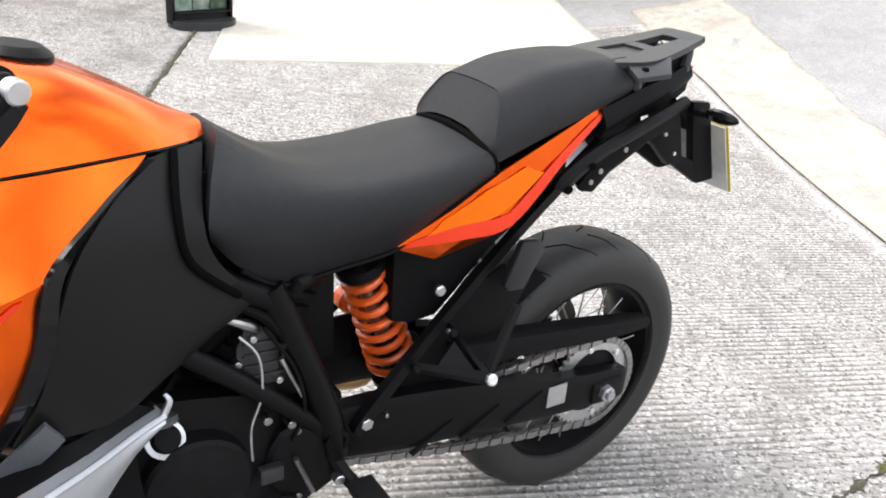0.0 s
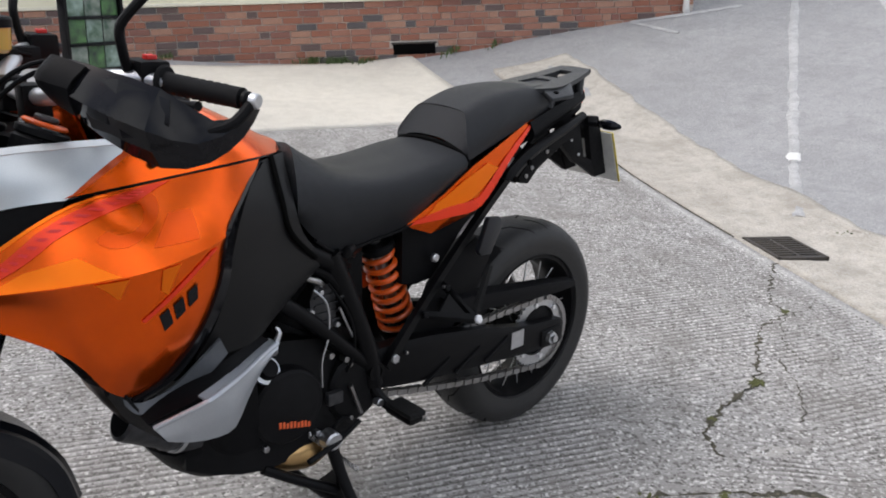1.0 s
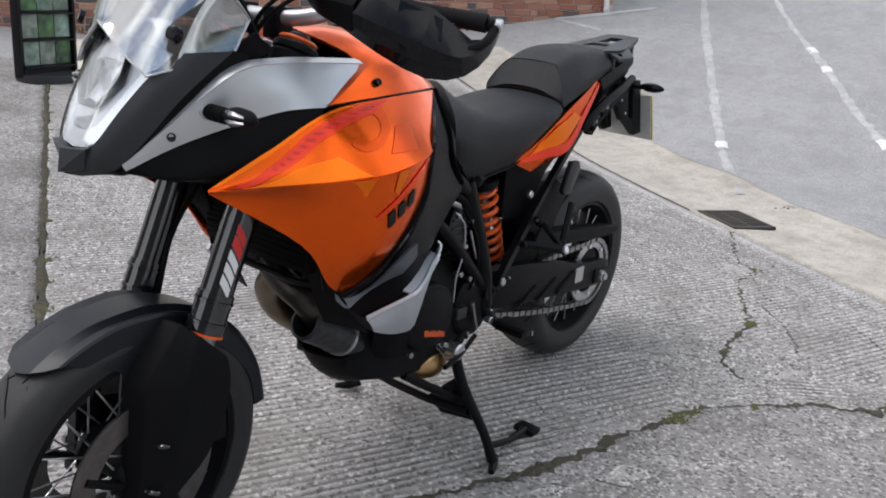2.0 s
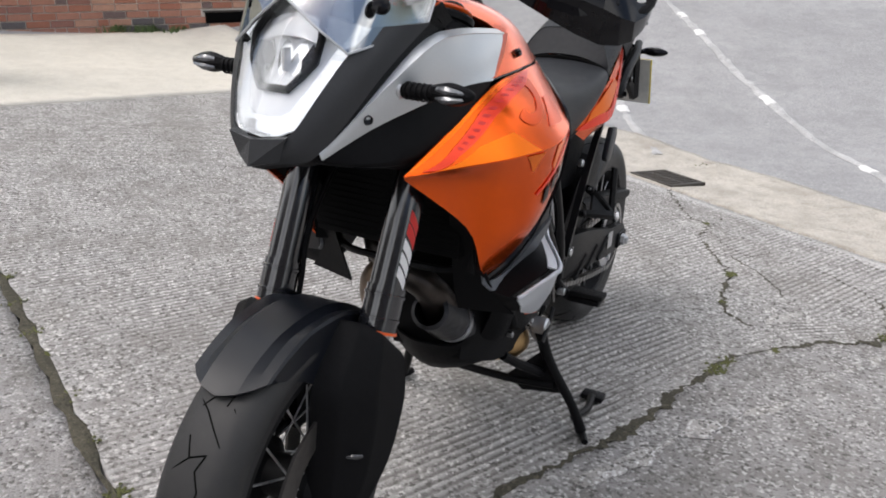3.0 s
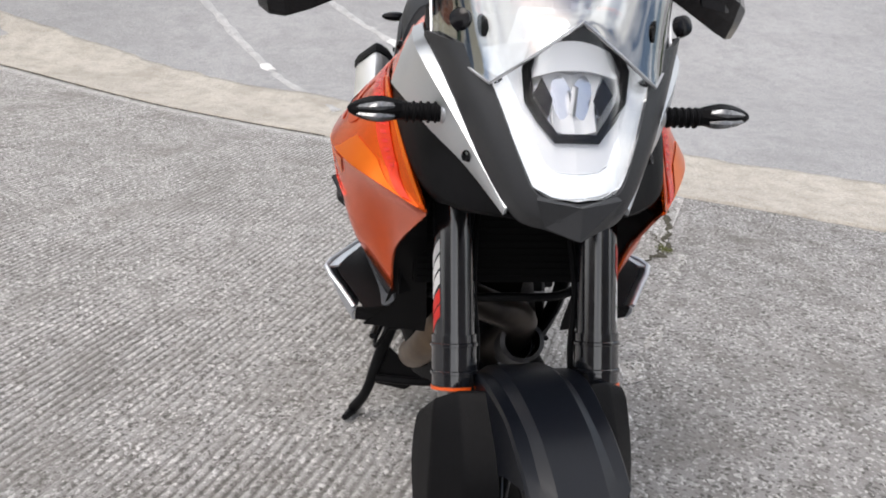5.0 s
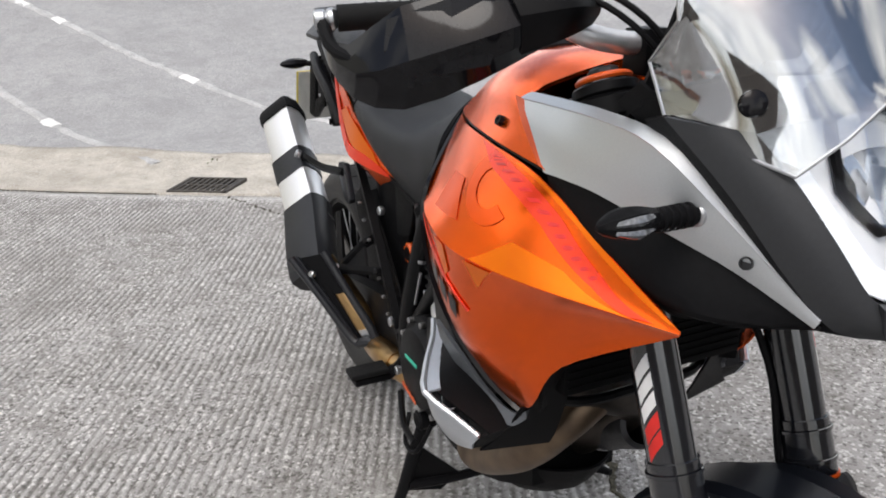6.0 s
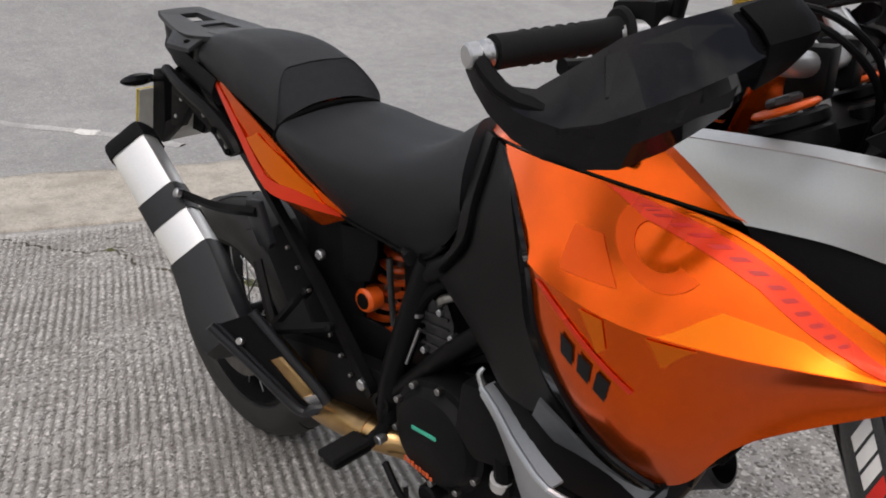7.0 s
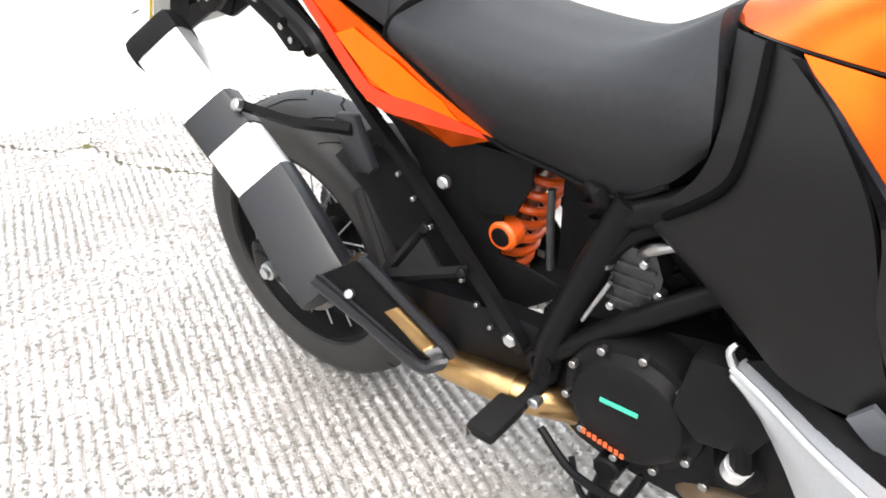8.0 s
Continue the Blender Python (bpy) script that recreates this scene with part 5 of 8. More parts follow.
    part("shield_rim", tube([stood(*p) for p in (step_out, step_out.lerp(low, 0.5), low, low.lerp(tip, 0.5) + V(0.006, 0, -0.006), tip, tip.lerp(step_in, 0.5), step_in)], [0.010, 0.009, 0.011, 0.013, 0.011, 0.009, 0.010], 10, 4), HEAT, can, "rounded black rim round the open foot of the shield")
    def foot(u, v, sink):
        return stood(*(step_out.lerp(low, v).lerp(step_in.lerp(tip, v), u) - face * sink))
    part("link_pipe", tube([V(0.70, -0.075, 0.292), V(0.66, -0.112, 0.318), V(0.615, -0.138, 0.330), V(0.54, -0.150, 0.335), foot(0.55, 1.0, 0.040), foot(0.58, 0.7, 0.046), foot(0.55, 0.3, 0.052), foot(0.5, 0.0, 0.055)], 0.030, 18, 5), GOLD, ex, "bronze coloured link pipe")
    part("foot_plate", sheet([[foot(u, v, 0.010) for u in (0.0, 0.5, 1.0)] for v in (0.0, 0.25, 0.46)], 3, 3, 0.004, (0.4, -0.7, 0.5)), PLASTIC, can, "black recessed plate")
    part("foot_plate", sheet([[foot(u, v, 0.011) for u in (0.0, 0.22, 0.42)] for v in (0.44, 0.7, 1.0)], 3, 3, 0.012, (0.4, -0.7, 0.5)), PLASTIC, can, "black recessed plate")
    part("foot_lip", sheet([[foot(u, v, 0.006) for u in (0.42, 0.7, 1.0)] for v in (0.90, 1.0)], 2, 2, 0.010, (0.4, -0.7, 0.5)), ALU, can, "bare steel lip at the foot of the shield")
    part("foot_side", loft([[stood(*p) for p in (a0, a0 - face * 0.07, a1 - face * 0.06, a1)] for a0, a1 in ((step_out, step_out.lerp(step_in, 0.2)), (step_out.lerp(low, 0.5), step_out.lerp(low, 0.5) + V(0.008, 0.014, 0.0)), (low, low + V(0.006, 0.010, 0.0)))], 3), HEAT, can)
    # pump housing low on the right of the engine
    part("pump_housing", slab_of([(0.875, -0.160, 0.575), (0.975, -0.160, 0.586), (1.000, -0.160, 0.53), (0.965, -0.160, 0.452), (0.90, -0.160, 0.44), (0.86, -0.160, 0.48)], (0, -0.044, 0), 0.010), ENGINE, bike, "black pump housing beside the clutch cover")
    # slim hanger from the clamp band to the bracket on the rail
    part("hanger", loft([[stood(*(p + q)) for q in (V(0, 0, 0.011), V(0, -0.006, 0.0), V(0, 0, -0.011), V(0, 0.006, 0.0))] for p in (V(0.036, -0.196, 0.709), V(0.06, -0.190, 0.706), V(0.14, -0.168, 0.694), V(0.225, -0.156, 0.703), V(0.262, -0.150, 0.706))], 3), FRAME, can)
    part("hanger_bolt", disc(stood(0.043, -0.196, 0.709), stood(0.041, -0.210, 0.716), 0.011, 0.003, 12), ALU, can)
    part("shield_bolt", disc(stood(0.345, -0.262, 0.488), stood(0.349, -0.273, 0.494), 0.008, 0.002, 10), ALU, can)


exhaust()


# ---- belly pan, pegs, stands ----
def underside():
    part("belly_pan", sheet([[V(1.05, -0.095, 0.36), V(1.00, -0.105, 0.295), V(0.87, -0.12, 0.27)], [V(1.085, -0.07, 0.335), V(1.03, -0.08, 0.265), V(0.87, -0.085, 0.235)], [V(1.13, 0, 0.34), V(1.05, 0, 0.245), V(0.87, 0, 0.22)], [V(1.095, 0.07, 0.335), V(1.03, 0.08, 0.265), V(0.87, 0.085, 0.235)], [V(1.06, 0.095, 0.36), V(1.00, 0.105, 0.295), V(0.87, 0.12, 0.27)]], 3, 3, 0.005, (0.3, 0, -1)), PLASTIC, bike, "black belly pan under the engine")
    part("oil_tank", loft([[V(x, w * math.cos(a), z + hh * math.sin(a)) for a in (k * math.tau / 12 for k in range(12))] for x, z, w, hh in ((1.02, 0.35, 0.05, 0.05), (1.0, 0.35, 0.085, 0.075), (0.95, 0.34, 0.095, 0.085), (0.88, 0.33, 0.09, 0.07))], 3), ENGINE, bike)
    for s in (1, -1):
        peg = part("footpeg", block((0.592, min(s * 0.165, s * 0.250), 0.317), (0.634, max(s * 0.165, s * 0.250), 0.335), 0.008), FRAME, bike, "black folding footpeg with a rubber pad")
        part("peg_rubber", block((0.592, min(s * 0.175, s * 0.258), 0.338), (0.64, max(s * 0.175, s * 0.258), 0.352), 0.005), GRIP, peg)
        for k in range(9):
            y = s * (0.17 + 0.01 * k)
            part("peg_tooth", slab_of([(0.588, y - 0.004, 0.318), (0.588, y + 0.004, 0.318), (0.583, y, 0.330)], (0.006, 0, 0)), STEEL, peg)
        part("peg_bracket", tube([V(0.645, s * 0.135, 0.375), V(0.63, s * 0.15, 0.345), V(0.618, s * 0.17, 0.328)], 0.014, 10, 3), FRAME, peg)
        part("peg_bolt", disc(V(0.645, s * 0.145, 0.345), V(0.645, s * 0.165, 0.345), 0.010, 0.002, 10), ALU, peg)
        # pillion peg folded up on its forked arm, plate below the tail rail
        def at(x, y, z):
            return stood(x, s * y, z)
        pp = part("pillion_peg_bracket", loft([[at(x, y + dy, z + dz) for dy, dz in ((-w, 0.0), (0, t), (w, 0.0), (0, -t))] for x, y, z, w, t in ((0.405, 0.130, 0.575, 0.006, 0.012), (0.395, 0.160, 0.555, 0.007, 0.014), (0.375, 0.190, 0.518, 0.008, 0.016), (0.350, 0.204, 0.492, 0.007, 0.014))], 3), FRAME, bike, "black forked pillion footrest arm")
        part("arm_strut", loft([[at(x, y + dy, z + dz) for dy, dz in ((-w, 0.0), (0, t), (w, 0.0), (0, -t))] for x, y, z, w, t in ((0.485, 0.140, 0.522, 0.006, 0.011), (0.45, 0.165, 0.518, 0.006, 0.011), (0.40, 0.190, 0.508, 0.007, 0.013), (0.365, 0.203, 0.500, 0.007, 0.014))], 3), FRAME, pp)
        part("arm_web", slab_of([at(0.405, 0.150, 0.560), at(0.452, 0.162, 0.520), at(0.378, 0.196, 0.505)], V(0, s * 0.006, 0)), FRAME, pp)
        part("pillion_peg", loft([[at(x + dx, y + dy, z + dz) for dx, dy, dz in ((-0.011, 0, -0.005), (-0.004, 0.009, -0.002), (0.008, 0.009, 0.004), (0.012, 0, 0.006), (0.004, -0.009, 0.002), (-0.008, -0.009, -0.004))] for x, y, z in ((0.352, 0.195, 0.505), (0.33, 0.188, 0.545), (0.295, 0.176, 0.60), (0.285, 0.172, 0.615))], 3), GRIP, pp, "folded rubber pillion peg")
        for x, y, z, r, mt in ((0.358, 0.206, 0.498, 0.012, BRIGHT), (0.405, 0.140, 0.572, 0.009, FRAME), (0.482, 0.146, 0.522, 0.009, FRAME)):
            part("peg_clip", disc(at(x, y, z), at(x, y + 0.012, z + 0.003), r, 0.003, 8), mt, pp)
        part("bracket_plate", slab_of([at(0.215, 0.140, 0.700), at(0.226, 0.140, 0.724), at(0.268, 0.140, 0.728), at(0.300, 0.140, 0.645), at(0.290, 0.140, 0.632), at(0.254, 0.140, 0.630)], V(0, s * 0.016, 0), 0.004), HEAT, pp, "satin grey bracket plate")
        part("inner_guard", slab_of([at(0.20, 0.104, 0.625), at(0.27, 0.104, 0.668), at(0.40, 0.104, 0.60), at(0.535, 0.104, 0.44), at(0.50, 0.104, 0.39), at(0.36, 0.104, 0.42), at(0.27, 0.104, 0.50)], V(0, s * 0.006, 0), 0.002), PLASTIC, pp, "black inner guard behind the arm")
        for f in (0.06, 0.20, 0.36, 0.66, 0.80, 0.93) if s < 0 else (0.36, 0.93):
            p = at(0.335 + 0.215 * f, 0.134 + 0.010 * f, 0.664 - 0.242 * f)
            part("rail_bolt", disc(p, p + V(0, s * 0.008, 0), 0.0042, 0.001, 8), STEEL, pp)
    # centre stand: two legs, a cross brace and splayed feet
    st = part("centre_stand", tube([(0.775, -0.155, 0.29), (0.775, 0.155, 0.29)], 0.013, 12, 1), FRAME, bike, "black steel centre stand, folded down")
    for s, foot in ((1, V(0.75, 0.275, 0.02)), (-1, V(0.72, -0.24, 0.02))):
        part("stand_leg", tube([V(0.78, s * 0.15, 0.295), V(0.768, s * 0.18, 0.2), V(0.755, foot.y - s * 0.03, 0.09), foot], [0.015, 0.014, 0.012, 0.014], 12, 4), FRAME, st)
        part("stand_foot", tube([foot + V(-0.03, -s * 0.012, -0.006), foot + V(0.0, s * 0.004, -0.010), foot + V(0.035, s * 0.022, -0.008)], [0.010, 0.012, 0.008], 10, 3), FRAME, st)
        part("stand_gusset", sheet([[V(0.772, s * 0.168, 0.23), V(0.764, foot.y - s * 0.04, 0.12)], [V(0.776, s * 0.08, 0.135), V(0.770, s * 0.12, 0.10)]], 2, 2, 0.006, (1, 0, 0)), FRAME, st)
        part("pivot_boss", disc(V(0.78, s * 0.135, 0.295), V(0.78, s * 0.172, 0.295), 0.022, 0.004, 18), ALU if s > 0 else FRAME, st)
    part("stand_brace", tube([(0.768, -0.19, 0.135), (0.775, -0.08, 0.125), (0.775, 0.08, 0.125), (0.766, 0.2, 0.135)], 0.011, 10, 4), FRAME, st)
    part("stand_lever", tube([(0.755, 0.255, 0.055), (0.66, 0.262, 0.035), (0.55, 0.245, 0.018)], [0.010, 0.009, 0.011], 10, 3), FRAME, st)
    part("lever_pad", block((0.515, 0.215, 0.008), (0.56, 0.275, 0.024), 0.005), FRAME, st)
    part("stand_spring", tube([V(0.82, 0.13, 0.31) + V(-0.11 * k / 60, 0.03 * k / 60 + 0.008 * math.cos(k * 1.3), -0.12 * k / 60 + 0.008 * math.sin(k * 1.3)) for k in range(61)], 0.0022, 6, 1), STEEL, st)
    part("front_link", tube([(0.93, 0.12, 0.262), (0.86, 0.14, 0.215), (0.775, 0.165, 0.165)], 0.012, 10, 3), FRAME, st)
    part("brake_pedal", tube([(0.66, -0.16, 0.30), (0.74, -0.185, 0.27), (0.84, -0.20, 0.285)], 0.007, 8, 4), FRAME, bike)
    part("brake_hose", tube([(0.72, -0.165, 0.28), (0.76, -0.19, 0.24), (0.82, -0.19, 0.25), (0.83, -0.16, 0.31)], 0.005, 8, 5), PLASTIC, bike)


underside()


# ---- painted side panels ----
def side_panels():
    seam = [V(0.903, 0.120, 0.942), V(1.0, 0.160, 0.944), V(1.13, 0.184, 0.939), V(1.272, 0.193, 0.921), V(1.39, 0.180, 0.858), V(1.494, 0.160, 0.796)]
    upper = [V(0.975, 0.186, 0.895), V(1.05, 0.212, 0.892), V(1.165, 0.238, 0.882), V(1.285, 0.230, 0.866), V(1.395, 0.194, 0.824), V(1.494, 0.161, 0.795)]
    crease = [V(1.045, 0.246, 0.850), V(1.10, 0.266, 0.838), V(1.20, 0.277, 0.822), V(1.30, 0.256, 0.812), V(1.40, 0.212, 0.803), V(1.494, 0.161, 0.793)]
    top_rows = [seam, upper, crease]
    flank = [V(1.072, 0.253, 0.770), V(1.13, 0.264, 0.757), V(1.20, 0.262, 0.748), V(1.275, 0.238, 0.752), V(1.37, 0.200, 0.775), V(1.493, 0.160, 0.791)]
    low = [V(1.110, 0.238, 0.680), V(1.15, 0.241, 0.662), V(1.20, 0.236, 0.652), V(1.258, 0.214, 0.660), V(1.340, 0.188, 0.722), V(1.491, 0.158, 0.789)]
    foot = [V(1.160, 0.204, 0.598), V(1.178, 0.192, 0.575), V(1.20, 0.178, 0.557), V(1.249, 0.183, 0.585), V(1.318, 0.184, 0.678), V(1.488, 0.157, 0.787)]
    low_rows = [crease, flank, low, foot]
    for s in (1, -1):
        def side(bm):
            return bm if s > 0 else mirrored(bm)
        pan = part("side_panel", side(joined(sheet(top_rows, 5, 4, 0.004), sheet(low_rows, 5, 4, 0.004))), ORANGE, bike, "glossy orange side panel with a sharp crease", 14)
        # reflected sky on the facet towards the tip, painted as lighter orange
        part("light_facet", side(decal(top_rows, [(0.48, 0.985), (0.70, 0.985), (0.90, 0.985)], [(0.60, 0.64), (0.73, 0.62), (0.885, 0.95)])), ORANGE_LIGHT, pan, "lighter orange sheen painted on towards the tip")
        part("edge_film", side(decal(top_rows, [(0.52, 0.05), (0.72, 0.10), (0.83, 0.17), (0.965, 0.30)], [(0.54, 0.015), (0.73, 0.015), (0.84, 0.02), (0.985, 0.03)], 0.0016)), ORANGE_LIGHT, pan, "light orange edge film")
        part("ring_film", side(decal(top_rows, [(0.483 + 0.085 * math.cos(q), 0.35 + 0.30 * math.sin(q)) for q in (0.5 + k * 0.22 for k in range(25))], [(0.483 + 0.047 * math.cos(q), 0.35 + 0.165 * math.sin(q)) for q in (0.5 + k * 0.22 for k in range(25))], 0.0013, n=2)), ORANGE_FILM, pan, "faint darker ring film")
        part("dark_film", side(decal(top_rows, [(0.24, 0.80), (0.40, 0.72)], [(0.30, 0.42), (0.37, 0.40)], 0.0013, n=8)), ORANGE_FILM, pan)
        foot_line, head_line = [(0.37, 0.03), (0.45, 0.20), (0.65, 0.36), (0.80, 0.63), (0.885, 0.93)], [(0.43, 0.02), (0.50, 0.08), (0.69, 0.18), (0.81, 0.38), (0.93, 0.80)]
        part("red_stripe", side(decal(top_rows, foot_line, head_line, 0.0018)), PINK, pan, "red stripe film")

        def across(t, w):
            x = t * 4
            n = min(int(x), 3)
            return tuple((foot_line[n][c] * (1 - x + n) + foot_line[n + 1][c] * (x - n)) * (1 - w) + (head_line[n][c] * (1 - x + n) + head_line[n + 1][c] * (x - n)) * w for c in (0, 1))
        for k in range(14):
            t = 0.16 + 0.042 * k
            part("stripe_mark", side(decal(top_rows, [across(t, 0.30), across(t + 0.016, 0.30)], [across(t + 0.014, 0.72), across(t + 0.030, 0.72)], 0.0023, n=3)), RED, pan)
        # lighter angular film below the crease, red slash beside the emblem
        part("light_film", side(decal(low_rows, [(0.46, 0.03), (0.50, 0.20)], [(0.56, 0.02), (0.51, 0.20)], 0.0018, n=6)), ORANGE_LIGHT, pan)
        part("light_film", side(decal(low_rows, [(0.30, 0.03), (0.33, 0.24)], [(0.36, 0.02), (0.36, 0.20)], 0.0018, n=6)), ORANGE_LIGHT, pan)
        part("red_slash", side(decal(low_rows, [(0.12, 0.05), (0.42, 0.40)], [(0.16, 0.04), (0.435, 0.385)], 0.0022, n=8)), PINK, pan, "slim red slash")
        # black emblem: slanted bars
        for k in range(3):
            u = 0.186 + k * 0.060
            part("emblem", side(decal(low_rows, [(u - 0.020, 0.345 + k * 0.050), (u + 0.022, 0.385 + k * 0.050)], [(u + 0.014, 0.235 + k * 0.050), (u + 0.054, 0.275 + k * 0.050)], 0.0025, n=8)), GLOSS, pan, "black slanted emblem")
        for p in (V(1.262, 0.200, 0.902), V(1.13, 0.172, 0.968)):
            part("panel_screw", side(lathe([(0, 0.001), (0.003, 0.001), (0.0045, 0.003), (0.007, 0.003), (0.008, -0.004), (0, -0.004)], p + V(0, -0.001, 0), (0, 1, 0.5), 16)), GLOSS, pan)
        # dark trim strip round the panel's rear and foot
        part("panel_trim", side(sheet([[V(0.885, 0.110, 0.932), V(0.965, 0.176, 0.892), V(1.030, 0.236, 0.846), V(1.052, 0.247, 0.76), V(1.088, 0.236, 0.675), V(1.142, 0.205, 0.588), V(1.20, 0.172, 0.535)], [V(0.905, 0.126, 0.938), V(0.980, 0.194, 0.897), V(1.050, 0.252, 0.850), V(1.075, 0.260, 0.768), V(1.112, 0.245, 0.678), V(1.165, 0.210, 0.592), V(1.215, 0.182, 0.552)]], 4, 2, 0.006)), GLOSS, pan, "gloss black trim strip")
        part("panel_lip", side(sheet([[V(1.075, 0.246, 0.660), V(1.110, 0.225, 0.615), V(1.150, 0.205, 0.570), V(1.198, 0.186, 0.548), V(1.225, 0.178, 0.560)], [V(1.055, 0.232, 0.622), V(1.085, 0.222, 0.588), V(1.130, 0.210, 0.558), V(1.200, 0.196, 0.530), V(1.222, 0.176, 0.545)]], 4, 2, 0.006)), LIP, pan, "satin grey lower lip")
    # black infill between seat and orange panel
    infill = [[V(0.812, 0.060, 0.936), V(0.85, 0.085, 0.937), V(0.89, 0.112, 0.937), V(0.905, 0.120, 0.936)],
              [V(0.842, 0.140, 0.850), V(0.90, 0.160, 0.860), V(0.96, 0.190, 0.868), V(1.005, 0.218, 0.868)],
              [V(0.825, 0.142, 0.785), V(0.90, 0.172, 0.785), V(0.98, 0.212, 0.785), V(1.045, 0.242, 0.79)],
              [V(0.775, 0.132, 0.715), V(0.88, 0.172, 0.702), V(0.98, 0.212, 0.695), V(1.072, 0.240, 0.70)],
              [V(0.83, 0.138, 0.675), V(0.92, 0.178, 0.640), V(1.0, 0.212, 0.615), V(1.11, 0.222, 0.62)]]
    pair("infill_panel", sheet(infill, 4, 4, 0.005), INFILL, bike, "matt black infill panel below the tank")
    # black tube stands in for the shaded gap between seat and infill
    pair("infill_rib", tube([(0.862, 0.095, 0.938), (0.878, 0.150, 0.868), (0.868, 0.162, 0.80), (0.80, 0.144, 0.730)], 0.006, 8, 5), HOLE, bike)


side_panels()


def tank():
    seam = [V(1.278, 0.188, 0.930), V(1.15, 0.181, 0.941), V(1.03, 0.162, 0.947), V(0.91, 0.122, 0.947), V(0.835, 0.070, 0.940), V(0.800, 0.03, 0.936)]
    ridge = [V(1.158, 0.149, 0.997), V(1.10, 0.135, 1.010), V(1.00, 0.115, 1.005), V(0.91, 0.085, 0.982), V(0.84, 0.045, 0.958), V(0.80, 0.02, 0.946)]
    crown = [V(1.21, 0.065, 1.042), V(1.12, 0.062, 1.050), V(1.00, 0.055, 1.040), V(0.91, 0.04, 1.005), V(0.84, 0.022, 0.968), V(0.80, 0.01, 0.952)]

    def flip(row):
        return [V(p.x, -p.y, p.z) for p in row]
    mid = [V(p.x + 0.01, 0, p.z + 0.006) for p in crown]
    t = part("fuel_tank", sheet([seam, ridge, crown, mid, flip(crown), flip(ridge), flip(seam)], 4, 3, 0.006, (0, 0, 1)), ORANGE, bike, "orange fuel tank top")
    part("tank_nose", sheet([[V(1.21, 0.065, 1.042), V(1.225, 0, 1.05), V(1.21, -0.065, 1.042)], [V(1.19, 0.10, 0.95), V(1.23, 0, 0.95), V(1.19, -0.10, 0.95)]], 3, 3, 0.006, (1, 0, 0)), ORANGE, t)
    part("filler_cap", lathe([(0, 0.016), (0.032, 0.016), (0.038, 0.012), (0.045, 0.006), (0.045, -0.02), (0, -0.02)], V(1.02, 0, 1.045), (-0.12, 0, 1), 28), FRAME, t, "black fuel filler cap")
    # seam gasket
    pair("seam_gasket", tube([p + V(0, -0.002, -0.003) for p in seam[:5]], 0.0022, 8, 4), GLOSS, t)
    pair("tank_edge", sheet([[V(1.158, 0.151, 0.999), V(1.21, 0.168, 0.968), V(1.28, 0.191, 0.930)], [V(1.135, 0.150, 1.001), V(1.19, 0.170, 0.970), V(1.262, 0.190, 0.934)]], 3, 2, 0.006), ORANGE_DARK, t)


tank()


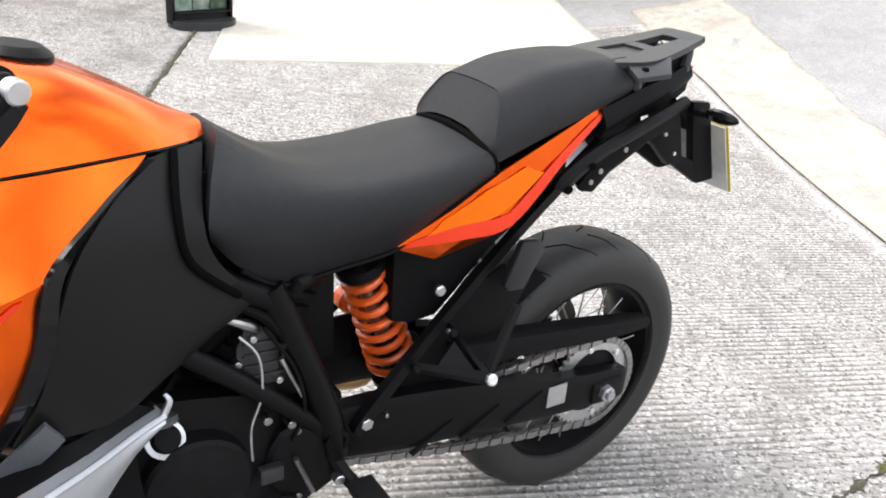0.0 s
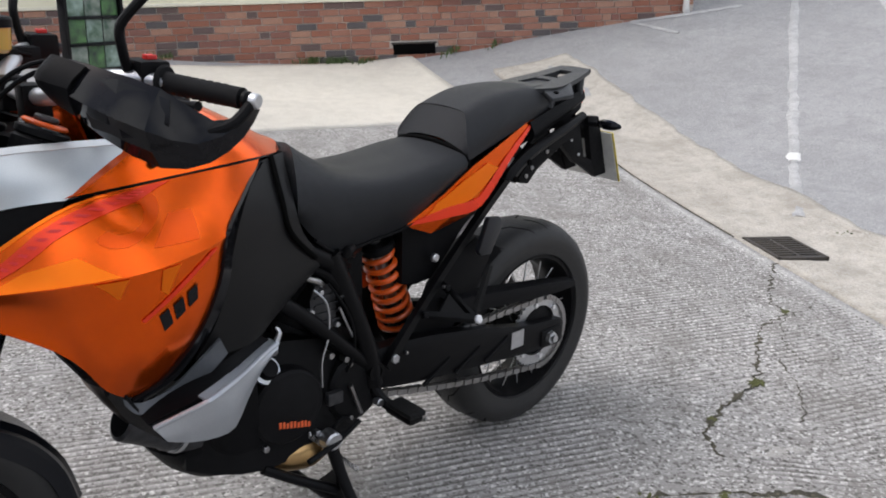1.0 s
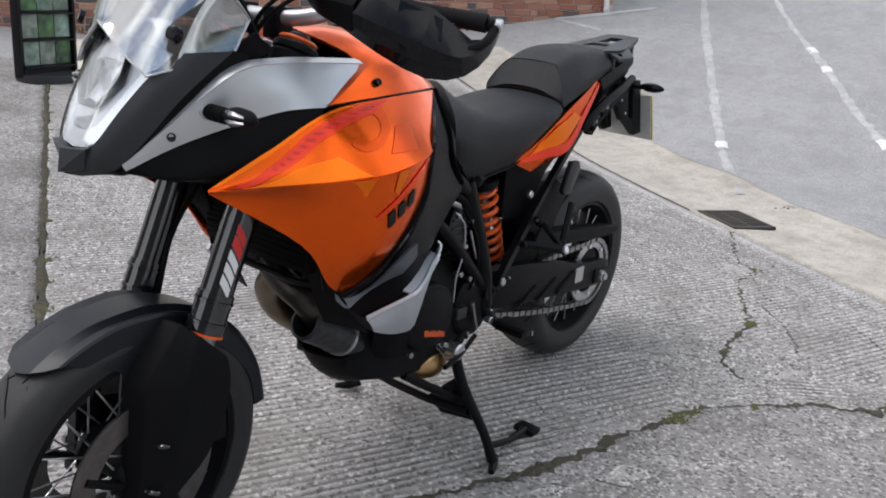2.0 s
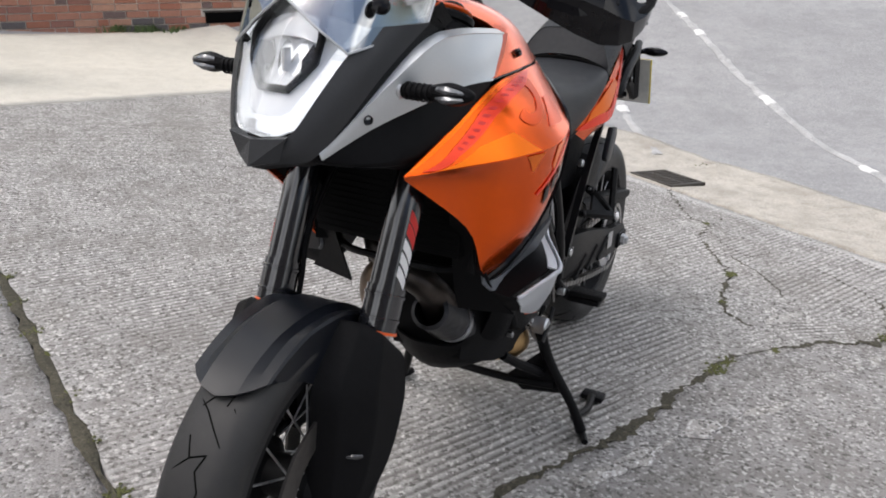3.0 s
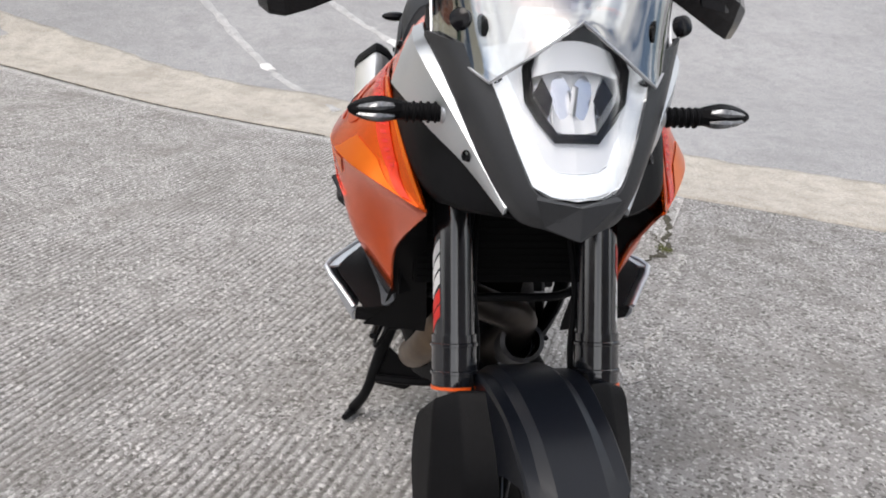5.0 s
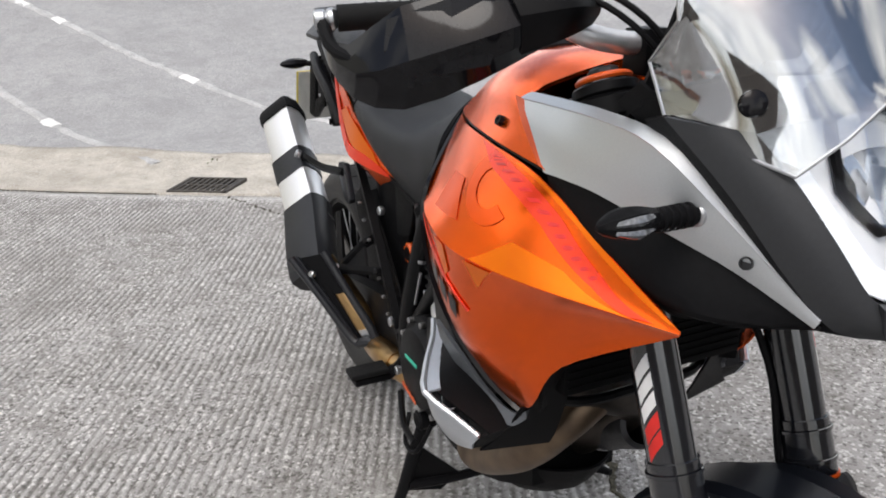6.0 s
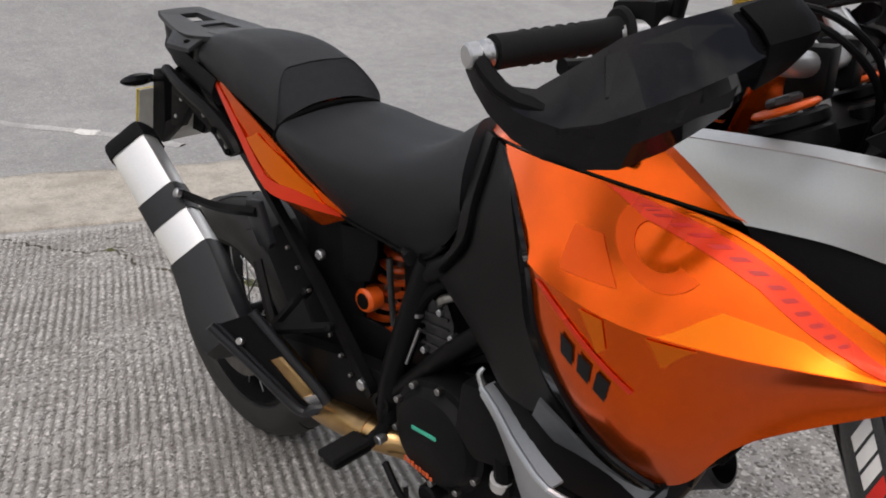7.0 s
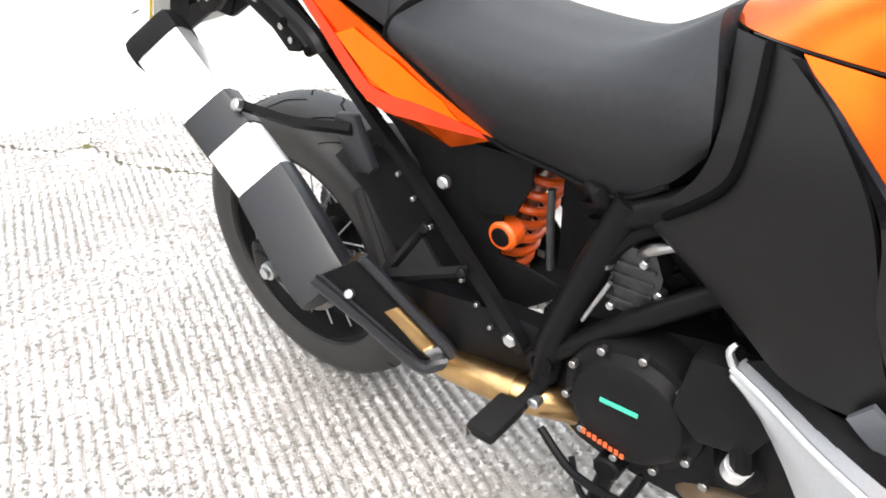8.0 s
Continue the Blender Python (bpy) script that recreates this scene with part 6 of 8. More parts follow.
def nose():
    top = [V(1.150, 0.150, 0.998), V(1.25, 0.160, 1.000), V(1.35, 0.168, 0.999), V(1.441, 0.168, 0.985), V(1.514, 0.125, 0.912), V(1.587, 0.074, 0.826)]
    mid = [V(1.215, 0.172, 0.966), V(1.285, 0.180, 0.966), V(1.36, 0.180, 0.960), V(1.444, 0.166, 0.938), V(1.516, 0.121, 0.885), V(1.586, 0.076, 0.823)]
    bot = [V(1.278, 0.192, 0.928), V(1.32, 0.190, 0.927), V(1.37, 0.182, 0.921), V(1.446, 0.157, 0.896), V(1.517, 0.114, 0.860), V(1.583, 0.076, 0.818)]
    for s in (1, -1):
        def side(bm):
            return bm if s > 0 else mirrored(bm)
        w = part("silver_wing", side(sheet([top, mid, bot], 4, 4, 0.005)), SILVER, bike, "silver painted nose side panel", 40)
        part("bevel_edge", side(sheet([[p + V(0, 0.001, 0.001) for p in top], [p + V(0, -0.014, 0.008) for p in top]], 4, 1, 0.004, (0, 0, 1))), SILVER, w)
        part("wing_bush", side(lathe([(0.0, -0.001), (0.0045, -0.001), (0.005, 0.002), (0.007, 0.002), (0.0075, -0.008), (0, -0.008)], V(1.527, 0.1155, 0.876), (0.55, 1, 0.35), 18)), GLOSS, w, "black rubber bush")
        # black under-panel down to the orange tip
        part("under_nose", side(sheet([[p + V(0, -0.004, -0.002) for p in bot], [V(1.30, 0.186, 0.895), V(1.36, 0.184, 0.868), V(1.43, 0.172, 0.838), V(1.49, 0.150, 0.818), V(1.540, 0.105, 0.811), V(1.582, 0.06, 0.813)], [V(1.33, 0.150, 0.872), V(1.40, 0.150, 0.835), V(1.46, 0.148, 0.802), V(1.49, 0.12, 0.800), V(1.53, 0.08, 0.802), V(1.58, 0.03, 0.808)]], 4, 4, 0.004, (0, 1, -0.4))), PLASTIC, bike, "black lower nose panel")
        # grey mask beside the lamp
        inner = [V(1.630, 0.0, 0.846), V(1.626, 0.030, 0.850), V(1.618, 0.052, 0.860), V(1.590, 0.072, 0.908), V(1.552, 0.092, 0.962), V(1.515, 0.112, 1.005)]
        outer = [V(1.642, 0.0, 0.805), V(1.621, 0.030, 0.811), V(1.594, 0.064, 0.818), V(1.561, 0.097, 0.868), V(1.512, 0.130, 0.942), V(1.445, 0.163, 1.016)]
        between = [V((a.x + b.x) / 2 + 0.007, (a.y + b.y) / 2 + 0.004, (a.z + b.z) / 2) for a, b in zip(inner, outer)]
        m = part("lamp_mask", side(sheet([inner, between, outer], 4, 3, 0.006, (1, 0.6, 0))), MASK, bike, "dark grey headlight surround")
        part("mask_fillet", side(sheet([outer, [p + V(-0.03, -0.002, -0.008) for p in outer]], 4, 1, 0.004, (0, 1, 0))), PLASTIC, m)
        part("mask_shoulder", side(sheet([[V(1.52, 0.108, 0.945), V(1.46, 0.135, 1.00), V(1.40, 0.158, 1.045)], [V(1.47, 0.125, 0.945), V(1.42, 0.145, 0.985), V(1.36, 0.155, 1.02)]], 3, 1, 0.004, (0, 1, 0.3))), PLASTIC, m)
        # indicators
        ind = part("indicator", side(tube([(1.478, 0.115, 0.918), (1.478, 0.172, 0.920), (1.477, 0.20, 0.921)], [0.012, 0.011, 0.012], 12, 3)), PLASTIC, bike, "slim indicator on a black rubber stalk")
        part("stalk_collar", side(disc((1.479, 0.110, 0.918), (1.479, 0.144, 0.919), 0.0135, 0.002)), ALU, ind)
        part("indicator_body", side(loft([[V(1.477 + a * wx, y, 0.922 + b * wz) for a, b in ((-1, 0), (-0.7, 0.75), (0, 1), (0.7, 0.75), (1, 0), (0.7, -0.75), (0, -1), (-0.7, -0.75))] for y, wx, wz in ((0.192, 0.012, 0.011), (0.215, 0.02, 0.0165), (0.235, 0.018, 0.0145), (0.252, 0.009, 0.008), (0.258, 0.003, 0.003))], 3)), PLASTIC, ind)
        for z0, z1, dx in ((0.0005, 0.0125, 0.0), (-0.0125, -0.0005, 0.0)):
            part("indicator_lens", side(sheet([[V(1.4885 + dx, 0.203, 0.922 + z1 * 0.8), V(1.4955, 0.220, 0.922 + z1), V(1.489, 0.242, 0.922 + z1 * 0.6)], [V(1.4915, 0.201, 0.922 + (z0 + z1) / 2), V(1.4995, 0.222, 0.922 + (z0 + z1) / 2), V(1.492, 0.247, 0.922 + (z0 + z1) * 0.35)], [V(1.4885 + dx, 0.203, 0.922 + z0 * 0.8), V(1.4955, 0.220, 0.922 + z0), V(1.489, 0.242, 0.922 + z0 * 0.6)]], 3, 2, 0.002, (1, 0, 0))), INDICATOR, ind, "smoked grey indicator lens")
        for k in range(5):
            part("stalk_rib", side(lathe([(0.0118, -0.0022), (0.0136, -0.0012), (0.0136, 0.0012), (0.0118, 0.0022)], V(1.478, 0.150 + 0.009 * k, 0.9195), (0, 1, 0), 14, True)), PLASTIC, ind)
    # chin
    part("chin", sheet([[V(1.632, -0.049, 0.851), V(1.646, 0, 0.846), V(1.632, 0.049, 0.851)], [V(1.628, -0.036, 0.817), V(1.652, 0, 0.808), V(1.628, 0.036, 0.817)]], 1, 1, 0.012, (1, 0, 0)), MASK, bike, "dark grey pointed chin below the lamp", 4)
    part("nose_floor", sheet([[V(1.585, -0.055, 0.814), V(1.628, 0, 0.812), V(1.585, 0.055, 0.814)], [V(1.48, -0.14, 0.803), V(1.48, 0, 0.806), V(1.48, 0.14, 0.803)], [V(1.33, -0.15, 0.86), V(1.33, 0, 0.86), V(1.33, 0.15, 0.86)]], 3, 3, 0.004, (0, 0, -1)), PLASTIC, bike)
    part("inner_cowl", sheet([[V(1.55, -0.09, 0.97), V(1.50, 0, 0.98), V(1.55, 0.09, 0.97)], [V(1.43, -0.15, 1.03), V(1.40, 0, 1.04), V(1.43, 0.15, 1.03)], [V(1.36, -0.15, 1.0), V(1.33, 0, 1.0), V(1.36, 0.15, 1.0)]], 3, 3, 0.004, (0, 0, 1)), PLASTIC, bike)


nose()


def headlamp():
    def row(z, y, x, bulge):
        return [V(x, -y, z), V(x + bulge * 0.8, -y * 0.5, z), V(x + bulge, 0, z), V(x + bulge * 0.8, y * 0.5, z), V(x, y, z)]
    rows = [row(0.850, 0.030, 1.624, 0.004), row(0.862, 0.050, 1.616, 0.012), row(0.908, 0.071, 1.590, 0.020), row(0.962, 0.090, 1.553, 0.030), row(1.010, 0.070, 1.535, 0.026), row(1.050, 0.055, 1.515, 0.020)]
    lamp = part("headlamp", sheet([[p + V(-0.035, 0, 0) for p in r] for r in rows], 4, 3, 0.004, (1, 0, 0.4)), LAMP, bike, "large clear headlamp with a bright reflector")
    part("lamp_lens", sheet(rows, 4, 3, 0.003, (1, 0, 0.4)), LENS, lamp, "clear lamp lens").visible_shadow = False
    # white light band along the sides and the foot, in short moulded cells
    rng = random.Random(5)
    band = [(V(1.626, 0.0, 0.848), V(1.612, 0.0, 0.875)), (V(1.622, 0.030, 0.852), V(1.610, 0.024, 0.877)), (V(1.613, 0.051, 0.862), V(1.604, 0.036, 0.884)), (V(1.586, 0.071, 0.909), V(1.582, 0.052, 0.918)), (V(1.548, 0.091, 0.962), V(1.549, 0.071, 0.966)), (V(1.513, 0.110, 1.003), V(1.516, 0.091, 1.006))]

    def flip(p, s):
        return V(p.x, p.y * s, p.z)
    for s in (1, -1):
        for (a0, b0), (a1, b1) in zip(band, band[1:]):
            n = max(2, round((a1 - a0).length / 0.0095))
            for k in range(n):
                f, g = k / n, (k + 1) / n
                t0, t1 = rng.uniform(-0.0007, 0.0007), rng.uniform(-0.0007, 0.0007)
                q = [flip(a0.lerp(a1, f) + V(t0, 0, 0), s), flip(b0.lerp(b1, f) + V(t1, 0, 0), s), flip(a0.lerp(a1, g) - V(t0, 0, 0), s), flip(b0.lerp(b1, g) - V(t1, 0, 0), s)]
                part("light_cell", sheet([[q[0], q[1]], [q[2], q[3]]], 1, 1, 0.004, (1, 0, 0.3)), DRL, lamp, "white moulded cell of the daytime running light")
    # smooth bright panel inside the band, up to the black frame of the main beam
    rim = [V(1.594, 0.0, 0.912), V(1.592, 0.024, 0.913), V(1.580, 0.041, 0.933), V(1.568, 0.054, 0.952), V(1.557, 0.057, 0.985), V(1.537, 0.046, 1.015)]
    edge = [b for a, b in band]
    for s in (1, -1):
        part("lamp_panel", sheet([[flip(p, s) + V(-0.003, 0, 0) for p in edge], [flip(p, s) + V(-0.004, 0, 0) for p in rim]], 1, 2, 0.003, (1, 0, 0.3)), GUIDE, lamp, "smooth pale lamp panel")
    part("beam_surround", tube([flip(p, -1) + V(0.002, 0, 0) for p in rim[:0:-1]] + [p + V(0.002, 0, 0) for p in rim[1:]], 0.0058, 8, 1), PLASTIC, lamp, "black frame round the main beam")
    # main beam: bright hood above, chromed bowl with dark cheeks, a slim pin in the middle
    part("beam_hood", sheet([[V(1.556, y * 0.052, 0.975 + 0.010 * (1 - y * y)) for y in (-1, -0.5, 0, 0.5, 1)], [V(1.534, y * 0.046, 1.004 + 0.012 * (1 - y * y)) for y in (-1, -0.5, 0, 0.5, 1)]], 3, 2, 0.003, (1, 0, 0.5)), GUIDE, lamp, "white lamp hood")
    for s in (1, -1):
        part("beam_cheek", sheet([[V(1.572, s * 0.030, 0.934), V(1.560, s * 0.047, 0.958)], [V(1.561, s * 0.024, 0.952), V(1.549, s * 0.036, 0.976)]], 2, 2, 0.002, (1, 0, 0)), GLOSS, lamp, "dark cheek of the main beam")
        part("beam_bowl", sheet([[V(1.588, 0.0, 0.914), V(1.580, s * 0.013, 0.916), V(1.584, s * 0.024, 0.920)], [V(1.556, 0.0, 0.944), V(1.548, s * 0.014, 0.946), V(1.556, s * 0.026, 0.950)], [V(1.545, 0.0, 0.978), V(1.540, s * 0.016, 0.980), V(1.545, s * 0.036, 0.978)]], 4, 4, 0.003, (1, 0, 0)), GUIDE, lamp, "white reflector bowl")
    part("beam_pin", block((1.556, -0.0018, 0.935), (1.572, 0.0018, 0.968), 0.0008), ALU, lamp)
    part("beam_roof", sheet([[V(1.534, y * 0.046, 1.004 + 0.012 * (1 - y * y)) for y in (-1, 0, 1)], [V(1.505, y * 0.040, 1.045) for y in (-1, 0, 1)]], 3, 2, 0.003, (1, 0, 0.5)), MASK, lamp, "grey panel above the main beam")


headlamp()


def windscreen():
    def r(a, b, c):
        pa, pb, pc = V(*a), V(*b), V(c[0], 0, c[1])
        half = [pa, pa * 0.5 + pb * 0.5 + V(0.004, 0.003, 0), pb, pb * 0.55 + pc * 0.45 + V(0.006, 0, 0)]
        return half + [pc] + [V(p.x, -p.y, p.z) for p in half[::-1]]
    rows = [r((1.440, 0.154, 1.008), (1.556, 0.098, 0.968), (1.572, 1.040)), r((1.408, 0.154, 1.066), (1.533, 0.128, 1.035), (1.560, 1.078)),
            r((1.446, 0.154, 1.108), (1.512, 0.124, 1.088), (1.536, 1.108)), r((1.436, 0.152, 1.160), (1.476, 0.116, 1.150), (1.503, 1.170)),
            r((1.385, 0.130, 1.235), (1.425, 0.085, 1.245), (1.445, 1.265)), r((1.350, 0.09, 1.280), (1.385, 0.055, 1.298), (1.398, 1.312))]
    dense = []
    for u, v in zip(rows, rows[1:]):
        dense += [[a.lerp(b, k / 4) for a, b in zip(u, v)] for k in range(4)]
    rows = [[a.lerp(b, k / 4) for a, b in zip(r, r[1:]) for k in range(4)] + [r[-1]] for r in dense + [rows[-1]]]
    for _ in range(60):
        old = [list(r) for r in rows]
        for i in range(1, len(rows) - 1):
            for j in range(1, len(rows[0]) - 1):
                rows[i][j] = old[i][j] * 0.5 + (old[i - 1][j] + old[i + 1][j] + old[i][j - 1] + old[i][j + 1]) * 0.125
    sc = part("windscreen", sheet(rows, 1, 1, 0.004, (1, 0, 0.4)), SCREEN, bike, "clear curved windscreen with polished edges")
    sc.visible_shadow = False
    g = rows
    edge = g[0] + [q[-1] for q in g[1:]] + g[-1][::-1][1:] + [q[0] for q in g[::-1][1:]]
    part("screen_edge", tube(edge, 0.0019, 6, 1), ALU, sc, "bright polished screen edge")
    pair("screen_bush", lathe([(0, 0.004), (0.006, 0.004), (0.012, 0.002), (0.013, -0.006), (0, -0.006)], V(1.529, 0.132, 1.037), (1, 0.5, 0.4), 20), GLOSS, sc, "black rubber screen bush")
    pair("screen_bush", lathe([(0, 0.004), (0.006, 0.004), (0.010, 0.002), (0.011, -0.006), (0, -0.006)], V(1.452, 0.140, 1.150), (1, 0.5, 0.4), 20), GLOSS, sc)
    pair("screen_arm", tube([(1.36, 0.12, 1.02), (1.40, 0.125, 1.08), (1.44, 0.135, 1.14)], 0.008, 8, 3), FRAME, bike)


windscreen()


# ---- seats, tail ----
def seats():
    def both(rows):
        c = [[V(p.x, 0, p.z + 0.002) for p in rows[-1]]]
        return rows + c + [[V(p.x, -p.y, p.z) for p in r] for r in rows[::-1]]
    rider = [[V(0.832, 0.132, 0.815), V(0.79, 0.130, 0.765), V(0.724, 0.116, 0.722), V(0.62, 0.110, 0.730), V(0.512, 0.104, 0.746), V(0.42, 0.114, 0.810), V(0.338, 0.120, 0.862)],
             [V(0.836, 0.142, 0.845), V(0.785, 0.145, 0.82), V(0.71, 0.142, 0.795), V(0.61, 0.142, 0.80), V(0.51, 0.142, 0.815), V(0.42, 0.139, 0.850), V(0.345, 0.128, 0.882)],
             [V(0.822, 0.118, 0.895), V(0.765, 0.124, 0.880), V(0.69, 0.127, 0.862), V(0.61, 0.130, 0.859), V(0.51, 0.131, 0.868), V(0.42, 0.124, 0.888), V(0.352, 0.110, 0.902)],
             [V(0.790, 0.052, 0.944), V(0.742, 0.060, 0.914), V(0.68, 0.065, 0.886), V(0.61, 0.068, 0.876), V(0.51, 0.068, 0.884), V(0.42, 0.06, 0.902), V(0.358, 0.050, 0.912)]]
    part("rider_seat", sheet(both(rider), 5, 5, 0.035, (0, 0, 1)), SEAT, bike, "black vinyl rider seat", 50)
    pair("seat_piping", tube([p + V(0, 0.001, -0.003) for p in rider[0][1:]], 0.004, 8, 4), PLASTIC, bike)
    pill = [[V(0.340, 0.122, 0.882), V(0.24, 0.113, 0.915), V(0.15, 0.101, 0.940), V(0.05, 0.084, 0.966), V(-0.045, 0.06, 0.975)],
            [V(0.346, 0.119, 0.922), V(0.24, 0.118, 0.962), V(0.15, 0.106, 0.982), V(0.05, 0.090, 0.996), V(-0.052, 0.062, 0.994)],
            [V(0.318, 0.082, 0.986), V(0.23, 0.086, 1.016), V(0.15, 0.082, 1.030), V(0.05, 0.070, 1.036), V(-0.056, 0.045, 1.020)],
            [V(0.314, 0.04, 0.996), V(0.23, 0.04, 1.026), V(0.15, 0.038, 1.038), V(0.05, 0.034, 1.042), V(-0.058, 0.02, 1.026)]]
    ps = part("pillion_seat", sheet(both(pill), 5, 4, 0.05, (0, 0, 1)), SEAT, bike, "black vinyl pillion seat with a raised ridge", 24)
    front = [pill[0][0], pill[1][0], pill[2][0], pill[3][0]]
    part("pillion_front", sheet([[V(p.x - 0.002, p.y, p.z) for p in front] + [V(p.x - 0.002, -p.y, p.z) for p in front[::-1]], [V(0.344, 0.120, 0.885), V(0.352, 0.112, 0.900), V(0.354, 0.074, 0.918), V(0.354, 0.03, 0.926), V(0.354, -0.03, 0.926), V(0.354, -0.074, 0.918), V(0.352, -0.112, 0.900), V(0.344, -0.120, 0.885)]], 3, 1, 0.004, (1, 0, 0.6)), SEAT, ps)
    # shadow line under the pillion's front edge, drawn as a black tube
    part("seat_gap", tube([V(0.343, 0.124, 0.868), V(0.349, 0.119, 0.889), V(0.356, 0.085, 0.907), V(0.358, 0.0, 0.917), V(0.356, -0.085, 0.907), V(0.349, -0.119, 0.889), V(0.343, -0.124, 0.868)], 0.007, 8, 5), HOLE, ps)


seats()


def tail():
    top = [V(0.518, 0.105, 0.746), V(0.42, 0.121, 0.808), V(0.335, 0.127, 0.866), V(0.19, 0.108, 0.922), V(0.060, 0.081, 0.965)]
    mid = [V(0.516, 0.107, 0.742), V(0.41, 0.132, 0.752), V(0.310, 0.140, 0.768), V(0.19, 0.120, 0.866), V(0.062, 0.085, 0.950)]
    bot = [V(0.508, 0.104, 0.736), V(0.446, 0.110, 0.713), V(0.322, 0.124, 0.750), V(0.20, 0.108, 0.858), V(0.062, 0.080, 0.944)]
    for s in (1, -1):
        def side(bm):
            return bm if s > 0 else mirrored(bm)
        tp = part("tail_panel", side(joined(sheet([top, mid], 1, 3, 0.004), sheet([mid, bot], 1, 3, 0.004))), ORANGE, bike, "orange tail side panel", 14)
        part("light_film", side(decal([top, mid], [(0.10, 0.62), (0.42, 0.66), (0.66, 0.62)], [(0.20, 0.12), (0.42, 0.12), (0.60, 0.20)])), ORANGE_LIGHT, tp)
        part("red_stripe", side(decal([top, mid], [(0.02, 0.97), (0.50, 0.97), (0.985, 0.97)], [(0.06, 0.40), (0.50, 0.74), (0.985, 0.45)], 0.0018)), PINK, tp, "red stripe film")
        # cast grab handle and pannier arm under the tail
        part("grab_handle", side(sheet([[V(0.085, 0.092, 0.955), V(-0.02, 0.080, 0.985), V(-0.10, 0.070, 1.005), V(-0.18, 0.055, 1.03)], [V(0.075, 0.100, 0.92), V(-0.02, 0.09, 0.955), V(-0.11, 0.078, 0.98), V(-0.19, 0.06, 1.005)], [V(0.08, 0.09, 0.895), V(-0.02, 0.082, 0.935), V(-0.11, 0.07, 0.965), V(-0.185, 0.055, 0.99)]], 3, 3, 0.012)), PLASTIC, bike, "black cast grab handle")
        arm = part("pannier_arm", side(tube([(-0.16, 0.078, 0.955), (-0.05, 0.098, 0.925), (0.08, 0.110, 0.885), (0.17, 0.118, 0.84), (0.19, 0.118, 0.815)], [0.012, 0.013, 0.014, 0.017, 0.019], 10, 4)), FRAME, bike, "black pannier mount arm")
        for p in ((0.185, 0.137, 0.822), (0.13, 0.132, 0.86)):
            part("mount_hole", side(disc(p, (p[0], p[1] + 0.004, p[2]), 0.008, 0.001, 14)), HOLE, arm)
        # rear indicator
        ri = part("rear_indicator", side(tube([(-0.215, 0.045, 0.925), (-0.225, 0.085, 0.927)], 0.008, 10, 1)), PLASTIC, bike, "slim rear indicator on a short stalk")
        part("indicator_body", side(loft([[V(-0.232 + a * w * 1.1, y, 0.929 + b * w) for a, b in ((-1, 0), (-0.7, 0.75), (0, 1), (0.7, 0.75), (1, 0), (0.7, -0.75), (0, -1), (-0.7, -0.75))] for y, w in ((0.08, 0.008), (0.098, 0.014), (0.125, 0.015), (0.148, 0.009), (0.157, 0.003))], 3)), GLOSS, ri)
    # luggage rack: a plate with openings
    def frame_rack():
        rk = part("luggage_rack", sheet([[V(0.048, 0.068, 1.036), V(-0.03, 0.09, 1.042), V(-0.12, 0.075, 1.058), V(-0.205, 0.055, 1.078)], [V(0.055, 0.030, 1.040), V(-0.03, 0.034, 1.046), V(-0.12, 0.024, 1.060), V(-0.215, 0.020, 1.080)]], 4, 2, 0.012, (0, 0, 1)), MASK, bike, "black plastic luggage rack plate")
        part("rack_side", mirrored(sheet([[V(0.048, 0.068, 1.036), V(-0.03, 0.09, 1.042), V(-0.12, 0.075, 1.058), V(-0.205, 0.055, 1.078)], [V(0.055, 0.030, 1.040), V(-0.03, 0.034, 1.046), V(-0.12, 0.024, 1.060), V(-0.215, 0.020, 1.080)]], 4, 2, 0.012, (0, 0, 1))), MASK, rk)
        part("rack_plate", sheet([[V(0.05, -0.056, 1.034), V(0.055, 0, 1.038), V(0.05, 0.056, 1.034)], [V(-0.03, -0.06, 1.038), V(-0.03, 0, 1.041), V(-0.03, 0.06, 1.038)], [V(-0.095, -0.055, 1.048), V(-0.095, 0, 1.05), V(-0.095, 0.055, 1.048)]], 3, 3, 0.008, (0, 0, 1)), MASK, rk)
        for x0, x1, z0, z1 in ((0.055, 0.0, 1.038, 1.043), (-0.075, -0.10, 1.050, 1.055), (-0.175, -0.215, 1.070, 1.081)):
            part("rack_bar", sheet([[V(x0, -0.052, z0), V(x0, 0, z0 + 0.002), V(x0, 0.052, z0)], [V(x1, -0.052, z1), V(x1, 0, z1 + 0.002), V(x1, 0.052, z1)]], 2, 2, 0.012, (0, 0, 1)), MASK, rk)
        for s in (1, -1):
            part("rack_ear", slab_of([(0.015, s * 0.06, 1.034), (0.03, s * 0.115, 1.012), (-0.05, s * 0.122, 1.020), (-0.085, s * 0.085, 1.045)], (0, 0, 0.010), 0.002), MASK, rk)
            part("ear_hole", disc((-0.005, s * 0.098, 1.026), (-0.004, s * 0.0985, 1.0305), 0.007, 0.001, 14), HOLE, rk)
            part("rack_post", tube([(-0.02, s * 0.06, 1.035), (-0.02, s * 0.066, 0.98)], 0.014, 10, 1), MASK, rk)
            part("rack_post", tube([(-0.18, s * 0.045, 1.065), (-0.17, s * 0.05, 1.01)], 0.012, 10, 1), MASK, rk)
    frame_rack()
    part("tail_light", sheet([[V(-0.205, -0.045, 1.02), V(-0.222, 0, 1.02), V(-0.205, 0.045, 1.02)], [V(-0.20, -0.045, 0.985), V(-0.215, 0, 0.98), V(-0.20, 0.045, 0.985)]], 3, 2, 0.02, (-1, 0, 0)), RED, bike, "red tail light")
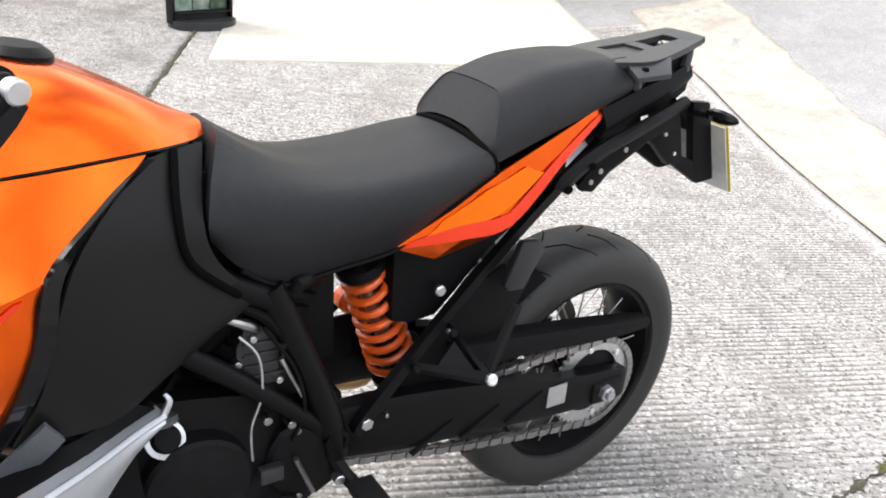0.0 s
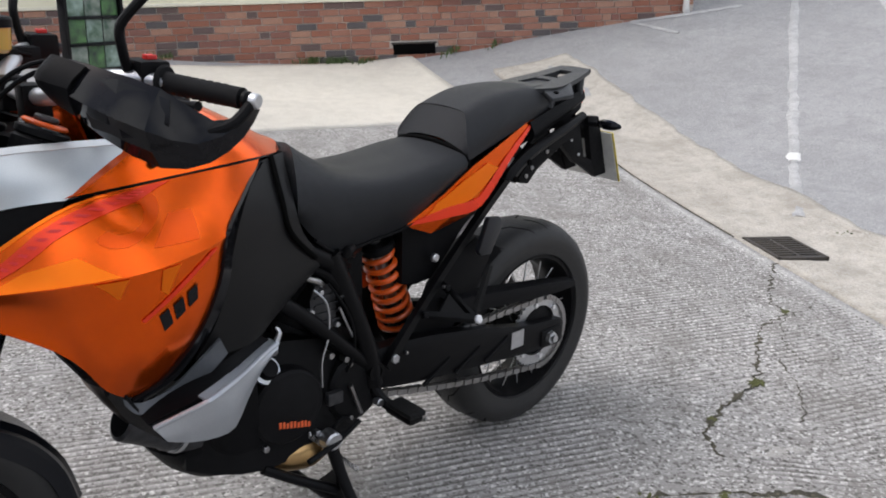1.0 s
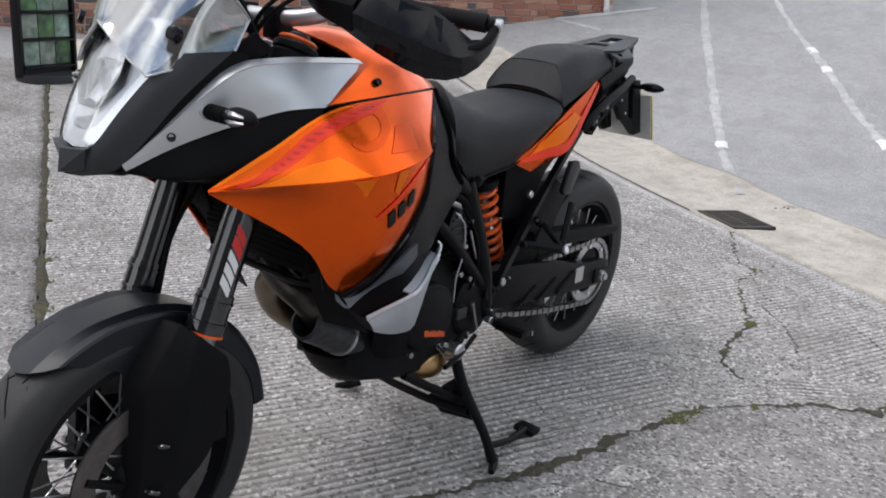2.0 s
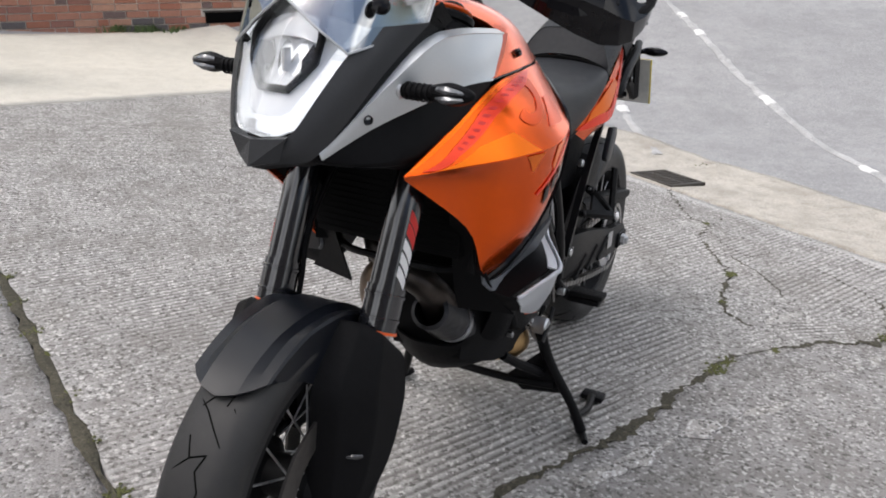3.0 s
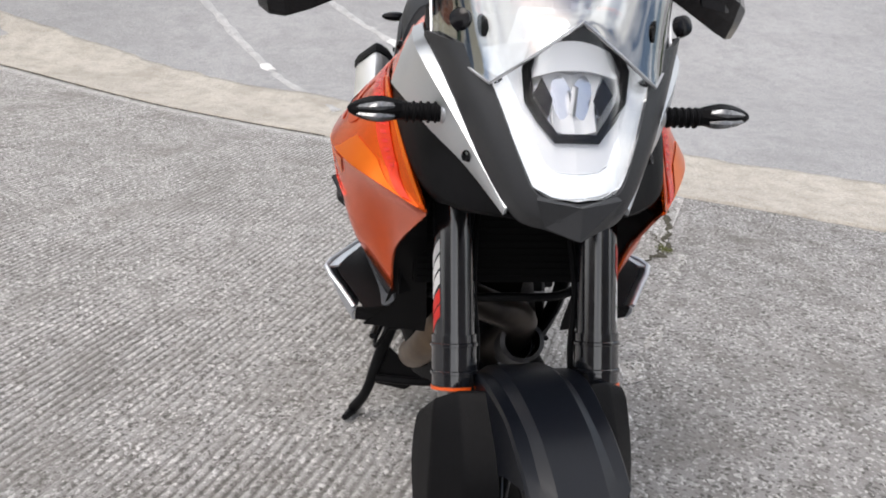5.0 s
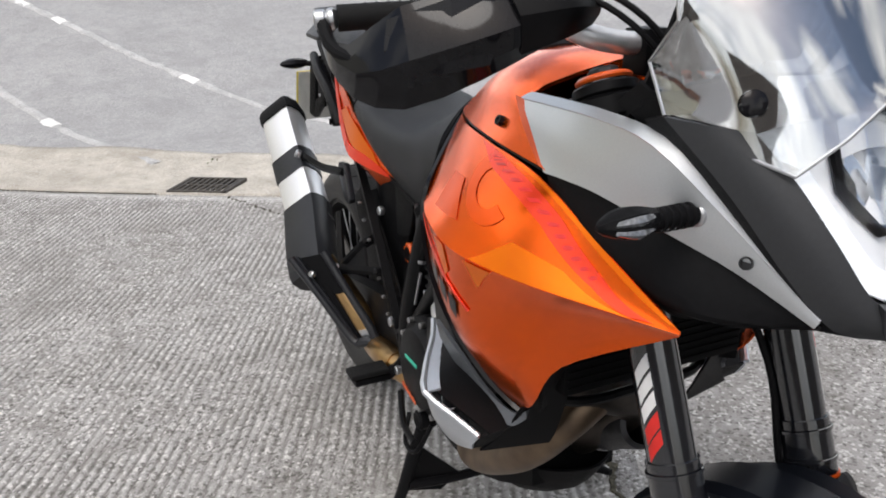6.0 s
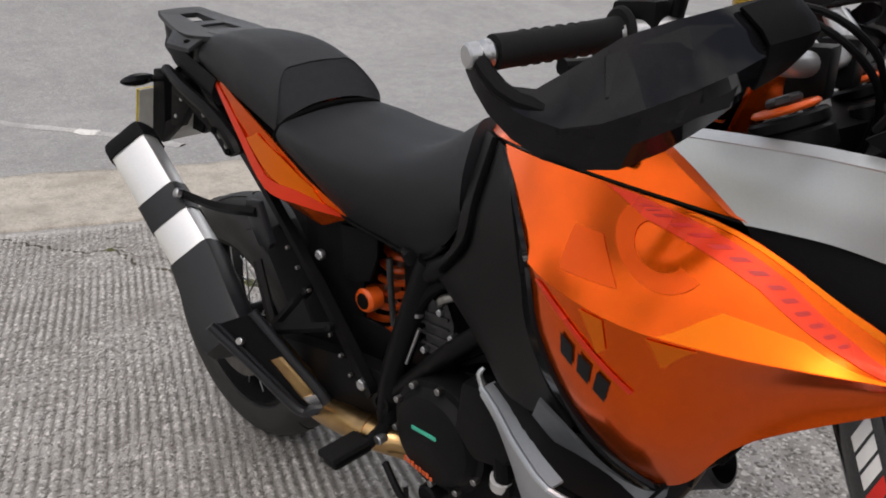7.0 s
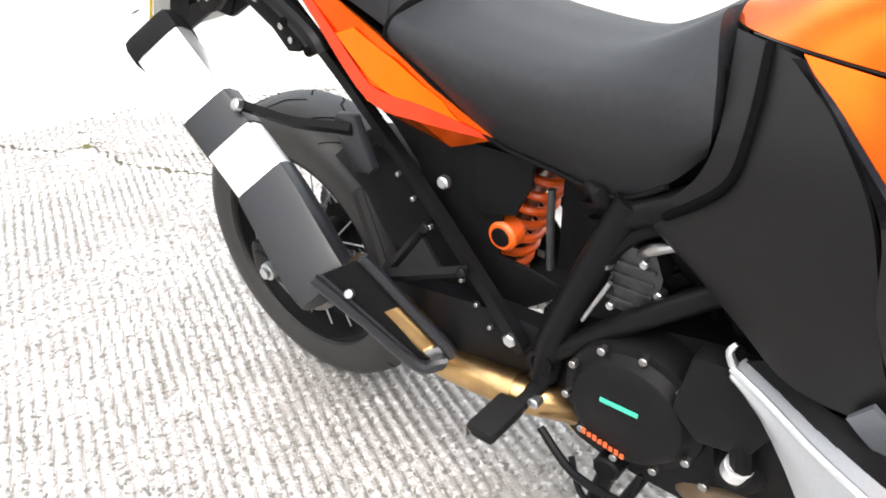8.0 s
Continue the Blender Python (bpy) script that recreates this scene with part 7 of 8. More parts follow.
    part("tail_core", loft([[V(x, -w, z0), V(x, w, z0), V(x, w, z1), V(x, -w, z1)] for x, w, z0, z1 in ((0.12, 0.06, 0.87, 0.96), (0.0, 0.055, 0.91, 1.0), (-0.12, 0.05, 0.93, 1.03), (-0.2, 0.042, 0.97, 1.05))], 2), PLASTIC, bike)
    # number plate hanger
    hg = part("plate_hanger", sheet([[V(-0.16, -0.055, 0.955), V(-0.16, 0, 0.955), V(-0.16, 0.055, 0.955)], [V(-0.235, -0.05, 0.915), V(-0.235, 0, 0.92), V(-0.235, 0.05, 0.915)], [V(-0.265, -0.045, 0.88), V(-0.27, 0, 0.88), V(-0.265, 0.045, 0.88)]], 3, 3, 0.014, (-1, 0, 0.5)), PLASTIC, bike, "black number plate hanger")
    for s in (1, -1):
        def flat(pts, y, thick, bev=0.003):
            return slab_of([stood(x, s * y, z) for x, z in pts], V(0, s * thick, 0), bev)
        part("hanger_arm", flat(((-0.125, 0.917), (-0.113, 0.857), (-0.181, 0.797), (-0.225, 0.795), (-0.203, 0.861), (-0.183, 0.915)), 0.058, 0.020), PLASTIC, hg, "flat angular black plate arm")
        part("hanger_arm", flat(((-0.222, 0.930), (-0.278, 0.925), (-0.345, 0.745), (-0.294, 0.740), (-0.262, 0.794)), 0.056, 0.020), PLASTIC, hg, "flat angular black plate arm")
        part("hanger_foot", flat(((-0.178, 0.806), (-0.222, 0.812), (-0.280, 0.790), (-0.335, 0.765), (-0.343, 0.745), (-0.292, 0.739)), 0.057, 0.016), PLASTIC, hg)
        for x, z in ((-0.150, 0.868), (-0.19, 0.822)):
            p = stood(x, s * 0.068, z)
            part("hanger_bolt", disc(p, p + V(0, s * 0.004, 0), 0.005, 0.001, 8), ALU, hg)
        side_plate = part("tail_side_plate", flat(((-0.137, 0.928), (-0.031, 0.886), (0.035, 0.852), (0.092, 0.792), (0.080, 0.777), (0.050, 0.772), (0.014, 0.807), (-0.096, 0.868), (-0.164, 0.884)), 0.078, 0.014), PLASTIC, bike, "flat angular black plate under the tail")
        for x, z in ((0.062, 0.795), (0.040, 0.815), (-0.02, 0.853)):
            p = stood(x, s * 0.085, z)
            part("plate_bolt", disc(p, p + V(0, s * 0.004, 0), 0.006, 0.001, 10), STEEL, side_plate)
    pl = part("number_plate", slab_of([(-0.285, -0.100, 0.900), (-0.285, 0.100, 0.900), (-0.345, 0.100, 0.745), (-0.345, -0.100, 0.745)], (-0.0024, 0, 0.001), 0.0008), PLATE_FACE, hg, "yellow number plate with dark bars")
    for k in range(3):
        part("plate_bar", slab_of([(-0.2975 - 0.0, -0.08 + k * 0.056, 0.872), (-0.2975, -0.04 + k * 0.056, 0.872), (-0.3185, -0.04 + k * 0.056, 0.818), (-0.3185, -0.08 + k * 0.056, 0.818)], (-0.0012, 0, 0.0005)), HOLE, pl)
    part("plate_back", slab_of([(-0.282, -0.095, 0.897), (-0.282, 0.095, 0.897), (-0.341, 0.095, 0.745), (-0.341, -0.095, 0.745)], (-0.0024, 0, 0.001)), PLATE_BACK, pl)


tail()


# ---- front end ----
def wheel_frame(f, y, z):
    """A point given forward of and beside the front axle, in the turned wheel's own axes."""
    c, t = math.cos(radians(4.5)), math.sin(radians(4.5))
    return stood(1.588 + f * c - y * t, 0.004 + f * t + y * c, z)


def front_end():
    top, band, axle = V(1.2665, 0.105, 1.026), V(1.468, 0.105, 0.520), FA + V(-0.012, 0.105, 0.0)
    d = (band - top).normalized()
    for s in (1, -1):
        def m(p):
            return V(p.x, p.y * s, p.z)
        leg = part("fork_leg", tube([m(top), m(band)], 0.0295, 28, 1), FORK, bike, "black upside-down fork leg")
        part("fork_rib", tube([m(band - d * 0.075), m(band - d * 0.001)], 0.0325, 28, 1), FORK, leg)
        for k in (0.02, 0.06):
            part("clamp_ring", lathe([(0.0335, -0.003), (0.0348, -0.002), (0.0348, 0.002), (0.0335, 0.003)], m(band - d * k), m(d), 22, True), FORK, leg)
        part("dust_seal", lathe([(0.024, 0.0), (0.0342, 0.0), (0.0342, 0.0045), (0.024, 0.0045)], m(band), m(d), 22, True), SPRING, leg, "orange dust seal")
        part("stanchion", tube([m(band), m(band + (axle - band) * 0.75)], 0.024, 18, 1), STEEL, leg)
        part("axle_foot", tube([m(band + (axle - band) * 0.62), m(axle + V(0, 0, -0.03))], [0.028, 0.033], 16, 2), FRAME, leg)
        part("caliper", loft([[m(FA) + V(-0.115 + a * 0.03, -s * 0.0 + b * 0.028 + (0.075 - 0.105) * 0, c) + V(0, s * 0.075 - m(FA).y, 0) for a, b in ((-1, -1), (1, -1), (1, 1), (-1, 1))] for c in (0.0, 0.05, 0.10, 0.13)], 2), ENGINE, leg, "black brake caliper")
        part("fork_cap", disc(m(top), m(top - d * 0.008), 0.034, 0.003), SPRING, leg, "orange anodised fork cap")
        part("adjuster", disc(m(top - d * 0.008), m(top - d * 0.018), 0.019, 0.003, 8), ENGINE_GREY, leg)
        # fork decal: white blocks above a red one, on the outer face
        sd = V(0, s, 0)
        fw = d.cross(sd).normalized()
        if fw.x < 0:
            fw = -fw
        for f0, f1, mt in ((0.072, 0.090, WHITE), (0.095, 0.113, WHITE), (0.118, 0.136, WHITE), (0.143, 0.163, RED), (0.166, 0.184, RED)):
            if s < 0:
                f0, f1 = 0.262 - f1, 0.262 - f0
            rows = [[m(band - d * f) + (sd * math.cos(a) + fw * math.sin(a)) * 0.0301 - m(d) * 0.036 * math.sin(a) for a in (radians(q) for q in (-2, 12, 26, 40))] for f in (f0, f1)]
            part("fork_decal", sheet(rows, 3, 2, 0.0005, (0, s, 0.2)), mt, leg)
        # fork guard: a tall faceted plate in front of and outside the lower leg
        rows = [[wheel_frame(f, s * y, z) for f, y, z in row] for row in (
            ((-0.046, 0.072, 0.578), (-0.058, 0.106, 0.574), (-0.072, 0.136, 0.556), (-0.118, 0.150, 0.508)),
            ((-0.032, 0.071, 0.568), (-0.044, 0.108, 0.562), (-0.060, 0.141, 0.542), (-0.122, 0.154, 0.494)),
            ((0.030, 0.067, 0.490), (0.014, 0.108, 0.486), (-0.036, 0.147, 0.474), (-0.123, 0.158, 0.455)),
            ((0.037, 0.066, 0.43), (0.022, 0.110, 0.43), (-0.028, 0.150, 0.42), (-0.112, 0.160, 0.405)),
            ((0.042, 0.068, 0.34), (0.030, 0.110, 0.34), (-0.006, 0.147, 0.335), (-0.070, 0.158, 0.33)),
            ((0.046, 0.072, 0.285), (0.038, 0.107, 0.282), (0.016, 0.136, 0.280), (-0.020, 0.148, 0.280)),
            ((0.052, 0.080, 0.247), (0.046, 0.106, 0.245), (0.032, 0.126, 0.244), (0.018, 0.136, 0.244)))]
        fine = [[q for a, b in zip(r, r[1:]) for q in (a, a * 0.9 + b * 0.1, a * 0.1 + b * 0.9)] + [r[-1]] for r in rows]
        gd = part("fork_guard", sheet(fine, 1, 3, 0.004, (1, s, 0)), PLASTIC, bike, "matt black faceted plastic fork guard", 50)
        for z, f, y in ((0.372, 0.0, 0.131), (0.287, 0.020, 0.127)):
            a, b, c = wheel_frame(f - 0.004, s * (y + 0.010), z), wheel_frame(f + 0.010, s * (y - 0.012), z), V(0.003, s * 0.003, 0)
            part("guard_bolt", tube([a + c, (a + b) / 2 + c * 1.5, b + c], [0.003, 0.0055, 0.003], 8, 3), FORK, gd)
        part("axle_end", disc(m(FA + V(0, 0.11, -0.03)), m(FA + V(0, 0.134, -0.03)), 0.014, 0.003, 18), STEEL, leg)
        part("brake_hose", tube([m(V(1.31, 0.06, 0.80)), m(V(1.40, 0.075, 0.66)), m(V(1.44, 0.07, 0.55)), m(V(1.455, 0.085, 0.44))], 0.005, 8, 5), PLASTIC, bike)
    for z, x, t in ((0.845, 1.335, 0.035), (0.992, 1.272, 0.030)):
        part("triple_clamp", loft([[V(x + a * w, y, z + b * t / 2 + 0.0) for a, b in ((-1, -1), (1, -1), (1, 1), (-1, 1))] for y, w in ((-0.143, 0.012), (-0.132, 0.032), (-0.08, 0.034), (0, 0.05), (0.08, 0.034), (0.132, 0.032), (0.143, 0.012))], 3), FRAME, bike, "black triple clamp")
    # front mudguard: flat centre panel between two ridges, sides that run down into the guards
    steps = (0.0, 0.06, 0.13, 0.2, 0.33, 0.45, 0.58, 0.72, 0.86, 1.0)
    crown = (0.303, 0.3035, 0.304, 0.304, 0.305, 0.307, 0.310, 0.316, 0.322, 0.328)
    stations = (
        (53.6, (0,) * 10, (0,) * 10),
        (54.4, (0.016, 0.016, 0.017, 0.017, 0.018, 0.018, 0.018, 0.017, 0.016, 0.015), (0,) * 10),
        (55.4, (0.031, 0.031, 0.032, 0.033, 0.035, 0.036, 0.036, 0.034, 0.032, 0.030), (0.001,) * 10),
        (58.0, (0.048, 0.047, 0.046, 0.046, 0.049, 0.050, 0.050, 0.048, 0.044, 0.040), (-0.003, -0.005, -0.006, -0.007, -0.008, -0.009, -0.009, -0.009, -0.008, -0.008)),
        (61.0, (0.062, 0.063, 0.064, 0.065, 0.070, 0.069, 0.066, 0.062, 0.058, 0.052), (-0.006, -0.006, -0.005, -0.004, -0.002, -0.006, -0.010, -0.012, -0.014, -0.014)),
        (61.8, (0.065, 0.066, 0.067, 0.068, 0.074, 0.073, 0.070, 0.066, 0.061, 0.055), (-0.009, -0.010, -0.010, -0.009, -0.007, -0.012, -0.018, -0.022, -0.022, -0.022)),
        (63.5, (0.065, 0.067, 0.068, 0.068, 0.074, 0.074, 0.071, 0.067, 0.062, 0.056), (-0.016, -0.050, -0.080, -0.100, -0.045, -0.045, -0.05, -0.05, -0.045, -0.045)))
    rows = []
    for side, st in [(-1, q) for q in stations[:0:-1]] + [(1, q) for q in stations]:
        row = []
        for f, R, y, dr in zip(steps, crown, st[1], st[2]):
            a = radians(st[0] + (177 - st[0]) * f)
            row.append(wheel_frame((R + dr) * math.cos(a), side * y, 0.288 + (R + dr) * math.sin(a)))
        rows.append(row)
    fd = part("front_mudguard", sheet(rows, 3, 1, 0.004, (0, 0, 1)), FENDER, bike, "satin black front mudguard with two ridges", 12)
    for s in (1, -1):
        part("mudguard_stay", tube([V(1.475, s * 0.088, 0.545), V(1.50, s * 0.086, 0.50), V(1.53, s * 0.075, 0.46)], 0.010, 8, 3), FRAME, fd)
    # the bar stands a little turned to the left
    turn = Matrix.Translation((1.50, 0, 0)) @ Matrix.Rotation(radians(4.5), 4, 'Z') @ Matrix.Translation((-1.50, 0, 0))
    todo = [front]
    while todo:
        ob = todo.pop()
        ob.data.transform(turn)
        todo += list(ob.children)
    # radiator behind the fork
    rad = part("radiator", block((1.235, -0.15, 0.60), (1.275, 0.15, 0.83), 0.006), RADIATOR, bike, "black radiator behind the fork")
    for k in range(18):
        z = 0.612 + k * 0.012
        part("radiator_fin", block((1.2755, -0.145, z), (1.278, 0.145, z + 0.003), 0), RADIATOR, rad)
    for s in (1, -1):
        part("radiator_shroud", sheet([[V(1.30, s * 0.155, 0.84), V(1.34, s * 0.165, 0.80), V(1.43, s * 0.15, 0.79)], [V(1.27, s * 0.165, 0.70), V(1.31, s * 0.175, 0.72), V(1.36, s * 0.165, 0.76)], [V(1.20, s * 0.15, 0.57), V(1.22, s * 0.158, 0.60), V(1.26, s * 0.165, 0.66)]], 3, 3, 0.004, (0.5, s, 0)), PLASTIC, rad)
        part("radiator_side", sheet([[V(1.235, s * 0.15, 0.85), V(1.29, s * 0.17, 0.85)], [V(1.235, s * 0.15, 0.57), V(1.25, s * 0.17, 0.57)]], 2, 3, 0.004, (1, 0, 0)), PLASTIC, rad)
    for s in (1, -1):
        part("radiator_cowl", sheet([[V(1.470, s * 0.152, 0.782), V(1.37, s * 0.176, 0.730), V(1.30, s * 0.182, 0.680), V(1.238, s * 0.180, 0.595), V(1.200, s * 0.195, 0.520), V(1.178, s * 0.225, 0.480)],
                                     [V(1.36, s * 0.135, 0.80), V(1.31, s * 0.135, 0.74), V(1.275, s * 0.13, 0.66), V(1.245, s * 0.125, 0.58), V(1.215, s * 0.12, 0.51), V(1.195, s * 0.12, 0.472)]], 3, 2, 0.004, (1, 0, 0)), PLASTIC, rad, "black cowl beside the radiator")
    part("front_crossbar", tube([(1.19, -0.16, 0.57), (1.235, -0.1, 0.56), (1.24, 0, 0.56), (1.235, 0.1, 0.56), (1.19, 0.16, 0.57)], 0.008, 8, 4), FRAME, bike)


front_end()


def engine_guards():
    # silver side shields beside the engine
    top = [V(0.926, 0.188, 0.586), V(0.972, 0.208, 0.580), V(1.03, 0.241, 0.575), V(1.08, 0.267, 0.573), V(1.128, 0.286, 0.570), V(1.165, 0.264, 0.547), V(1.203, 0.240, 0.522)]
    low = [V(0.928, 0.190, 0.574), V(0.972, 0.204, 0.548), V(1.015, 0.220, 0.505), V(1.05, 0.234, 0.468), V(1.09, 0.243, 0.466), V(1.14, 0.244, 0.475), V(1.183, 0.241, 0.491)]
    mid = [(a + b) / 2 + V(0, 0.005, 0) for a, b in zip(top, low)]
    liner = [V(0.96, 0.180, 0.612), V(1.0, 0.196, 0.606), V(1.04, 0.208, 0.600), V(1.085, 0.212, 0.590), V(1.13, 0.206, 0.575), V(1.17, 0.196, 0.552), V(1.205, 0.185, 0.528)]
    for s in (1, -1):
        def side(bm):
            return bm if s > 0 else mirrored(bm)
        g = part("engine_shield", side(sheet([top, mid, low], 2, 3, 0.005)), SHIELD_SILVER, bike, "silver painted engine side shield")
        part("shield_rim", side(tube([p + V(0, 0.001, 0.003) for p in top], 0.005, 8, 2)), SHIELD_SILVER, g)
        part("shield_shoulder", side(sheet([[p + V(0, -0.002, 0.004) for p in top[:5]], [p + V(0.006, -0.020, 0.008) for p in top[:5]]], 2, 2, 0.004, (0.3, 0, 1))), SHIELD_SILVER, g)
        part("shield_liner", side(sheet([[p + V(0.004, -0.016, 0.004) for p in top], liner], 2, 3, 0.004, (0.5, 0, 1))), PLASTIC, g, "black liner inside the shield")
        part("shield_liner", side(sheet([[V(1.202, 0.238, 0.521), V(1.205, 0.183, 0.530)], [V(1.182, 0.239, 0.492), V(1.175, 0.165, 0.478)]], 3, 2, 0.004, (1, 0, 0))), PLASTIC, g)
        part("shield_stay", side(tube([(0.935, 0.186, 0.580), (0.925, 0.165, 0.560), (0.905, 0.140, 0.545)], 0.010, 8, 3)), ALU, g)
        part("shield_hook", side(tube([(0.926, 0.186, 0.592), (0.918, 0.185, 0.608), (0.922, 0.18, 0.618)], [0.006, 0.005, 0.003], 8, 3)), ALU, g)
        part("engine_side", side(sheet([[V(1.10, 0.16, 0.57), V(1.05, 0.18, 0.575), V(0.97, 0.18, 0.58)], [V(1.07, 0.145, 0.45), V(1.03, 0.165, 0.45), V(0.96, 0.165, 0.45)], [V(1.03, 0.10, 0.34), V(1.0, 0.13, 0.33), V(0.94, 0.13, 0.33)]], 3, 3, 0.005, (0.3, 1, 0))), PLASTIC, bike, "black lower side cover")


engine_guards()


# ---- handlebar and controls ----
def controls():
    bar = part("handlebar", tube([(1.060, 0.355, 1.098), (1.100, 0.24, 1.103), (1.155, 0.168, 1.104), (1.208, 0.112, 1.072), (1.226, 0.05, 1.060), (1.226, -0.05, 1.060), (1.208, -0.112, 1.072), (1.155, -0.168, 1.104), (1.100, -0.24, 1.103), (1.060, -0.355, 1.098)], [0.0115, 0.0115, 0.013, 0.0145, 0.0145, 0.0145, 0.0145, 0.013, 0.0115, 0.0115], 16, 4), BAR, bike, "pale grey aluminium tapered handlebar")
    for s in (1, -1):
        def P3(x, y, z):
            return V(x, y * s, z)
        part("bar_clamp", block((1.204, min(s * 0.026, s * 0.060), 1.022), (1.248, max(s * 0.026, s * 0.060), 1.080), 0.006), FRAME, bar)
        grip = part("grip", tube([P3(1.0595, 0.356, 1.0975), P3(1.085, 0.28, 1.101), P3(1.101, 0.225, 1.103)], [0.0165, 0.0155, 0.0175], 18, 4), GRIP, bar, "black rubber grip")
        for k in range(8):
            p = P3(1.068 + 0.0042 * k, 0.325 - 0.0125 * k, 1.0985 + 0.0005 * k)
            part("grip_ring", lathe([(0.0155, -0.002), (0.0173, -0.001), (0.0173, 0.001), (0.0155, 0.002)], p, P3(-0.32, 0.94, -0.01), 16, True), GRIP, grip)
        part("grip_flange", disc(P3(1.101, 0.226, 1.103), P3(1.104, 0.219, 1.103), 0.027, 0.003, 24), GRIP, grip)
        part("bar_end", disc(P3(1.0595, 0.356, 1.0975), P3(1.055, 0.368, 1.096), 0.0135, 0.004, 20), FRAME if s > 0 else ALU, bar, "bar-end weight")
        sw = part("switch_housing", block((1.085, min(s * 0.165, s * 0.215), 1.08), (1.135, max(s * 0.165, s * 0.215), 1.135), 0.008), PLASTIC, bar, "black switch housing with a red button")
        part("red_button", block((1.098, min(s * 0.182, s * 0.198), 1.133), (1.115, max(s * 0.182, s * 0.198), 1.142), 0.002), RED, sw)
        part("switch", block((1.078, min(s * 0.172, s * 0.188), 1.10), (1.09, max(s * 0.172, s * 0.188), 1.118), 0.003), ENGINE_GREY, sw)
        # lever behind the handguard
        part("lever", tube([P3(1.155, 0.155, 1.095), P3(1.165, 0.22, 1.09), P3(1.125, 0.30, 1.085), P3(1.115, 0.33, 1.085)], [0.008, 0.007, 0.006, 0.008], 10, 4), FRAME, bar)
        part("lever_perch", block((1.13, min(s * 0.14, s * 0.165), 1.075), (1.175, max(s * 0.14, s * 0.165), 1.115), 0.005), FRAME, bar)
        # handguard: a deep shell from the bar end round in front of the grip
        path = (((1.046, 0.372), 1.106, 1.082), ((1.075, 0.374), 1.082, 1.045), ((1.125, 0.362), 1.070, 1.008), ((1.180, 0.325), 1.112, 0.998), ((1.222, 0.255), 1.130, 1.030), ((1.238, 0.185), 1.136, 1.066), ((1.225, 0.130), 1.120, 1.084))
        top = [P3(x - 0.012 * (1 if i > 1 else 0), y, a) for i, ((x, y), a, b) in enumerate(path)]
        mid = [P3(x + (0.018 if i > 1 else 0.004), y + 0.004, (a + b) / 2) for i, ((x, y), a, b) in enumerate(path)]
        low = [P3(x - 0.004, y, b) for (x, y), a, b in path]
        hgd = part("handguard", sheet([top, mid, low], 2, 2, 0.004, (1, s * 0.6, 0)), GUARD, bike, "gloss black plastic handguard", 12)
        part("guard_window", sheet([[P3(1.163, 0.338, 1.098), P3(1.205, 0.285, 1.120), P3(1.225, 0.245, 1.118)], [P3(1.170, 0.345, 1.065), P3(1.220, 0.290, 1.075), P3(1.240, 0.245, 1.080)], [P3(1.175, 0.340, 1.045), P3(1.215, 0.300, 1.040), P3(1.235, 0.255, 1.048)]], 1, 1, 0.003, (1, s * 0.6, 0)), GUARD, hgd, "dark gloss facet panel", 5)
        part("guard_wing", sheet([[P3(1.225, 0.235, 1.132), P3(1.245, 0.18, 1.142), P3(1.225, 0.125, 1.125)], [P3(1.252, 0.23, 1.100), P3(1.272, 0.175, 1.108), P3(1.240, 0.120, 1.105)], [P3(1.240, 0.22, 1.058), P3(1.250, 0.17, 1.074), P3(1.232, 0.125, 1.086)]], 4, 3, 0.004, (1, s * 0.3, 0)), PLASTIC, hgd)
        part("guard_strut", tube([P3(1.052, 0.372, 1.098), P3(1.10, 0.37, 1.06), P3(1.18, 0.315, 1.045), P3(1.21, 0.2, 1.065), P3(1.19, 0.12, 1.085)], 0.008, 10, 4), PLASTIC, hgd)
        part("guard_bolt", disc(P3(1.054, 0.368, 1.097), P3(1.049, 0.380, 1.096), 0.012, 0.002, 14), ALU, hgd)
        # mirror on its stalk
        mr = part("mirror", tube([P3(1.142, 0.188, 1.118), P3(1.148, 0.189, 1.15), P3(1.149, 0.191, 1.184), P3(1.128, 0.210, 1.220), P3(1.098, 0.238, 1.262)], 0.0075, 10, 4), FRAME, bike, "black rear-view mirror on a bent stalk")
        part("mirror_shell", loft([[P3(1.078 + dx, 0.305 + a * w, 1.284 + b * hh) for a, b in ((-1, -0.6), (-0.8, 0.8), (0, 1), (0.85, 0.75), (1, -0.4), (0.4, -1), (-0.5, -1))] for dx, w, hh in ((0.022, 0.03, 0.014), (0.014, 0.068, 0.036), (-0.004, 0.082, 0.046), (-0.010, 0.080, 0.045))], 3), PLASTIC, mr)
        part("mirror_glass", slab_of([P3(1.0665, 0.305 + a * 0.076, 1.284 + b * 0.041) for a, b in ((-1, -0.6), (-0.8, 0.8), (0, 1), (0.85, 0.75), (1, -0.4), (0.4, -1), (-0.5, -1))], (0.002, 0, 0)), BRIGHT, mr)
        # hoses and cables looping from the bar to the clamp
        for k in range(2):
            part("control_cable", tube([P3(1.15, 0.15 - 0.01 * k, 1.10), P3(1.24, 0.13, 1.125 - 0.012 * k), P3(1.30, 0.08, 1.07 - 0.02 * k), P3(1.29, 0.04, 0.98 - 0.02 * k), P3(1.25, 0.05, 0.88)], 0.0038, 8, 6), PLASTIC, bike)
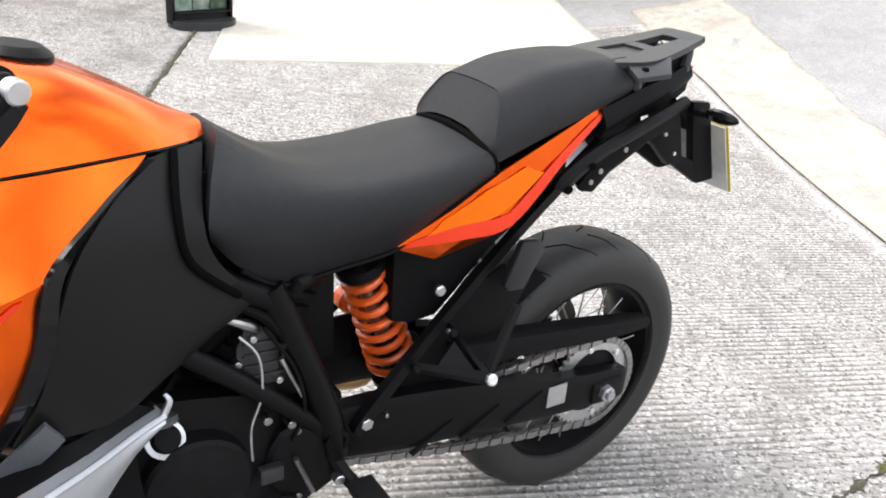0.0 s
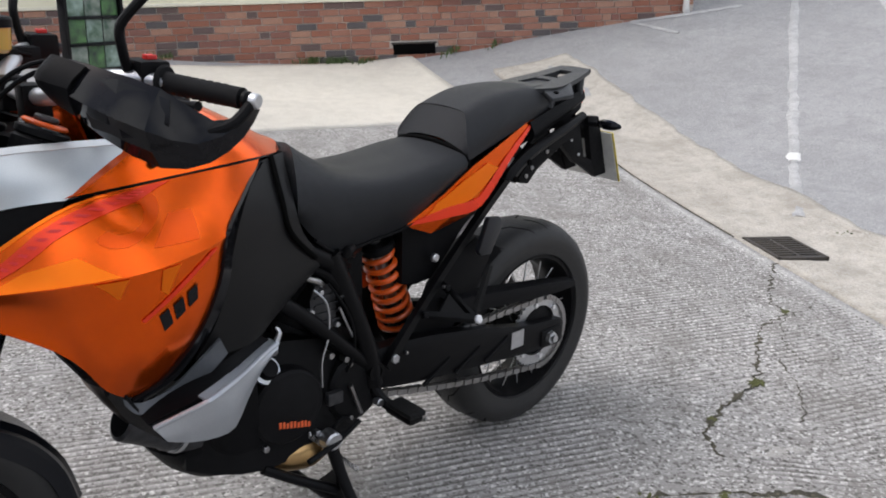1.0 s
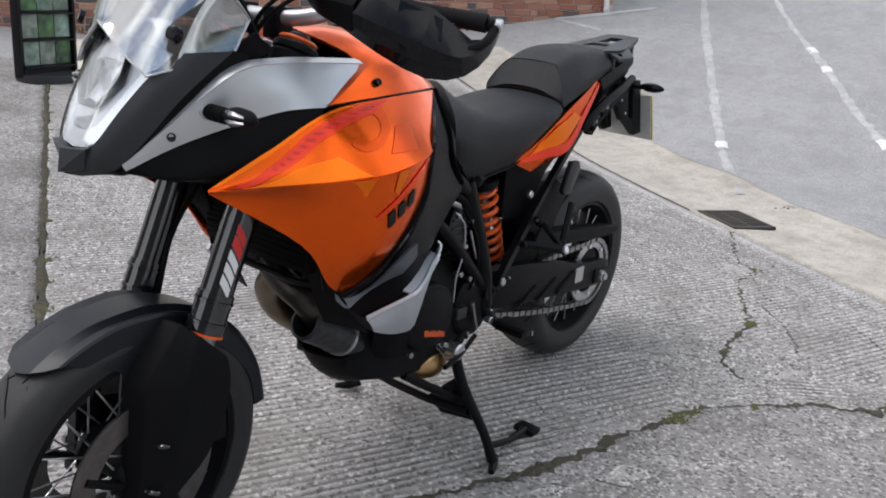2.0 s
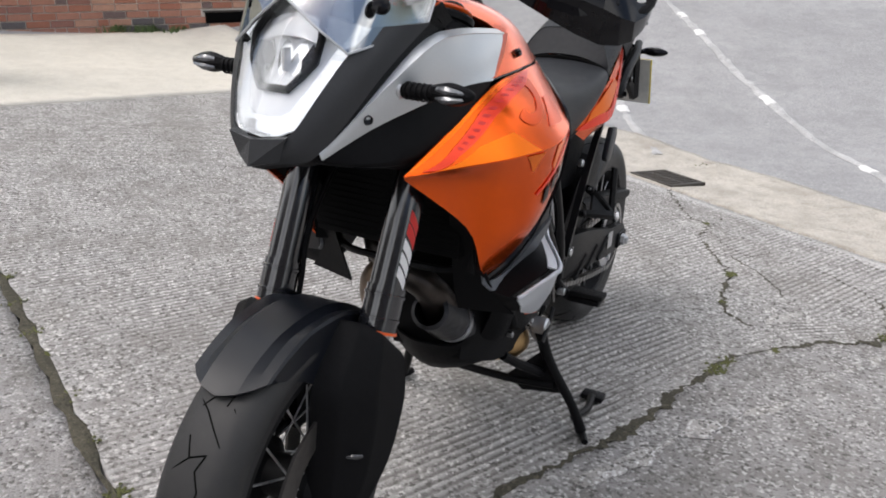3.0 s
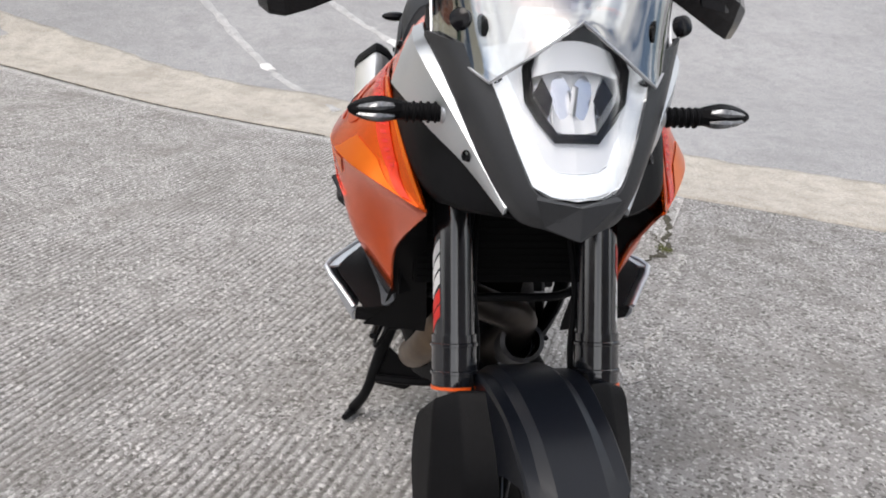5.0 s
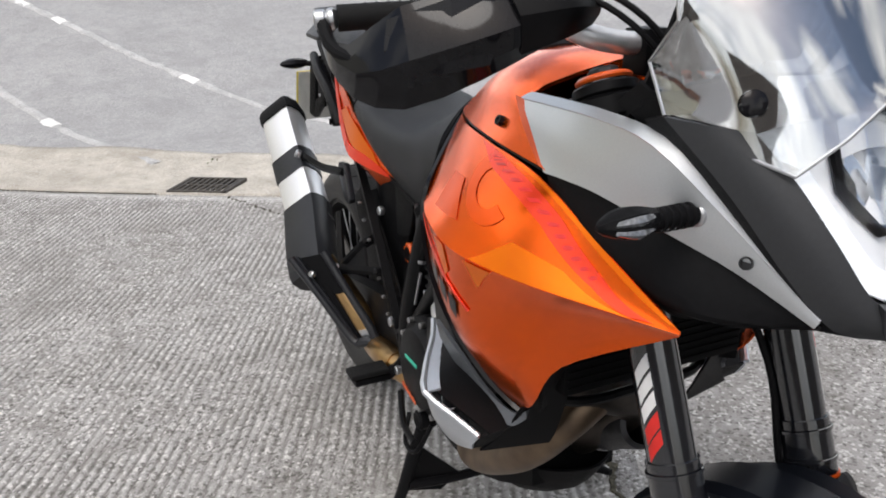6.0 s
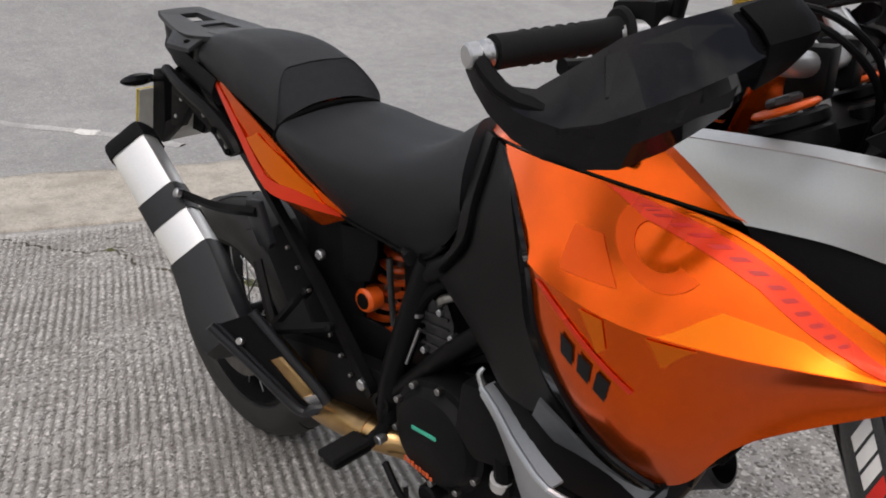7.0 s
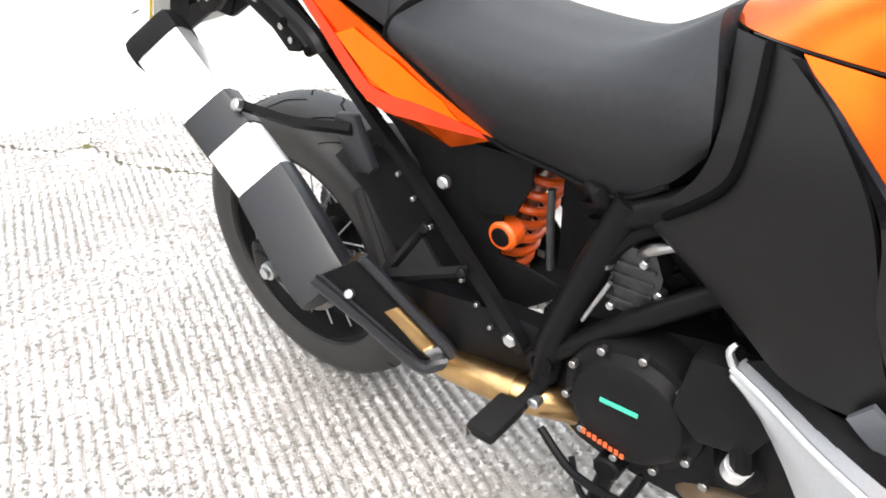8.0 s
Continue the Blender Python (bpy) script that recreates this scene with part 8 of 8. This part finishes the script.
    # instrument cluster behind the screen
    ins = part("instrument_panel", loft([[V(1.378 + dx + 0.35 * (z - 1.09), y * w * 0.85, z + 0.004) for y, z in ((-1, 1.05), (-1.05, 1.10), (-0.8, 1.135), (0.8, 1.135), (1.05, 1.10), (1, 1.05))] for dx, w in ((-0.016, 0.085), (0.0, 0.095), (0.028, 0.08), (0.045, 0.05))], 2), PLASTIC, bike, "black instrument cluster behind the screen")
    part("display", block((1.351, -0.03, 1.07), (1.3595, 0.05, 1.115), 0.001), GLOSS, ins)
    part("instrument_stay", tube([(1.36, 0, 1.06), (1.37, 0, 1.0), (1.33, 0, 0.94)], 0.014, 10, 3), FRAME, ins)
    # brake fluid reservoir, right side
    rs = part("fluid_reservoir", loft([[V(1.205 + r * math.cos(a), -0.145 + r * math.sin(a), z) for a in (k * math.tau / 20 for k in range(20))] for r, z in ((0.020, 1.105), (0.026, 1.112), (0.029, 1.150))], 1), FLUID, bike, "amber brake fluid reservoir with a black cap")
    part("reservoir_cap", lathe([(0.0, 0.018), (0.028, 0.018), (0.032, 0.014), (0.032, 0.0), (0, 0)], V(1.205, -0.145, 1.150), (0, 0, 1), 24), FRAME, rs)
    part("reservoir_bracket", block((1.17, -0.150, 1.085), (1.21, -0.135, 1.112), 0.004), FRAME, rs)
    part("steering_nut", disc(V(1.255, 0, 1.005), V(1.249, 0, 1.022), 0.019, 0.003, 6), BRIGHT, bike)
    part("key_barrel", disc(V(1.315, 0, 0.995), V(1.306, 0, 1.022), 0.018, 0.003, 18), FRAME, bike)
    for s in (1, -1):
        part("fork_preload", disc(V(1.2845, s * 0.105, 0.981), V(1.2735, s * 0.105, 1.0085), 0.041, 0.004, 32), FRAME, bike, "black fork clamp")
        part("fork_preload", disc(V(1.2733, s * 0.105, 1.009), V(1.2675, s * 0.105, 1.0235), 0.0395, 0.003, 32), FRAME, bike, "black fork clamp")


controls()


# ---- the machine as it stands: nose a little up, the tail settled, the bar turned to its left ----
def tree(ob):
    out = [ob]
    for c in ob.children:
        out += tree(c)
    return out


def settle():
    turned = ("handlebar", "handguard", "mirror", "control_cable", "fluid_reservoir")
    middle = Vector((1.24, 0, 1.10))
    bar = Matrix.Translation(middle + Vector((0.034, 0, 0.008))) @ Matrix.Rotation(0.0495, 4, 'Z') @ Matrix.Rotation(-0.023, 4, 'X') @ Matrix.Diagonal((1, 1.03, 1, 1)) @ Matrix.Translation(-middle)
    for top in bike.children:
        base = top.name.split(".")[0]
        if top in (rear, front):
            old, new_c, k, wide = (RA, Vector((-0.016, 0, 0.325)), 0.315 / 0.318, 1.05) if top == rear else (Vector((1.5668, 0.005, 0.284)), Vector((1.588, 0.010, 0.288)), 0.292 / 0.284, 1.0)
            m = Matrix.Translation(new_c) @ Matrix.Diagonal((k, k * wide, k, 1)) @ Matrix.Translation(-old)
            for ob in tree(top):
                ob.data.transform(m)
            continue
        for ob in tree(top):
            me = ob.data
            co = np.empty(len(me.vertices) * 3)
            me.vertices.foreach_get("co", co)
            co = co.reshape(-1, 3)
            x, y, z = co.T.copy()
            co[:, 0] = STAND[0] + (1 + STAND[1]) * x + STAND[2] * z
            co[:, 1] = y * (1 + STAND[3] * np.clip((1.5 - x) / 0.35, 0, 1))
            co[:, 2] = STAND[4] + STAND[5] * x + z
            me.vertices.foreach_set("co", co.ravel())
            if base in turned:
                me.transform(bar)
            me.update()


settle()


# ---- bricks of the plinth, each its own piece ----
def brick_mesh(L):
    bm = block((0.0, -0.012, 0.0), (L, 0.0, 0.064), 0)
    bmesh.ops.bevel(bm, geom=[e for e in bm.edges if all(v.co.y > -0.001 for v in e.verts)], offset=0.004, segments=1, affect='EDGES')
    me = bpy.data.meshes.new("brick")
    bm.to_mesh(me)
    bm.free()
    me.materials.append(BRICK)
    return me


def lay_bricks():
    rng = random.Random(7)
    kinds = {0.214: brick_mesh(0.214), 0.102: brick_mesh(0.102)}
    rest = bmesh.new()
    count = 0
    for c in range(10):
        top = -0.006 - c * 0.0745
        u = U0 + rng.uniform(0, 0.1)
        while u < U1 - 0.02:
            L = 0.102 if rng.random() < 0.16 else 0.214
            L = min(L, 0.102 if U1 - u < 0.22 else L)
            p = WALL @ Vector((u + L / 2, 0, top))
            if p.z > ground_z(p.x, p.y) - 0.02 and u + L <= U1 + 0.01 and not (c in (6, 7) and 1.86 < u + L / 2 < 2.44):
                m = WALL @ Matrix.Translation((u, rng.uniform(-0.002, 0.003), top - 0.064)) @ Matrix.Rotation(rng.gauss(0, 0.004), 4, 'Y')
                if -0.9 < u < 5.6 and count < 290:
                    ob = new("brick", kinds[L])
                    ob.parent = wall
                    ob.matrix_local = m
                    count += 1
                else:
                    b = bmesh.new()
                    b.from_mesh(kinds[L])
                    bmesh.ops.transform(b, matrix=m, verts=b.verts)
                    me = bpy.data.meshes.new("tmp")
                    b.to_mesh(me)
                    b.free()
                    rest.from_mesh(me)
                    bpy.data.meshes.remove(me)
            u += L + 0.010
    if rest.faces:
        tagged(part("far_bricks", rest, BRICK_FAR, wall), kind="stuff")


lay_bricks()
